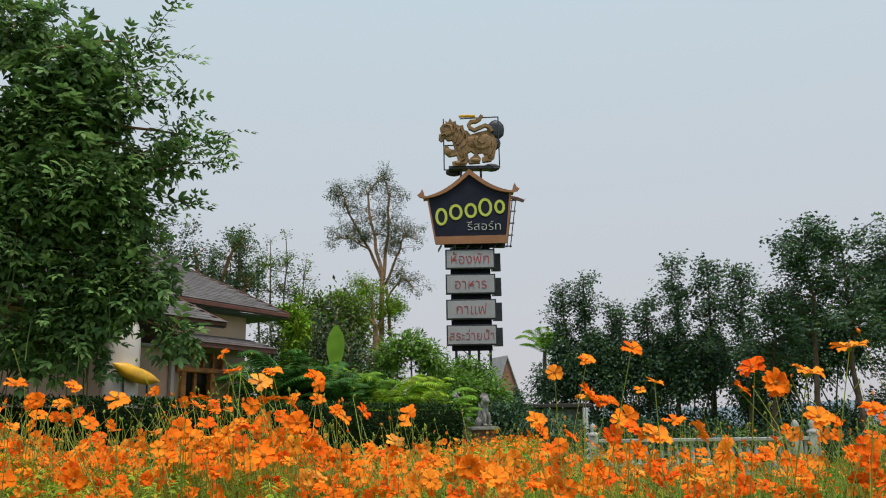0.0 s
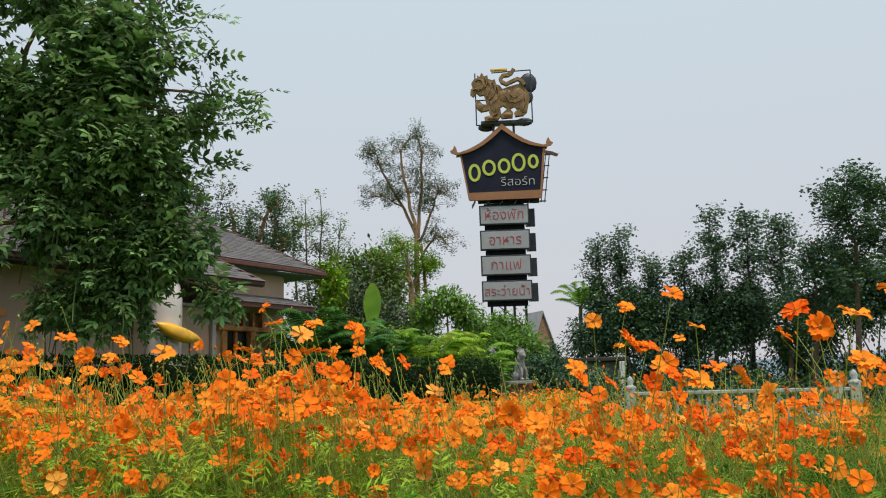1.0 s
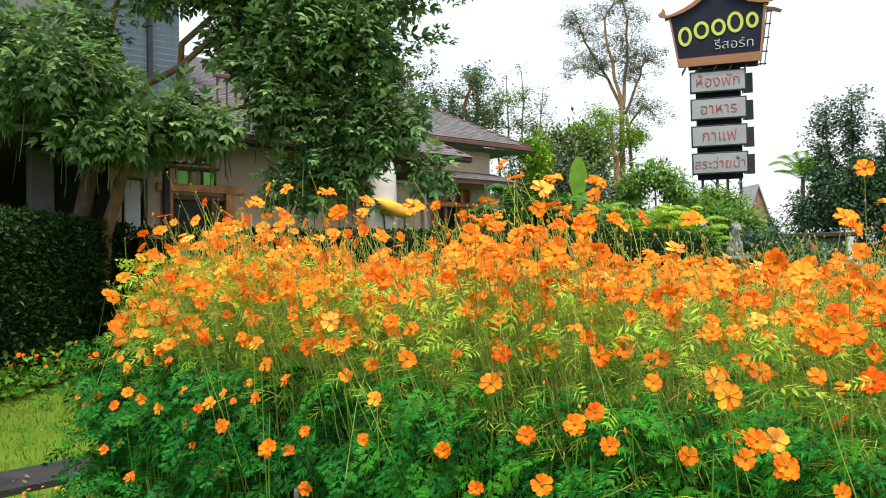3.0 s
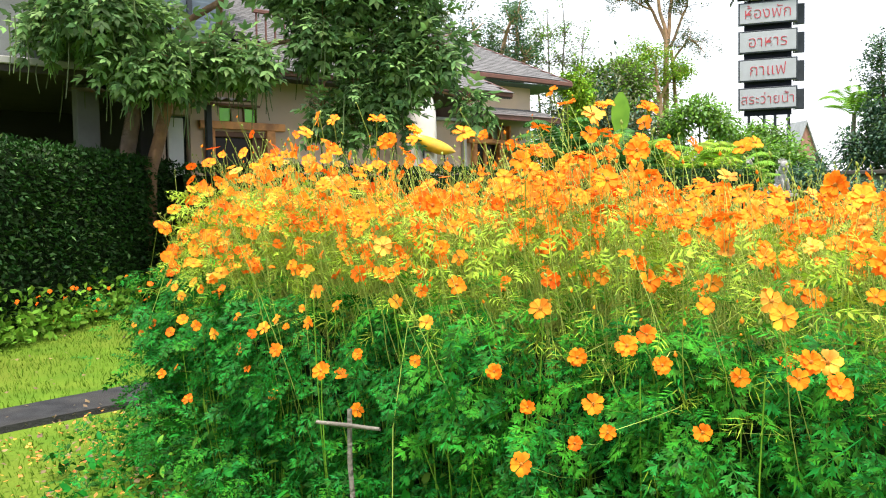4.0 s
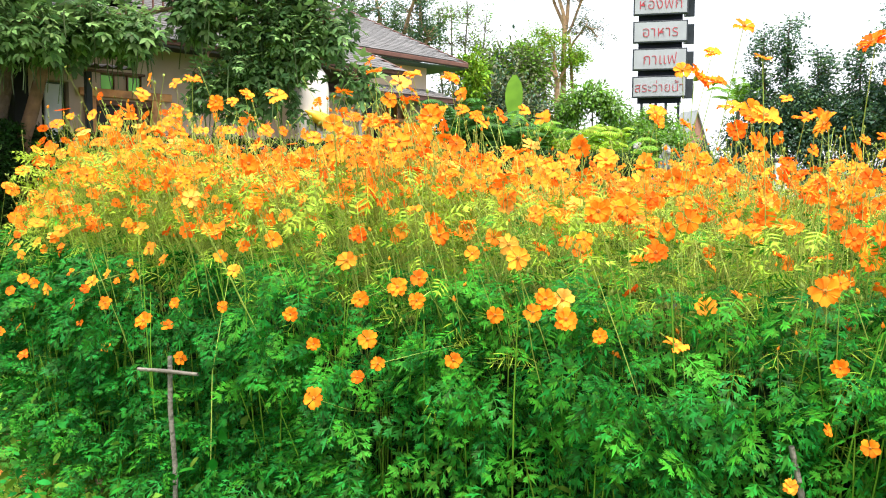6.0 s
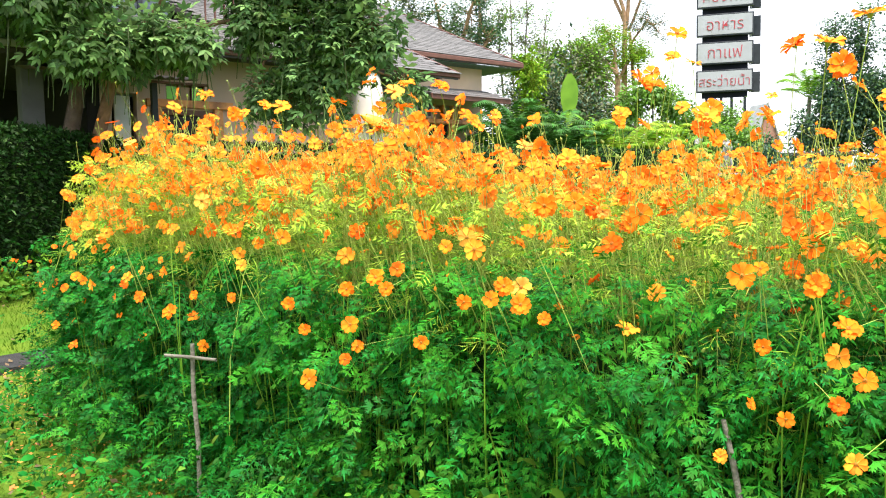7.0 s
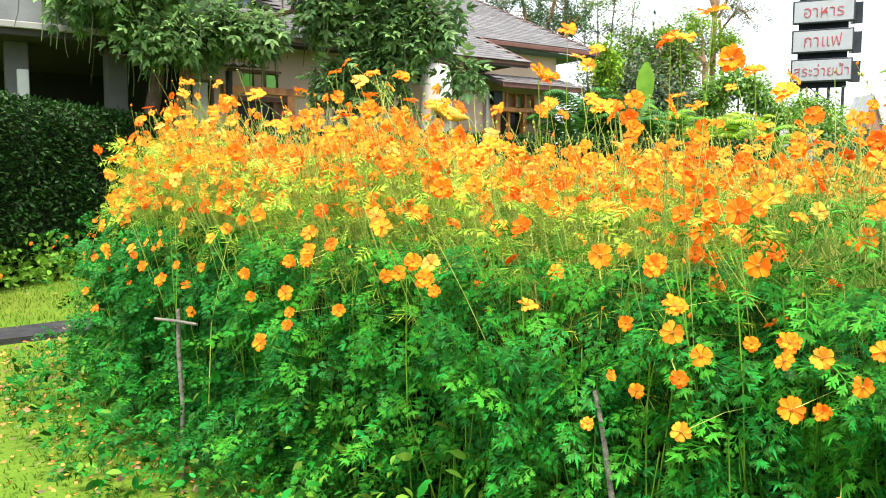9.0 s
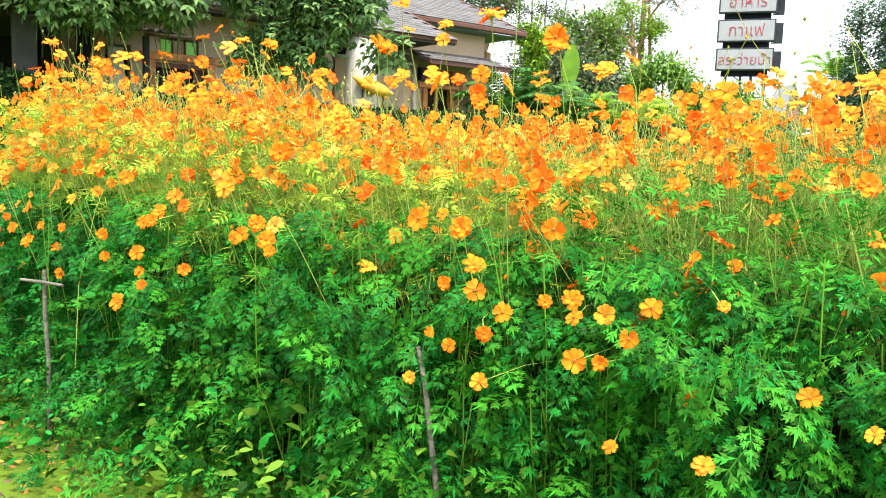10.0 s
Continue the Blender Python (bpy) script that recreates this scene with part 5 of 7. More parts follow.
# ---- trees in the distance ----
def tree(at, height, spread, seed, tuft, mats, label, leafsize=0.42, light=0.3, bark=M_bark_g, trunk=0.14, stems=1, bare_to=0.35, levels=3, tuft_r=0.55, upright=0.6):
    """A tree grown limb by limb: every twig end carries a tuft of leaf sprays."""
    r = np.random.default_rng(seed)
    ob = empty("tree", Matrix.Translation(at))
    tagged(ob, label, "tree", "trees round the grounds")
    segs, tips = [], []

    def grow(p, d, ln, rad, lev):
        pts, q, dd = [tuple(p)], np.array(p, float), np.array(d, float)
        n = 4
        for k in range(n):
            dd = dd + r.normal(scale=0.13, size=3) + np.array([0, 0, 0.05])
            dd /= np.linalg.norm(dd)
            q = q + dd * ln / n
            pts.append(tuple(q))
            if lev > 0 and k >= 1:
                for c in range(1 if k < n - 1 else 2):
                    a = r.normal(size=3) * np.array([1, 1, 0.55])
                    a -= dd * (a @ dd)
                    a /= np.linalg.norm(a)
                    grow(q, dd * upright + a * (1.15 - upright) + np.array([0, 0, 0.12]), ln * r.uniform(0.45, 0.72), rad * 0.45, lev - 1)
        segs.append((pts, rad, rad * 0.35))
        if lev <= 1:
            tips.append(tuple(q))
            tips.append(pts[2])

    for s in range(stems):
        lean = np.array([r.normal() * 0.16 * (stems > 1), r.normal() * 0.16 * (stems > 1), 1.0])
        base = np.array([r.normal() * 0.2 * (stems > 1), r.normal() * 0.2 * (stems > 1), -0.1])
        h0 = height * bare_to * r.uniform(0.85, 1.1)
        low = wander(base, base + lean * h0, 3, 0.05, r)
        segs.append((low, trunk, trunk * 0.8))
        grow(low[-1], lean / np.linalg.norm(lean), height * (1 - bare_to) * r.uniform(0.62, 0.75), trunk * 0.75, levels)
        for k in range(4):
            a = r.uniform(0, 6.28)
            grow(low[-1], np.array([math.cos(a) * 0.8, math.sin(a) * 0.8, 0.8]), spread * r.uniform(0.7, 1.0), trunk * 0.45, levels - 1)
    fit = (height - 0.6 * tuft_r) / max(t[2] for t in tips)
    segs = [([(p[0] * fit, p[1] * fit, p[2] * fit) for p in pts], a, b) for pts, a, b in segs]
    tips = [(t[0] * fit, t[1] * fit, t[2] * fit) for t in tips]
    part("trunk", limbs("trunk", segs, bark, 4), ob)
    blobs = [(*t, *(tuft_r * r.uniform(0.6, 1.2, 3))) for t in tips]
    part("crown", crown_mesh("crown", blobs, int(len(tips) * tuft), LEAF_FAR, leafsize, mats, seed + 1, 0.3, 0.1, light), ob)
    return ob


DK = [M_far_leaf, M_tree_leaf]
dark_row = "dark green tree in the row beyond the balustrade"


def layered_tree(at, height, spread, seed, crown_from=0.3, top=0.25):
    """A tree of tiers: side limbs up the stem carry flat sprays, shorter towards the top."""
    r = np.random.default_rng(seed)
    ob = empty("tree", Matrix.Translation(at))
    tagged(ob, dark_row, "tree", "trees round the grounds")
    lead = wander((0, 0, -0.1), (r.normal() * 0.25, 0, height - 0.2), 7, 0.09, r)
    segs, blobs = [(lead, 0.13, 0.02)], []
    lead = np.array(lead)
    z = height * crown_from
    while z < height - 0.15:
        rel = (z - height * crown_from) / (height * (1 - crown_from))
        base = np.array([np.interp(z, lead[:, 2], lead[:, 0]), np.interp(z, lead[:, 2], lead[:, 1]), z])
        ln = spread * (1 - (1 - top) * rel ** 1.4) * r.uniform(0.55, 1.15)
        a = r.uniform(0, 6.28)
        tip = base + np.array([math.cos(a) * ln, math.sin(a) * ln * 0.8, ln * r.uniform(0.1, 0.55)])
        line = wander(base, tip, 4, 0.05, r)
        segs.append((line, 0.05 * (1 - 0.6 * rel), 0.012))
        for k in range(2 + int(ln / 0.35)):
            p = np.array(line[int(r.uniform(1.2, 4.99))]) + r.normal(scale=0.14, size=3) * np.array([1, 1, 0.5])
            w = r.uniform(0.28, 0.55)
            blobs.append((*p, w, w, w * r.uniform(0.35, 0.6)))
        z += r.uniform(0.09, 0.22)
    blobs.append((*lead[-1], 0.16, 0.16, 0.34))
    part("trunk", limbs("trunk", segs, M_bark, 5), ob)
    part("crown", crown_mesh("crown", blobs, len(blobs) * 19, LEAF_FAR, 0.44, DK, seed + 1, 0.35, 0.1, 0.4, 0.08), ob)
    return ob


for x, y, h, sp, tp in ((5.9, 37, 7.9, 0.8, 0.3), (7.06, 37, 8.4, 1.0, 0.2), (8.2, 36.2, 7.0, 1.3, 0.3), (9.3, 35.5, 7.1, 1.2, 0.3), (10.37, 34.2, 8.6, 0.9, 0.25), (11.7, 34, 8.4, 1.1, 0.3), (12.5, 32.2, 7.7, 1.2, 0.3), (11.5, 27.5, 6.0, 1.2, 0.4),
                        (12.4, 26, 7.7, 1.2, 0.8), (13.9, 26.4, 7.7, 1.3, 0.9), (15.7, 27, 7.6, 1.3, 0.7), (18.0, 31, 6.6, 1.5, 0.4), (20.5, 31, 7.0, 1.6, 0.4)):
    layered_tree((x, y, 0), h, sp, int(x * 37 + y), 0.52 if y < 28 else 0.28, tp)
for x, y, h in ((5.9, 37, 5.2), (7.2, 36, 5.6), (8.6, 35.5, 5.0), (10.0, 35, 5.4), (11.4, 34, 5.2), (13.6, 33, 4.4), (15.0, 32.6, 5.9), (16.2, 32.2, 5.7)):
    leafy_mass("shrub", "shrub", (x, y, 0), [(0, 0, 1.2, 1.3, 1.0, 0.9), (0.6, 0, h - 1.4, 0.9, 0.8, 1.2), (-0.7, 0, h - 2.0, 0.9, 0.8, 1.1), (0, 0, h - 0.8, 0.6, 0.7, 0.8)], 7200, 0.173, [M_far_leaf, M_tree_leaf], int(x * 11), "dark undergrowth shrub below the tree row", leaf=LEAF_ONE)


def limb_tree(at, label, stems, mats, seed, tuft=9, leafsize=0.42, tuft_r=0.42, bark=M_bark_g, thick=0.2, twigs=5, reach=0.8, light=0.4, flat=0.6, spare=0.35, scale=1.0):
    """A tree from its main limbs, given as lines in x and z; twigs with leaf tufts grow from their outer parts."""
    r = np.random.default_rng(seed)
    ob = empty("tree", Matrix.Translation(at) @ Matrix.Scale(scale, 4))
    tagged(ob, label, "tree", "trees round the grounds")
    segs, blobs = [], []
    for line, k0, k1 in stems:
        pts, y = [], r.normal() * 0.2
        for i, (x, z) in enumerate(line):
            y += r.normal() * 0.25
            pts.append(np.array([x, y if z > 0.5 else 0.0, z]))
        fine = []
        for a, b in zip(pts[:-1], pts[1:]):
            fine += [a + (b - a) * t + (r.normal(scale=0.05, size=3) if t else 0) for t in (0, 0.33, 0.67)]
        fine.append(pts[-1])
        segs.append(([tuple(p) for p in fine], thick * k0, thick * k1))
        if k1 > 0.5:
            continue
        n = len(fine)
        for k in range(twigs * (len(line) - 1)):
            p = fine[int(r.uniform(spare, 1.0) * (n - 1))]
            d = r.normal(size=3) * np.array([1, 1, 0.5]) + np.array([0, 0, 0.45])
            e = p + d / np.linalg.norm(d) * reach * r.uniform(0.4, 1.0)
            segs.append((wander(p, e, 3, 0.05, r), thick * 0.14, thick * 0.05))
            blobs.append((*e, *(tuft_r * r.uniform(0.6, 1.2, 3) * np.array([1, 1, flat]))))
        blobs.append((*fine[-1], tuft_r, tuft_r, tuft_r * flat))
    part("trunk", limbs("trunk", segs, bark, 5), ob)
    part("crown", crown_mesh("crown", blobs, int(len(blobs) * tuft), LEAF_FAR, leafsize, mats, seed + 1, 0.3, 0.15, light, 0.1), ob)
    return ob


limb_tree((-2.0, 30.4, 0.28), "tall sparse tree with ochre trunk and forked bare limbs",
          [([(-0.05, -0.6), (0.0, 4.6), (0.08, 8.9)], 1.5, 0.9), ([(0.45, -0.6), (0.6, 5.0), (0.3, 8.3)], 0.8, 0.6), ([(0.05, 8.8), (-0.6, 10.4), (-1.5, 12.0), (-1.9, 13.1), (-2.6, 13.3)], 0.7, 0.15), ([(0.05, 8.8), (-0.3, 11.0), (-0.65, 13.2), (-0.1, 14.1)], 0.8, 0.2),
           ([(0.1, 8.7), (0.35, 11.0), (0.45, 13.0), (0.2, 13.9)], 0.8, 0.2), ([(0.2, 8.5), (0.8, 10.0), (1.2, 11.0), (1.9, 10.8)], 0.6, 0.15), ([(0.2, 7.6), (1.1, 8.8), (1.8, 8.1)], 0.5, 0.15), ([(-0.6, 10.4), (-1.5, 10.9), (-2.2, 10.9)], 0.4, 0.12)],
          [M_far_leaf2, M_far_leaf], 201, 34, 0.25, 0.42, M_bark_pale, 0.135, 12, 0.9, scale=0.76)
limb_tree((-2.22, 29.5, 0.28), "feathery bright green tree beside the tall one",
          [([(0.0, -0.6), (0.1, 6.4)], 1.1, 0.8), ([(0.1, 6.4), (-0.8, 7.4), (-1.9, 7.9)], 0.6, 0.1), ([(0.1, 6.4), (-0.1, 7.8), (-0.5, 8.8)], 0.6, 0.1), ([(0.1, 6.2), (0.7, 7.2), (1.0, 7.6)], 0.5, 0.1), ([(0.0, 6.0), (-1.0, 6.8), (-1.7, 6.9)], 0.4, 0.1)],
          [M_fern, M_bright_leaf], 202, 46, 0.34, 0.6, M_bark_pale, 0.18, 11, 0.9, 0.4, 0.5, 0.3, scale=0.74)
limb_tree((-6.7, 34.5, 0), "thin many-stemmed tree with sparse yellow-green leaves",
          [([(-0.2, -0.1), (-0.9, 6.0), (-1.15, 9.0)], 0.6, 0.12), ([(0.0, -0.1), (-0.35, 6.0), (-0.45, 9.6)], 0.6, 0.12), ([(0.1, -0.1), (0.25, 6.0), (0.35, 9.6)], 0.6, 0.12), ([(0.2, -0.1), (0.8, 6.0), (1.0, 8.9)], 0.6, 0.12)],
          [M_far_leaf2, M_bright_leaf], 203, 14, 0.32, 0.3, M_bark_g, 0.13, 22, 0.8, 0.4, 0.7, 0.4)
limb_tree((-8.5, 32.1, 0), "open tree with dark leaf tufts on ochre limbs behind the roof",
          [([(0.0, -0.1), (-0.1, 5.4)], 1.0, 0.7), ([(-0.1, 5.4), (-0.9, 7.4), (-1.1, 8.6)], 0.6, 0.15), ([(-0.1, 5.4), (0.4, 7.4), (0.3, 9.5)], 0.7, 0.15), ([(-0.5, 6.4), (0.2, 8.2), (0.9, 9.3)], 0.5, 0.1), ([(0.1, 6.0), (0.9, 7.0), (1.0, 7.4)], 0.5, 0.1)],
          [M_tree_leaf, M_far_leaf], 204, 30, 0.34, 0.45, M_bark_pale, 0.24, 9, 0.8, 0.4, 0.5, 0.5)
tree((-9.7, 30, 0), 9.8, 1.3, 205, 10, [M_far_leaf2, M_far_leaf], "sparse tree behind the roof ridge", 0.36, 0.4, M_bark_g, 0.14, 2, 0.4, 3, 0.32, 0.7)
tree((-4.9, 34, 0), 7.0, 1.3, 206, 12, [M_far_leaf2, M_bark_o], "brownish olive tree behind the garden", 0.36, 0.25, M_bark_g, 0.12, 2, 0.3, 2, 0.7, 0.6)
tree((-12.5, 28, 0), 8.6, 1.8, 207, 14, [M_far_leaf, M_far_leaf2], "green tree behind the house", 0.36, 0.3, M_bark_g, 0.14, 1, 0.3, 3, 0.6, 0.6)


def palm(at, h, seed):
    r = np.random.default_rng(seed)
    ob = empty("palm", Matrix.Translation(at))
    tagged(ob, "small palm with drooping yellow-green fronds", "palm")
    v, f = tube(wander((0, 0, -0.1), (0.1, 0, h), 5, 0.04, r), [0.14, 0.12, 0.11, 0.1, 0.1, 0.09], 8)
    part("trunk", bare("trunk", v, f, M_bark_g, smooth=True), ob)
    fr = fern_clump((0, 0, 0), 0.1, 22, 1.9, seed + 1, M_bright_leaf, "", "fronds_holder")
    for c in list(fr.children):
        c.parent = ob
        c.matrix_basis = Matrix.Translation((0.1, 0, h - 0.3))
    bpy.data.objects.remove(fr)
    return ob


palm((5.4, 39.7, 0), 5.0, 301)
palm((-7.6, 13.6, 0), 2.0, 302)

# temple-like pavilion far behind the sign
tp = empty("pavilion", Matrix.Translation((4.9, 60, 0)) @ pose(0, 0, 0, 0, 0, 25) @ Matrix.Diagonal((0.5, 0.5, 0.90, 1)))
tagged(tp, "far pale pavilion with steep roof and red gable", "pavilion")
box("wall", (3.2, 4.0, 4.4), (0, 0, 2.2), M_temple, tp, 0.03)
outline_slab("gable", [(-1.9, 4.3), (1.9, 4.3), (0, 7.0)], -2.1, -1.9, M_temple_red, tp, "red gable")
for s in (-1, 1):
    v = [(s * 2.2, -2.4, 3.9), (0, -2.4, 7.3), (0, 2.4, 7.3), (s * 2.2, 2.4, 3.9), (s * 2.2, -2.4, 3.75), (0, -2.4, 7.1), (0, 2.4, 7.1), (s * 2.2, 2.4, 3.75)]
    part("roof", bare("roof", v, [(0, 1, 2, 3), (7, 6, 5, 4), (0, 4, 5, 1), (1, 5, 6, 2), (2, 6, 7, 3), (3, 7, 4, 0)], M_temple), tp)
gate = empty("gate_house", Matrix.Translation((4.6, 33, 0)))
tagged(gate, "low dim gate building with white columns under the trees", "building")
# wall and roof take dark colours to keep the building dim
box("wall", (2.6, 1.6, 2.0), (0, 0, 1.0), M_pillar, gate, 0.02)
box("roof", (3.2, 2.2, 0.16), (0, 0, 2.1), M_soffit, gate, 0.03)
box("door", (0.7, 0.06, 1.7), (0.2, -0.82, 0.85), M_dark, gate, 0.01)
box("column", (0.2, 0.2, 2.0), (-1.2, -1.0, 1.0), M_white, gate, 0.02)
box("column", (0.2, 0.2, 2.0), (1.3, -1.0, 1.0), M_white, gate, 0.02)


# ---- the cosmos bed ----
rb = np.random.default_rng(11)
# points beyond x 1.95 extend the bed unseen, to block light from that side
BED = [(-2.60, 3.12), (-1.80, 2.48), (-1.00, 2.13), (-0.26, 1.82), (0.49, 1.60), (1.12, 1.44), (1.95, 1.33), (2.9, 1.28), (3.2, 1.7), (3.0, 3.0), (2.1, 4.2), (0.95, 5.6), (1.3, 10.0), (2.5, 20.0), (1.6, 20.6), (0.85, 15.5), (0.2, 11.0), (-1.3, 6.2)]
FRONT = BED[:8]


def inside(x, y, poly):
    hit = np.zeros(len(x), bool)
    n = len(poly)
    for i in range(n):
        (x0, y0), (x1, y1) = poly[i], poly[(i + 1) % n]
        c = ((y0 > y) != (y1 > y)) & (x < (x1 - x0) * (y - y0) / (y1 - y0 + 1e-12) + x0)
        hit ^= c
    return hit


def edge_distance(x, y, line):
    d = np.full(len(x), 1e9)
    for (x0, y0), (x1, y1) in zip(line[:-1], line[1:]):
        t = np.clip(((x - x0) * (x1 - x0) + (y - y0) * (y1 - y0)) / ((x1 - x0) ** 2 + (y1 - y0) ** 2), 0, 1)
        d = np.minimum(d, np.hypot(x - x0 - t * (x1 - x0), y - y0 - t * (y1 - y0)))
    return d


soil = bmesh.new()
SOIL = [(x + 0.16, y + 0.34) for x, y in FRONT] + [(x - 0.1, y) for x, y in BED[8:]]
vs = [soil.verts.new((x, y, 0.035)) for x, y in SOIL] + [soil.verts.new((x, y, -0.05)) for x, y in SOIL]
nb = len(BED)
soil.faces.new(vs[:nb])
for i in range(nb):
    soil.faces.new([vs[i], vs[i + nb], vs[(i + 1) % nb + nb], vs[(i + 1) % nb]])
tagged(new("flower_bed_soil", from_bm("flower_bed_soil", soil, M_soil)), "dark bare soil under the cosmos", "soil", kind="structure")

bed = empty("cosmos_bed")
tagged(bed, "dense bed of orange and golden cosmos on ferny foliage", "flowers")


def sample(density, x0, x1, y0, y1, r):
    n = int(density * (x1 - x0) * (y1 - y0))
    x, y = r.uniform(x0, x1, n), r.uniform(y0, y1, n)
    k = inside(x, y, BED)
    return x[k], y[k]


def top_height(x, y):
    """How high the flower heads stand over a spot of the bed."""
    d = edge_distance(np.asarray(x), np.asarray(y), FRONT)
    return 0.75 + 0.24 * (1 - np.exp(-d / 0.22)) + 0.14 * np.exp(-((d - 0.6) / 0.7) ** 2) + 0.02 * np.tanh(np.abs(x - 0.1) - 0.7) * np.exp(-d / 1.5) + 0.05 * np.sin(x * 2.1 + 1.0) * np.cos(y * 1.7) + 0.03 * np.sin(x * 5.3 + y * 4.1)


def taller(x, y):
    """The path end of the bed stands a little taller, the far side lower."""
    return np.clip((-x / y - 0.10) / 0.08, 0, 1) + 0.9 * np.clip((-x / y - 0.38) / 0.2, 0, 1) - 0.45 * np.clip((x / y - 0.17) / 0.1, 0, 1)


def flower_template(petals, detail, double=False, cup=0.18):
    v, f, idx = [], [], []

    def petal(ang, r1, w, lift, m, tilt):
        """One ruffled petal: five columns wide, toothed at its tip."""
        o = len(v)
        if detail:
            rows, cols, tips = [(0.10, 0.14, 0.02), (0.45, 0.96, 0.10), (0.82, 1.0, 0.155), (1.0, 0.72, 0.12)], (-1, -0.5, 0, 0.5, 1), (-0.12, 0.02, -0.05, 0.02, -0.12)
        else:
            rows, cols, tips = [(0.08, 0.14, 0.02), (0.75, 1.0, 0.13), (1.0, 0.66, 0.12)], (-1, 0, 1), (-0.1, 0.02, -0.1)
        for t, wd, z in rows:
            for c, e in zip(cols, tips):
                rad = r1 * (t + (e if t > 0.9 else 0.0))
                a = ang + c * w * wd
                crease = 0.055 * t * math.cos(2 * math.pi * c) if detail else 0.0
                v.append((rad * math.cos(a), rad * math.sin(a), z * cup / 0.18 * r1 + lift + crease + tilt * t * t + 0.05 * c * t))
        k = len(cols)
        for i in range(len(rows) - 1):
            for c in range(k - 1):
                a = o + i * k + c
                f.append((a, a + 1, a + k + 1, a + k))
                idx.append(m)

    for k in range(petals):
        petal(2 * math.pi * k / petals + 0.10 * math.sin(k * 2.3), 1.0 - 0.05 * (k % 3), math.pi / petals * 1.06, 0.015 * (k % 2), 0, 0.17 * math.sin(k * 3.7 + petals))
    if double:
        for k in range(6):
            petal(2 * math.pi * k / 6 + 0.3, 0.66 + 0.06 * (k % 2), 0.52, 0.07, 0, 0.12 + 0.08 * math.sin(k * 2.9))
    # centre and calyx
    sides = 6 if detail else 4
    for rows, m in (([(0.17, 0.10), (0.15, 0.20), (0.05, 0.24)], 1), ([(0.20, 0.02), (0.13, -0.16), (0.05, -0.24)], 2)):
        o = len(v)
        for r, z in rows:
            v += [(r * math.cos(2 * math.pi * k / sides), r * math.sin(2 * math.pi * k / sides), z) for k in range(sides)]
        for i in range(2):
            for k in range(sides):
                a, b = o + i * sides + k, o + i * sides + (k + 1) % sides
                f.append((a, b, b + sides, a + sides))
                idx.append(m)
    return np.array(v), np.array(f), np.array(idx)


FL = [flower_template(8, True), flower_template(8, True, True), flower_template(7, True, False, 0.34), flower_template(8, True, False, -0.05), flower_template(9, True, True, 0.25)]
FL_MID = [flower_template(8, False, False, 0.2), flower_template(7, False, False, 0.0), flower_template(8, False, False, 0.34)]


def far_flower():
    """A small six-petalled head: two quads a petal and a centre."""
    v, f, idx = [], [], []
    for k in range(6):
        o, a = len(v), math.pi / 3 * k
        for rad, da, z in ((0.1, 0.0, 0.02), (0.9, -0.46, 0.16), (1.0, 0.0, 0.10), (0.9, 0.46, 0.16), (0.45, -0.5, 0.09), (0.45, 0.5, 0.09)):
            v.append((rad * math.cos(a + da), rad * math.sin(a + da), z))
        f += [(o, o + 4, o + 1, o + 2), (o, o + 2, o + 3, o + 5)]
        idx += [0, 0]
    o = len(v)
    v += [(0.17, 0, 0.16), (0, 0.17, 0.16), (-0.17, 0, 0.16), (0, -0.17, 0.16)]
    f.append((o, o + 1, o + 2, o + 3))
    idx.append(1)
    return np.array(v), np.array(f), np.array(idx)


FL_FAR = far_flower()
PETALS = [M_pet_o, M_pet_d, M_pet_y, M_pet_p]
FL_MESH = [[bare("flower", t[0], t[1], [p, M_core, M_calyx], t[2], True) for p in PETALS] for t in FL]


def tint(n, r):
    """Petal colours: mostly orange, with deep orange, gold and a few pale ones."""
    return r.choice(4, n, p=[0.50, 0.17, 0.30, 0.03])


def facing(n, r, up=0.65, out=0.8, loose=0.5):
    d = np.tile(np.array([0.12, -out, up]), (n, 1)) + r.normal(scale=loose, size=(n, 3))
    d[:, 2] = np.abs(d[:, 2])
    return d


heads, dirs, sizes, cols = [], [], [], []


def add_heads(x, y, z, r, up, out, s0=0.0225, loose=0.5, colour=None):
    n = len(x)
    heads.append(np.stack([x, y, z], 1))
    dirs.append(facing(n, r, up, out, loose))
    sizes.append(s0 * r.uniform(0.62, 1.22, n))
    cols.append(tint(n, r) if colour is None else colour)


# well-marked single blooms along the front: x, y, z
MARKED_A = [(-0.343, 1.570, 0.665), (-0.176, 1.537, 0.687), (-0.021, 1.554, 0.785), (0.110, 1.466, 0.760), (-0.543, 1.717, 0.541), (0.632, 1.372, 0.727), (0.559, 1.440, 0.594), (0.829, 1.347, 0.730), (0.448, 1.499, 0.496),
            (0.598, 1.380, 0.851), (-0.240, 1.495, 0.810), (-0.804, 1.778, 0.738), (-0.509, 1.632, 0.687), (-0.374, 1.600, 0.709), (-0.312, 1.614, 0.820), (-0.173, 1.724, 0.884), (-0.000, 1.587, 0.809), (-0.112, 1.662, 0.761),
            (-0.423, 1.674, 0.608), (-0.604, 1.729, 0.734), (-0.783, 1.803, 0.823), (0.101, 1.525, 0.986), (0.079, 1.465, 0.937), (-1.004, 1.896, 0.724), (-0.798, 1.958, 0.987), (0.282, 1.744, 0.961), (-1.153, 1.982, 0.657)]
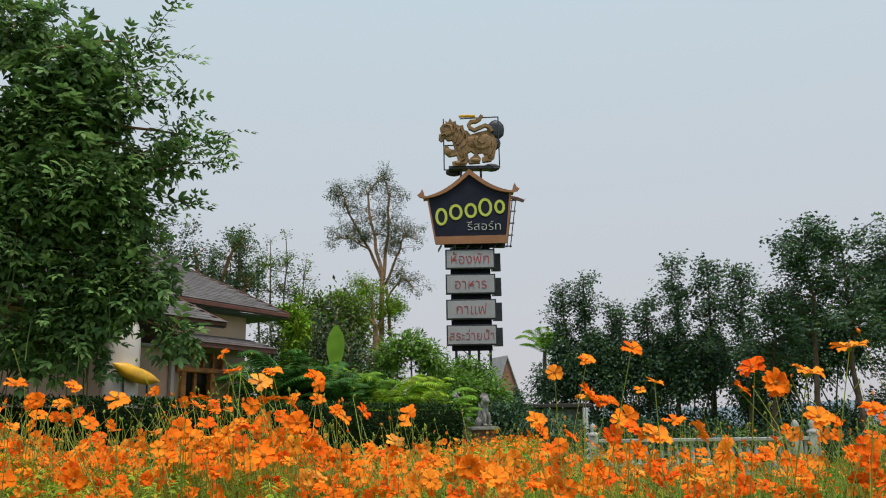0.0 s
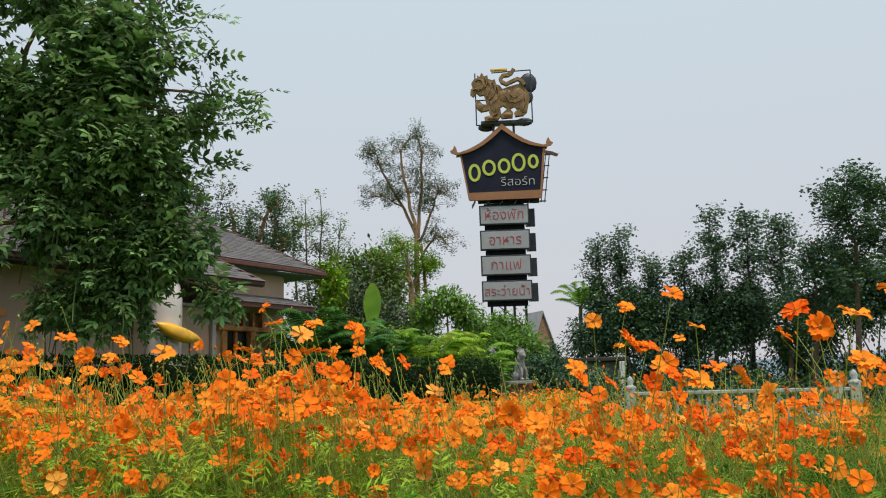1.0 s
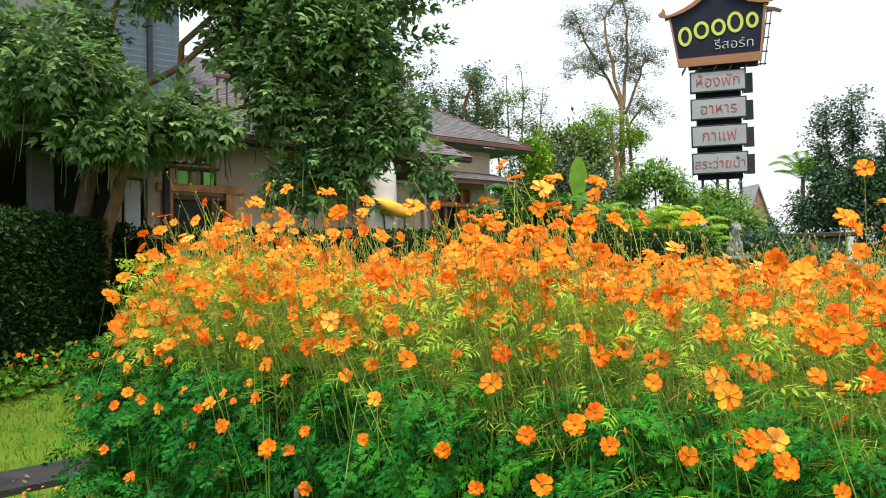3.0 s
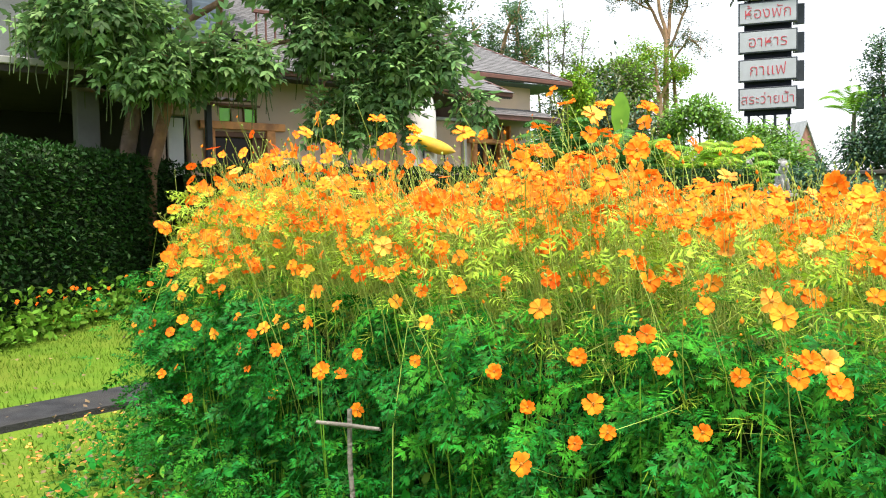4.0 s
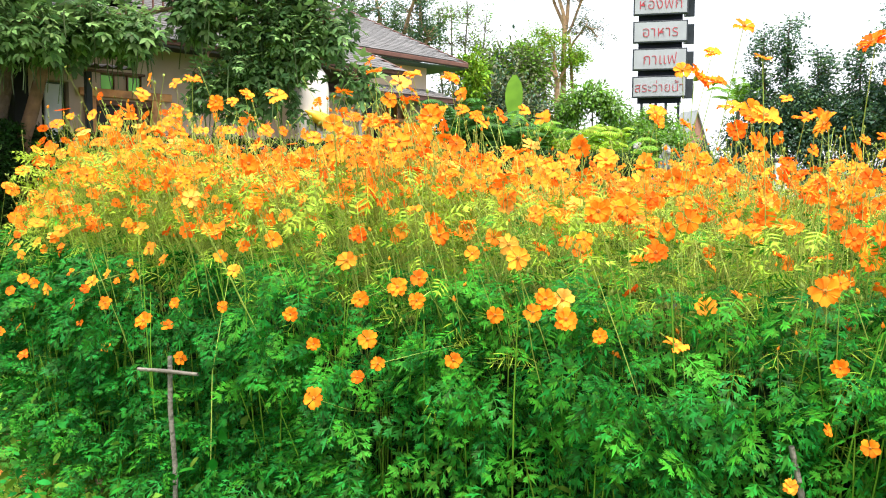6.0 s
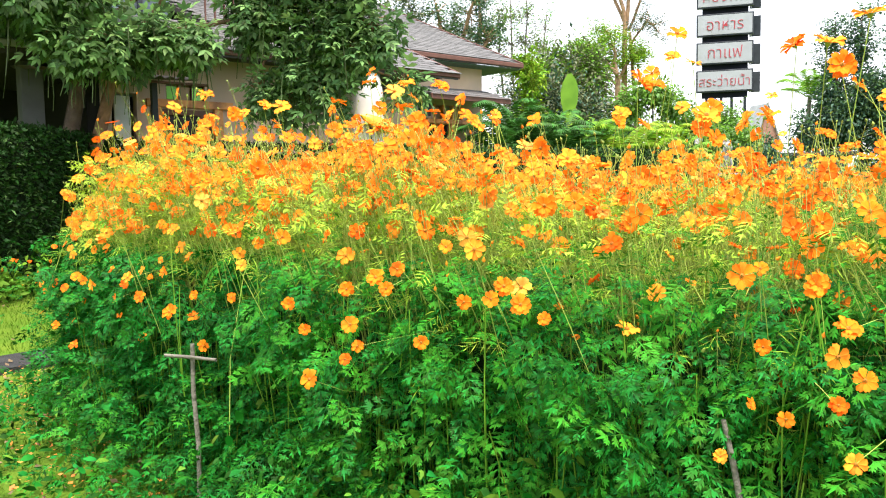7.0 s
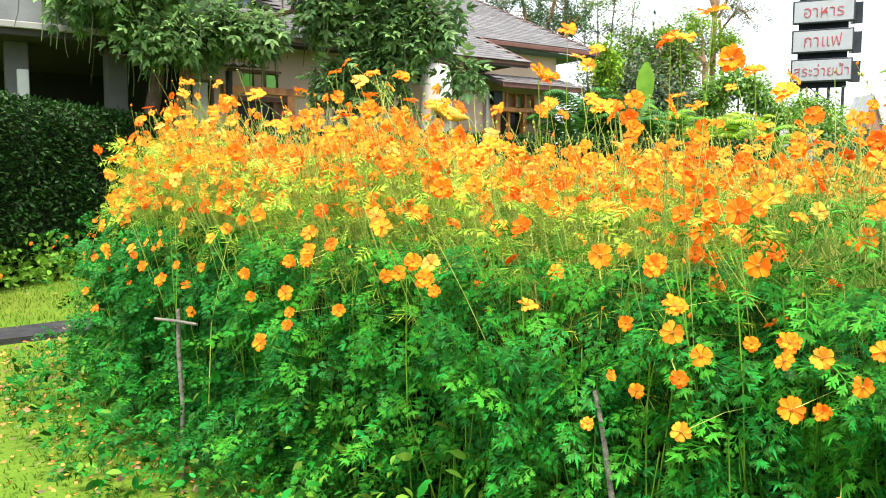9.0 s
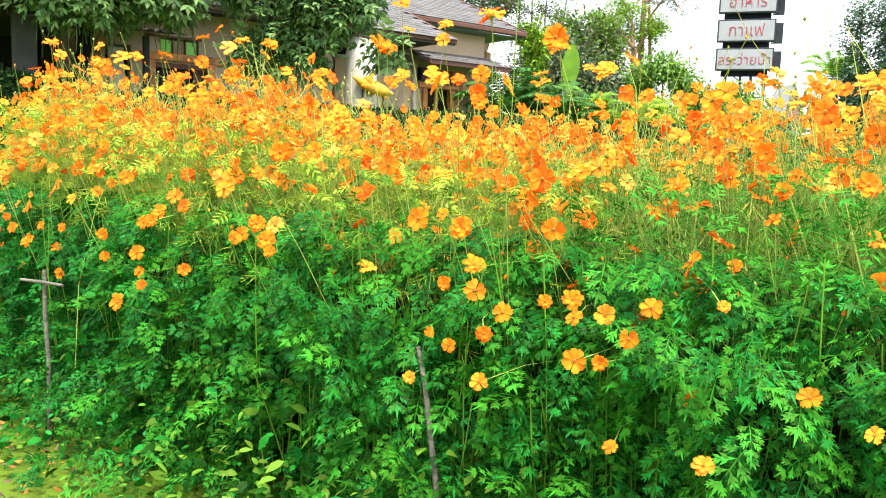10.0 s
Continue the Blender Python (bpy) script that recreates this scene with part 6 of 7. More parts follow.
MARKED_B = [(0.639, 1.332, 0.782), (0.681, 1.406, 0.681), (0.641, 1.415, 0.632), (0.592, 1.377, 0.842), (0.481, 1.446, 0.856), (0.042, 1.562, 0.773), (-0.417, 1.680, 0.782), (-0.281, 1.677, 0.833), (0.772, 1.427, 0.852), (0.731, 1.490, 0.948),
            (0.767, 1.399, 0.713), (0.885, 1.351, 0.615), (0.939, 1.303, 0.676), (0.972, 1.350, 0.727), (0.770, 1.559, 0.946), (0.517, 1.495, 0.865), (-0.212, 1.900, 1.052), (-0.571, 2.210, 1.164), (0.837, 1.352, 0.613), (0.155, 1.593, 0.992), (-0.210, 1.656, 1.019)]
# tall blooms rising over the rest
MARKED_C = [(-0.580, 2.263, 1.399), (-0.212, 2.386, 1.243), (-0.078, 1.855, 1.207), (0.344, 1.970, 1.341), (0.362, 1.610, 1.331), (0.289, 2.110, 1.323), (0.393, 1.579, 1.266), (0.315, 1.645, 1.233), (-1.029, 2.383, 1.325), (-0.625, 2.082, 1.202),
            (0.285, 1.666, 1.245), (0.416, 1.876, 1.185), (0.058, 1.745, 1.115), (-0.321, 1.883, 1.161), (0.63, 2.62, 1.30), (0.46, 2.66, 1.28), (0.58, 1.59, 1.29), (0.69, 1.76, 1.27), (0.62, 1.46, 1.27), (0.68, 1.43, 1.31)]
MARKED_D = [(-0.54, 1.93, 1.27), (-0.43, 1.96, 1.25), (-0.93, 1.88, 1.30), (-1.02, 2.17, 1.28), (-0.74, 1.97, 1.27), (-0.55, 2.03, 1.21), (-0.46, 2.06, 1.20), (-0.49, 2.05, 1.19), (-0.35, 2.08, 1.21), (0.80, 1.82, 1.20), (0.22, 1.89, 1.18),
            (0.58, 2.12, 1.20), (0.49, 1.52, 1.14), (0.42, 1.70, 1.17), (0.28, 1.88, 1.17), (-0.38, 1.87, 1.14), (0.11, 1.80, 1.09), (0.19, 1.79, 1.07), (-0.43, 2.16, 1.27), (0.81, 2.26, 1.28), (0.75, 1.51, 1.21)]
for rows in (MARKED_A, MARKED_B):
    m = np.array(rows)
    add_heads(m[:, 0], m[:, 1], m[:, 2], rb, 0.30, 1.0, 0.0235, 0.22, rb.choice(4, len(m), p=[0.80, 0.08, 0.12, 0]))
for rows in (MARKED_C, MARKED_D):
    m = np.array(rows)
    add_heads(m[:, 0], m[:, 1], m[:, 2], rb, 0.8, 0.5, 0.0275, 0.5, rb.choice(4, len(m), p=[0.42, 0.16, 0.36, 0.06]))
x, y = rb.uniform(-1.5, -0.25, 58), rb.uniform(1.9, 2.7, 58)
add_heads(x, y, rb.uniform(1.02, 1.30, 58), rb, 0.7, 0.6, 0.027, 0.7)
# a golden clump in the middle, and tall plants at the open end of the bed
y = rb.uniform(1.95, 2.9, 42)
x = y * rb.uniform(-0.34, -0.14, 42)
add_heads(x, y, rb.uniform(1.04, 1.34, 42), rb, 0.8, 0.5, 0.026, colour=rb.choice(4, 42, p=[0.38, 0.07, 0.47, 0.08]))
x, y = rb.uniform(0.25, 0.9, 24), rb.uniform(1.65, 2.4, 24)
add_heads(x, y, rb.uniform(1.00, 1.22, 24), rb, 0.6, 0.7, 0.028, 0.7)
x, y = rb.uniform(0.9, 1.75, 30), rb.uniform(1.5, 2.4, 30)
add_heads(x, y, rb.uniform(0.92, 1.24, 30), rb, 0.5, 0.75, 0.028, 0.6)
GOLD = np.array([(-0.066, 1.529, 0.92), (-0.863, 1.744, 1.003), (-0.047, 1.518, 0.895), (0.032, 1.623, 0.803)])
add_heads(GOLD[:, 0], GOLD[:, 1], GOLD[:, 2], rb, 0.3, 1.0, 0.024, 0.2, np.array([3, 3, 2, 3]))
n_marked = sum(len(h) for h in heads)

# upper storey of heads, thinning out with distance
for dens, y0, y1, size in ((150, 1.0, 3.4, 0.0262), (120, 3.4, 5.5, 0.021), (85, 5.5, 9.0, 0.0195), (62, 9.0, 21.0, 0.019)):
    x, y = sample(dens, -3, 11, y0, y1, rb)
    d = edge_distance(x, y, FRONT)
    z = top_height(x, y) + rb.normal(scale=0.05 + 0.03 * np.exp(-d / 1.6))
    aside = taller(x, y) * np.exp(-d / 1.6)
    tall = rb.random(len(x)) < 0.05 + 0.25 * np.maximum(aside, 0)
    z = np.minimum(z, 1.11) - 0.05 * np.exp(-d / 1.6) + 0.09 * aside + np.where(tall, rb.uniform(0.03, 0.18, len(x)), 0)
    if y0 < 3:
        k = rb.random(len(x)) > 0.2 * np.clip((x / y - 0.10) / 0.15, 0, 1)
        x, y, z = x[k], y[k], z[k] + rb.normal(scale=0.035, size=k.sum())
    else:
        z = z - 0.035
    add_heads(x, y, z, rb, 0.75, 0.65, size, loose=0.75, colour=None if y0 < 3 else rb.choice(4, len(x), p=[0.42, 0.14, 0.42, 0.02]))
# smaller blooms crowding the sloping front of the bed
x, y = sample(430, -3, 4.5, 1.0, 3.4, rb)
d = edge_distance(x, y, FRONT)
k = (d < 0.75) & (rb.random(len(x)) < np.clip(0.75 - 0.3 * (x + 0.4), 0.4, 1.0)) & ((d > 0.16) | (x < -0.9))
x, y, d = x[k], y[k], d[k]
add_heads(x, y, top_height(x, y) - np.abs(rb.normal(scale=0.07, size=len(x))) + 0.05, rb, 0.75, 0.75, 0.0235, 0.6)
# blooms scattered down the front face
n = 130
s = rb.random(n) * (len(FRONT) - 1.001)
i = s.astype(int)
fr = np.array(FRONT)
px = fr[i] + (fr[i + 1] - fr[i]) * (s - i)[:, None]
keep = (px[:, 0] < -1.1) | (rb.random(n) < np.where(px[:, 0] > 0.5, 0.35, 0.08))
px = px[keep]
add_heads(px[:, 0] + rb.normal(scale=0.03, size=len(px)), px[:, 1] - 0.13 + rb.normal(scale=0.04, size=len(px)), rb.uniform(0.42, 0.82, len(px)), rb, 0.35, 1.0, 0.019)

H, Dn, Sz, Co = np.concatenate(heads), np.concatenate(dirs), np.concatenate(sizes), np.concatenate(cols)
Rt = rot_from(Dn, rb.uniform(0, 6.28, len(H)), rb)
near_order = np.argsort(np.hypot(H[:, 0] - 0.2, H[:, 1] - 1.3))
single = np.zeros(len(H), bool)
single[:min(n_marked, 300)] = True
single[near_order[:max(0, 300 - n_marked)]] = True
for i in np.nonzero(single)[0]:
    m = Matrix.Translation(H[i]) @ Matrix(Rt[i].tolist()).to_4x4() @ Matrix.Diagonal((Sz[i], Sz[i], Sz[i], 1))
    part("flower", FL_MESH[int(rb.integers(0, len(FL)))][Co[i]], bed, "", m)
rest = np.nonzero(~single)[0]
dist = np.hypot(H[rest, 0], H[rest, 1])
SLOTS = PETALS + [M_core, M_calyx]
for name, sel, tmpls in (("blossom_carpet", rest[dist < 2.3], FL), ("blossom_carpet_behind", rest[(dist >= 2.3) & (dist < 3.3)], FL_MID), ("blossom_carpet_beyond", rest[dist >= 3.3], [FL_FAR])):
    V, F, I, o = [], [], [], 0
    kind = rb.integers(0, len(tmpls), len(sel))
    for k, t in enumerate(tmpls):
        q = sel[kind == k]
        v, f = scatter(t[0], t[1], Rt[q], H[q], Sz[q] * (1.0 if len(tmpls) > 1 else 1.1))
        mi = np.where(t[2][None, :] == 0, Co[q][:, None], t[2][None, :] + 3).ravel()
        V.append(v)
        F.append(f + o)
        I.append(mi)
        o += len(v)
    tagged(part(name, bare(name, np.concatenate(V), np.concatenate(F), SLOTS, np.concatenate(I), True), bed), "orange, gold and deep orange cosmos flowers", kind="stuff")

# a stem to every head, and side stems with buds
root = H.copy()
hd = edge_distance(H[:, 0], H[:, 1], FRONT)
lean = np.where(H[:, 2] > 1.0, 0.20, 0.09)
root[:, 0] += lean * rb.normal(size=len(H))
root[:, 1] += np.abs(lean * rb.normal(size=len(H))) * 0.7 + 0.02 + 0.30 * (hd < 0.4)
root[:, 0] += 0.12 * (hd < 0.4)
root[:, 2] = np.where(H[:, 2] > 0.86, np.where(hd < 0.6, 0.05, H[:, 2] - rb.uniform(0.5, 0.8, len(H))), H[:, 2] - rb.uniform(0.02, 0.12, len(H)))
tail = H - Rt[:, :, 2] * (Sz * 0.2)[:, None]
v, f = tube_field(root, tail, np.stack([rb.normal(scale=0.05, size=len(H)), rb.normal(scale=0.05, size=len(H)), rb.uniform(-0.06, 0.10, len(H))], 1), np.full(len(H), 0.0017), np.full(len(H), 0.0010), 4, 3)
tagged(part("stem_tangle", bare("stem_tangle", v, f, M_stem), bed), "thin pale green flower stems", kind="stuff")
x, y = sample(520, -3, 4, 1.0, 4.0, rb)
n = len(x)
e = np.stack([x, y, top_height(x, y) - 0.03 + 0.10 * taller(x, y) * np.exp(-edge_distance(x, y, FRONT) / 1.6) + rb.normal(scale=0.10, size=n)], 1)
rim = edge_distance(x, y, FRONT) < 0.35
st = e + np.stack([rb.normal(scale=0.17, size=n) + 0.1 * rim, rb.normal(scale=0.12, size=n) + 0.24 * rim, -rb.uniform(0.2, 0.6, n) - 0.3 * rim], 1)
v, f = tube_field(st, e, rb.normal(scale=0.05, size=(n, 3)), np.full(n, 0.0017), np.full(n, 0.0009), 3, 3)
tagged(part("side_stem_tangle", bare("side_stem_tangle", v, f, M_stem), bed), "thin side stems", kind="stuff")
bud_v, bud_f = lathe([(0.2, 0.0), (0.52, 0.5), (0.05, 1.4)], 4)
up = np.tile(np.array([[0, 0, 1.0]]), (n, 1)) + rb.normal(scale=0.35, size=(n, 3))
v, f = scatter(np.array([tuple(p) for p in bud_v]), np.array(bud_f), rot_from(up, rb.random(n) * 6, rb), e, 0.0085 * rb.uniform(0.6, 1.3, n))
idx = np.repeat((rb.random(n) < 0.25).astype(int), len(bud_f))
tagged(part("bud_scatter", bare("bud_scatter", v, f, [M_calyx, M_pet_y], idx), bed), "closed green and golden buds", kind="stuff")

# foliage: lacy leaves, fullest on the front face
def leaves(name, P, F, size, mats, idx, leaf):
    v, f = scatter(*leaf, along(F, rb.normal(scale=0.5, size=len(P))), P, size)
    return tagged(part(name, bare(name, v, f, mats, np.repeat(idx, len(leaf[1]))), bed), "finely cut dark green cosmos leaves", kind="stuff")


n = 5600
s = rb.random(n) * (len(FRONT) - 1.001)
i = s.astype(int)
px = fr[i] + (fr[i + 1] - fr[i]) * (s - i)[:, None]
dv = fr[i + 1] - fr[i]
nrm = np.stack([dv[:, 1], -dv[:, 0]], 1) / np.linalg.norm(dv, axis=1, keepdims=True)
zz = 0.03 + 0.79 * rb.random(n) ** 0.8
depth = rb.random(n) ** 1.5 * 0.20 - 0.05 + 0.10 * (zz > 0.70) + (0.07 + 0.25 * np.clip((-0.7 - px[:, 0]) / 0.6, 0, 1)) * np.clip(0.6 - zz, 0, 1)
bulge = 0.05 * np.sin(px[:, 0] * 7.0 + zz * 5) + 0.04 * np.sin(px[:, 0] * 15 + 2 + zz * 9)
P = np.stack([px[:, 0] - nrm[:, 0] * (depth + bulge), px[:, 1] - nrm[:, 1] * (depth + bulge), zz], 1)
hang = rb.normal(scale=0.75, size=n)[:, None]
F = np.stack([nrm[:, 0] * 0.75, nrm[:, 1] * 0.75, rb.uniform(-0.8, 0.15, n)], 1) + np.concatenate([dv / np.linalg.norm(dv, axis=1, keepdims=True) * hang, np.zeros((n, 1))], 1) + rb.normal(scale=0.2, size=(n, 3))
sz = 0.094 * rb.uniform(0.65, 1.35, n)
# fewer mid-green leaves below x -0.9: shade at the path end as leaf colour
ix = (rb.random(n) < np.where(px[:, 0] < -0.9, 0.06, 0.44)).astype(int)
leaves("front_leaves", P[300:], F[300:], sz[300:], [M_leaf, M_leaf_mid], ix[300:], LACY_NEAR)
leaf_me = [bare("leaf", LACY_NEAR[0], LACY_NEAR[1], m) for m in (M_leaf, M_leaf_mid)]
Rl = along(F[:300], rb.normal(scale=0.5, size=300))
for k in range(300):
    m = Matrix.Translation(P[k]) @ Matrix(Rl[k].tolist()).to_4x4() @ Matrix.Diagonal((sz[k], sz[k], sz[k], 1))
    part("leaf", leaf_me[ix[k]], bed, "", m)
# near-black sheet behind the front leaves: shade between them put into its colour
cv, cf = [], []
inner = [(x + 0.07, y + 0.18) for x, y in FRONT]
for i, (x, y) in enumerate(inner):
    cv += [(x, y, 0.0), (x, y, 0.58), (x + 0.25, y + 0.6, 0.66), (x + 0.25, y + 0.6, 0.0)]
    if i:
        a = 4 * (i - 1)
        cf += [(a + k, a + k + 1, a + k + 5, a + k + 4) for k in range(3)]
part("thicket", bare("thicket", cv, cf, M_bed_core, smooth=True), bed, "near-black sheet standing for shade inside the bed")
# low weeds spilling out along the foot of the bed
n = 5000
s = rb.random(n) * (len(FRONT) - 1.001)
i = s.astype(int)
px = fr[i] + (fr[i + 1] - fr[i]) * (s - i)[:, None]
dv = fr[i + 1] - fr[i]
nrm = np.stack([dv[:, 1], -dv[:, 0]], 1) / np.linalg.norm(dv, axis=1, keepdims=True)
o = rb.random(n) ** 1.5 * np.where(px[:, 0] < -0.9, 0.62, 0.46) - np.where(px[:, 0] < -0.9, 0.14, 0.04)
zz = rb.random(n) * np.clip(0.40 - 0.8 * np.abs(o), 0.05, 1) + 0.02
P = np.stack([px[:, 0] + nrm[:, 0] * o, px[:, 1] + nrm[:, 1] * o, zz], 1)
F = np.stack([nrm[:, 0], nrm[:, 1], np.full(n, 0.1)], 1) + rb.normal(scale=0.7, size=(n, 3))
# path end again kept darker by leaf choice, standing for its shade
leaves("foot_leaves", P[:1100], F[:1100], 0.09 * rb.uniform(0.6, 1.3, 1100), [M_leaf, M_leaf_mid], (rb.random(1100) < np.where(P[:1100, 0] > -0.8, 0.6, 0.2)).astype(int), LACY_MID)
v, f = scatter(*LEAF_ROUND, along(F[1100:], rb.normal(scale=0.6, size=n - 1100)), P[1100:], 0.036 * rb.uniform(0.5, 1.4, n - 1100))
tagged(part("weed_fringe", bare("weed_fringe", v, f, [M_leaf, M_bright_leaf], np.repeat((rb.random(n - 1100) < np.where(P[1100:, 0] > -0.7, 0.5, 0.15)).astype(int), 3)), bed), "broad-leaved weeds at the foot of the bed", kind="stuff")
n = 1000
s = rb.random(n) * 2.7
i = s.astype(int)
px = fr[i] + (fr[i + 1] - fr[i]) * (s - i)[:, None]
dv = fr[i + 1] - fr[i]
nrm = np.stack([dv[:, 1], -dv[:, 0]], 1) / np.linalg.norm(dv, axis=1, keepdims=True)
o = rb.random(n) ** 1.3 * 0.25 - 0.06
P = np.stack([px[:, 0] + nrm[:, 0] * o, px[:, 1] + nrm[:, 1] * o, 0.02 + rb.random(n) * np.clip(0.42 - 0.8 * o, 0.05, 1)], 1)
F = np.stack([nrm[:, 0], nrm[:, 1], np.full(n, -0.1)], 1) + rb.normal(scale=0.7, size=(n, 3))
leaves("path_side_leaves", P, F, 0.085 * rb.uniform(0.6, 1.3, n), [M_leaf, M_leaf_mid], (rb.random(n) < 0.25).astype(int), LACY_MID)
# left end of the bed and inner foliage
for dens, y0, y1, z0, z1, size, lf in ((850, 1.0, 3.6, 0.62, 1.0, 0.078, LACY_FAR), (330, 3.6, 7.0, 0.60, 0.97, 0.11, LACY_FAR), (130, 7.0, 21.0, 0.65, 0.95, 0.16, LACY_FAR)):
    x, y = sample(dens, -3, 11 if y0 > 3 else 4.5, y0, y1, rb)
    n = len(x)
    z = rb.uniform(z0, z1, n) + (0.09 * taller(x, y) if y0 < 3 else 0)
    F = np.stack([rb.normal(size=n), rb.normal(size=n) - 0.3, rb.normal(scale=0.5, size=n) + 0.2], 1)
    # yellow-green tops; lower leaves and near ones past x 0.75 darkened for shade
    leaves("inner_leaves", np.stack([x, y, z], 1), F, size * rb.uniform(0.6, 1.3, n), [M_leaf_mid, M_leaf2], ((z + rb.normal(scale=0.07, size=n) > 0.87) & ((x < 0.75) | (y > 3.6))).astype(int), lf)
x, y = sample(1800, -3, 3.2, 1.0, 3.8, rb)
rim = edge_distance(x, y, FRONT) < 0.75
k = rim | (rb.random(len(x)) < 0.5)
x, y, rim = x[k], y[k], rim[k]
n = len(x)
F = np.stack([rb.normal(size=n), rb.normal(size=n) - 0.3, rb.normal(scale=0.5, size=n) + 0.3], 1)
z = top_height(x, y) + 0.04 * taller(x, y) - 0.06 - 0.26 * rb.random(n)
# light leaves on top; depth and the x > 0.75 end shaded through material choice
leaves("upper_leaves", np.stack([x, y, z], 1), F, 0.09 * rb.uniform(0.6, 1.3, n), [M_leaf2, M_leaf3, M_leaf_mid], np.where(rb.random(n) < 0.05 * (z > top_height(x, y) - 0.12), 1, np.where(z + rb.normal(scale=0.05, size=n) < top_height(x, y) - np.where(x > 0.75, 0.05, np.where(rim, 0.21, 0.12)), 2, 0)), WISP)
side = np.array([(-2.62, 3.05), (-2.3, 4.0), (-1.3, 6.2)])
n = 1200
s = rb.random(n) ** 1.6 * 1.999
i = s.astype(int)
px = side[i] + (side[i + 1] - side[i]) * (s - i)[:, None] + rb.normal(scale=0.10, size=(n, 2))
leaves("side_leaves", np.stack([px[:, 0], px[:, 1], rb.uniform(0.03, 0.82, n)], 1), np.stack([-np.ones(n), -0.4 * np.ones(n), np.zeros(n)], 1) + rb.normal(scale=0.6, size=(n, 3)), 0.09 * rb.uniform(0.6, 1.3, n), [M_leaf, M_leaf_mid], (rb.random(n) < 0.25).astype(int), LACY_MID)
far = np.array([(2.95, 1.35), (3.2, 1.8), (3.0, 3.0), (2.1, 4.2), (0.95, 5.6)])
n = 900
s = rb.random(n) * 3.999
i = s.astype(int)
px = far[i] + (far[i + 1] - far[i]) * (s - i)[:, None] + rb.normal(scale=0.10, size=(n, 2))
leaves("side_leaves", np.stack([px[:, 0], px[:, 1], rb.uniform(0.03, 0.85, n)], 1), np.stack([np.ones(n), 0.2 * np.ones(n), np.zeros(n)], 1) + rb.normal(scale=0.6, size=(n, 3)), 0.12 * rb.uniform(0.6, 1.3, n), [M_leaf, M_leaf_mid], (rb.random(n) < 0.25).astype(int), LACY_FAR)
# upright stalks seen through the front leaves
n = 560
s = rb.random(n) ** 1.3 * (len(FRONT) - 1.001)
i = s.astype(int)
px = fr[i] + (fr[i + 1] - fr[i]) * (s - i)[:, None]
st = np.stack([px[:, 0], px[:, 1] + rb.uniform(-0.02, 0.18, n), np.zeros(n)], 1)
e = st + np.stack([rb.normal(scale=0.06, size=n), rb.normal(scale=0.05, size=n), rb.uniform(0.4, 0.85, n)], 1)
v, f = tube_field(st, e, rb.normal(scale=0.03, size=(n, 3)), np.full(n, 0.0027), np.full(n, 0.0014), 4, 4)
tagged(part("stalk_thicket", bare("stalk_thicket", v, f, M_stalk), bed), "pale green upright stalks", kind="stuff")

# crossed stick and leaning stake set in the bed
stick = empty("garden_stake", Matrix.Translation((-1.063, 1.962, 0)))
tagged(stick, "weathered grey wooden cross stake in the flower bed", "stake")
v, f = tube([(0.0, 0, -0.1), (0.008, 0, 0.25), (-0.003, 0, 0.42), (0.0, 0, 0.565)], [0.0068, 0.0078, 0.0076, 0.007], 6)
part("upright", bare("upright", v, f, M_stake, smooth=True), stick)
v, f = tube([(-0.092, -0.012, 0.527), (0.0, -0.012, 0.525), (0.09, -0.012, 0.521)], [0.0052, 0.0064, 0.005], 6)
part("crossbar", bare("crossbar", v, f, M_stake, smooth=True), stick)
prop = empty("leaning_stake", Matrix.Translation((0.475, 1.512, 0)))
tagged(prop, "weathered wooden stake leaning in the foliage", "stake")
v, f = tube([(0.07, -0.03, -0.05), (0.04, 0.0, 0.25), (0.0, 0.02, 0.47), (-0.02, 0.02, 0.56)], [0.007, 0.0075, 0.0065, 0.005], 6)
part("pole", bare("pole", v, f, M_stake, smooth=True), prop)

# ---- lawn blades, weeds by the hedge, fallen petals ----
def blades(name, x, y, h, material, label, cat):
    n = len(x)
    tv = np.array([(0, -0.12, 0), (0, 0.12, 0), (0.25, 0.07, 0.6), (0.55, 0.0, 1.0)])
    a = rb.uniform(0, 6.28, n)
    c, s, z, o = np.cos(a), np.sin(a), np.zeros(n), np.ones(n)
    R = np.stack([np.stack([c, -s, z], 1), np.stack([s, c, z], 1), np.stack([z, z, o], 1)], 1)
    v, f = scatter(tv, np.array([(0, 1, 2, 3)]), R, np.stack([x, y, np.full(n, -0.03)], 1), h)
    return tagged(new(name, bare(name, v, f, material)), label, cat, kind="stuff")


n = 42000
x, y = rb.uniform(-6.6, -1.0, n), rb.uniform(0.8, 9.0, n) 
px = (x + 3.68) * 0.92 - (y - 3.55) * 0.40
k = (np.abs(px) > 0.27) & ~inside(x, y, BED)
blades("grass", x[k], y[k], rb.uniform(0.018, 0.034, k.sum()), M_blade, "short mown lawn grass", "grass")

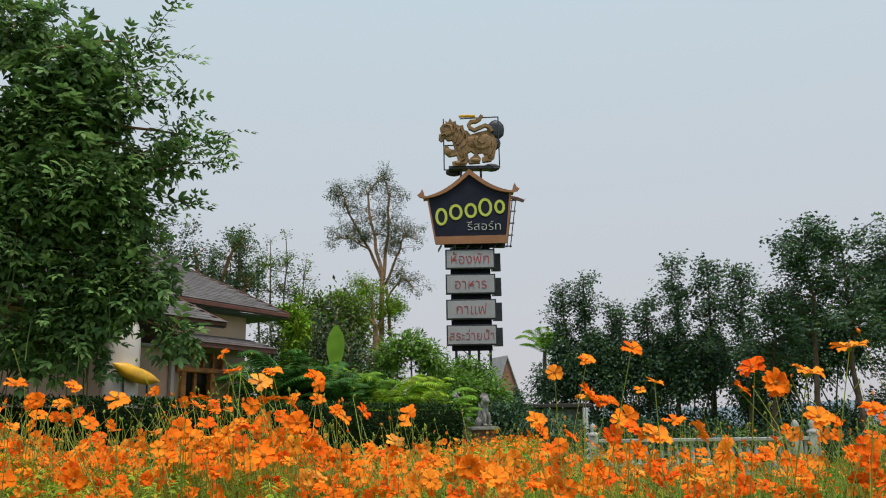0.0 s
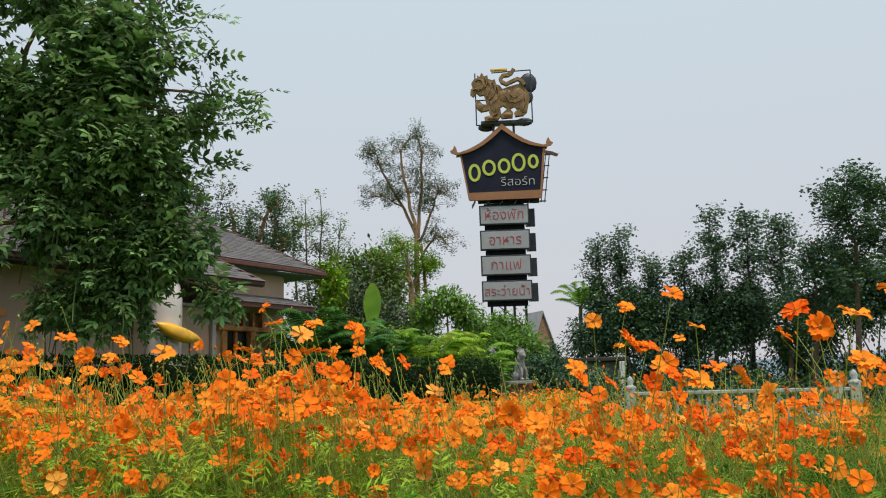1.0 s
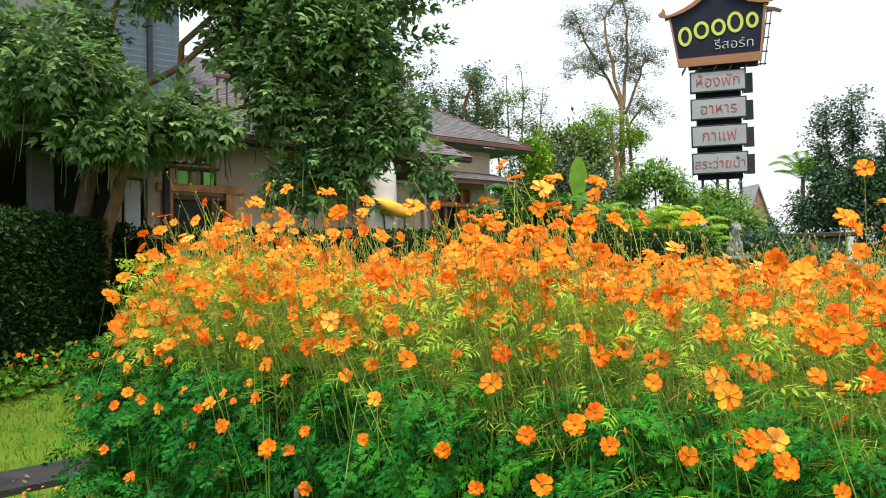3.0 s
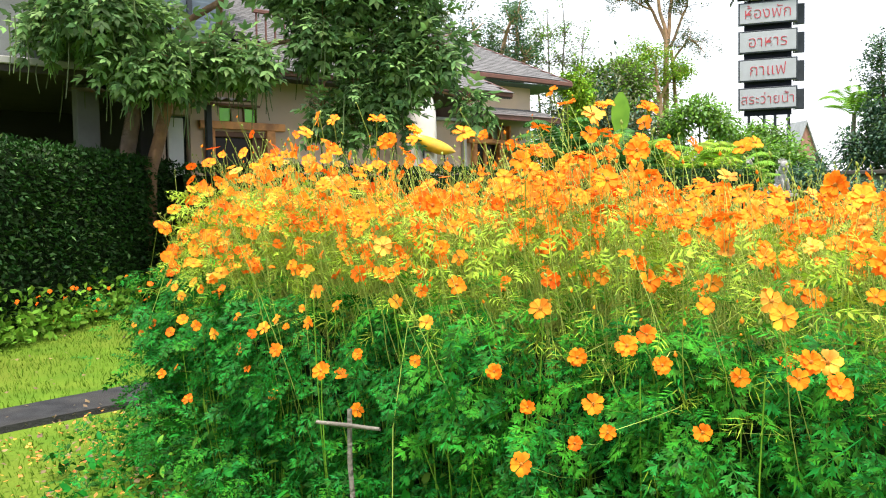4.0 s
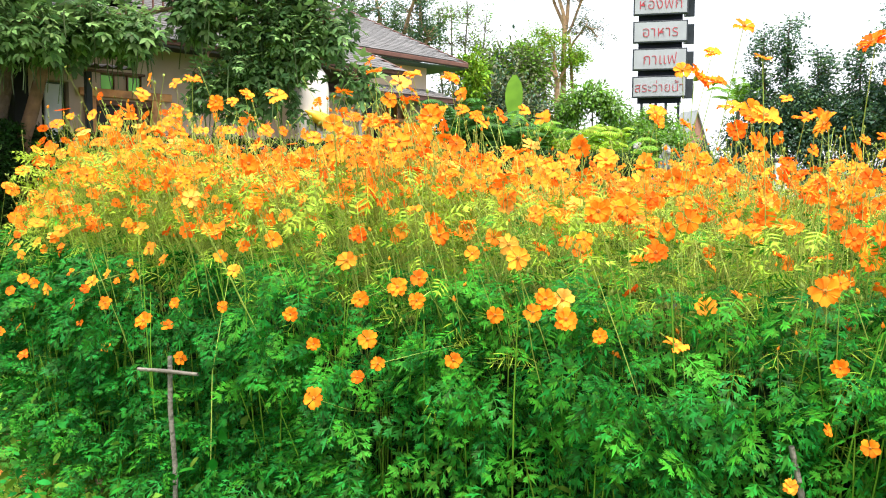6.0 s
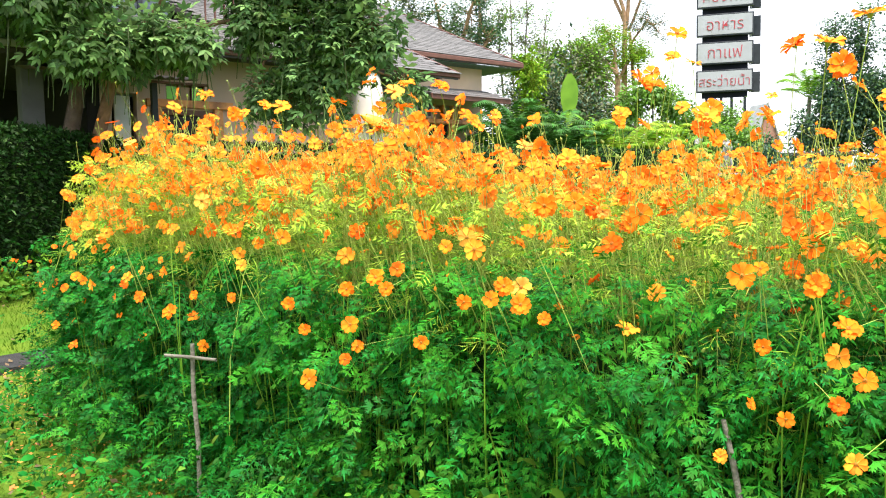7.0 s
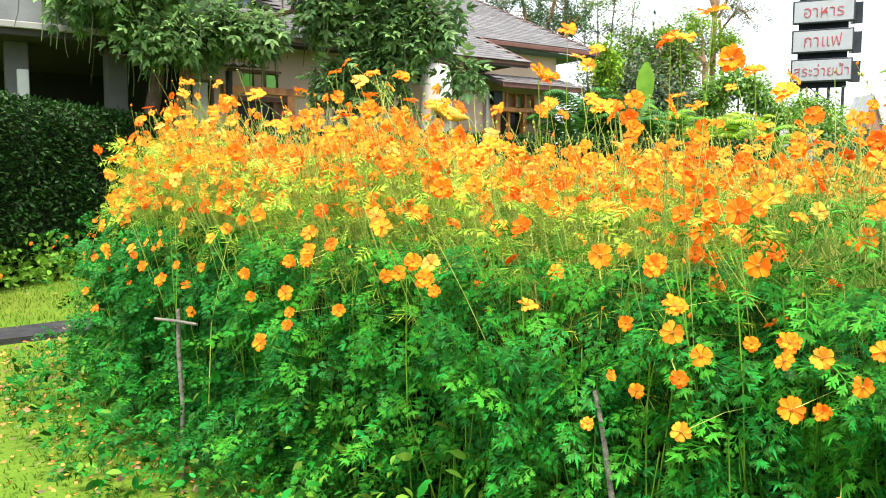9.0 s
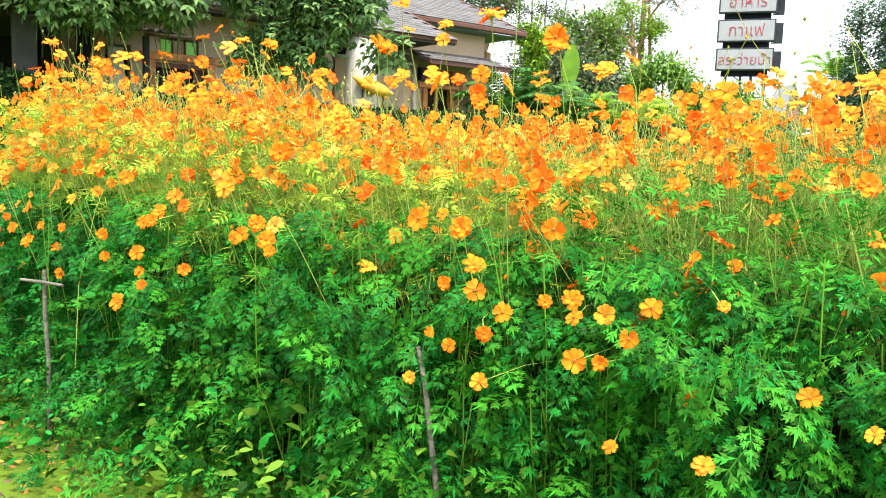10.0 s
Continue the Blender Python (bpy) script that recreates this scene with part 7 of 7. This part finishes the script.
def litter(name, n, x0, x1, y0, y1, size, material, label, near_bed):
    x, y = rb.uniform(x0, x1, n), rb.uniform(y0, y1, n)
    k = ~inside(x, y, BED)
    if near_bed:
        k &= edge_distance(x, y, FRONT[:3]) < rb.uniform(0.1, 1.3, n)
    x, y = x[k], y[k]
    n = len(x)
    nn = np.tile(np.array([[0, 0, 1.0]]), (n, 1)) + rb.normal(scale=0.35, size=(n, 3))
    tv = np.array([(-0.5, 0, 0.05), (0, -0.35, 0), (0.5, 0, 0.08), (0, 0.35, 0)])
    v, f = scatter(tv, np.array([(0, 1, 2, 3)]), rot_from(nn, rb.random(n) * 6.28, rb), np.stack([x, y, rb.uniform(0.01, 0.03, n)], 1), size * rb.uniform(0.6, 1.4, n))
    return tagged(new(name, bare(name, v, f, material)), label, "litter", kind="stuff")


litter("fallen_petals", 2600, -3.4, -0.6, 0.9, 3.6, 0.022, M_petal_fallen, "fallen orange petals on the grass", True)
litter("dry_leaves", 1200, -3.6, -0.6, 0.9, 3.8, 0.03, M_dry, "dry brown leaves on the grass", True)
litter("lawn_leaves", 160, -6.0, -2.6, 2.5, 8.0, 0.03, M_dry, "a few dry leaves on the lawn", False)
n = 2400
t = rb.random(n)
wx, wy = -5.15 - 1.45 * t + rb.normal(scale=0.10, size=n), 2.7 + 5.0 * t + rb.normal(scale=0.10, size=n)
wz = np.abs(rb.normal(scale=0.16, size=n)) + 0.02
weeds = empty("weeds")
tagged(weeds, "leafy weeds with small orange flowers along the hedge foot", "weeds")
v, f = scatter(*LEAF_ROUND, along(rb.normal(size=(n, 3)) + np.array([0.6, -0.2, 0.2]), rb.normal(size=n)), np.stack([wx, wy, wz], 1), 0.07 * rb.uniform(0.6, 1.4, n))
tagged(part("weed_leaves", bare("weed_leaves", v, f, M_bright_leaf), weeds), "bright green weed leaves", kind="stuff")
n = 46
t = rb.random(n)
q = np.stack([-4.95 - 1.45 * t + rb.normal(scale=0.10, size=n), 2.7 + 5.0 * t, rb.uniform(0.1, 0.45, n)], 1)
for k in range(n):
    m = Matrix.Translation(q[k]) @ Matrix(rot_from(facing(1, rb), np.zeros(1), rb)[0].tolist()).to_4x4() @ Matrix.Diagonal((0.022, 0.022, 0.022, 1))
    part("flower", FL_MESH[0][int(rb.integers(0, 2))], weeds, "", m)
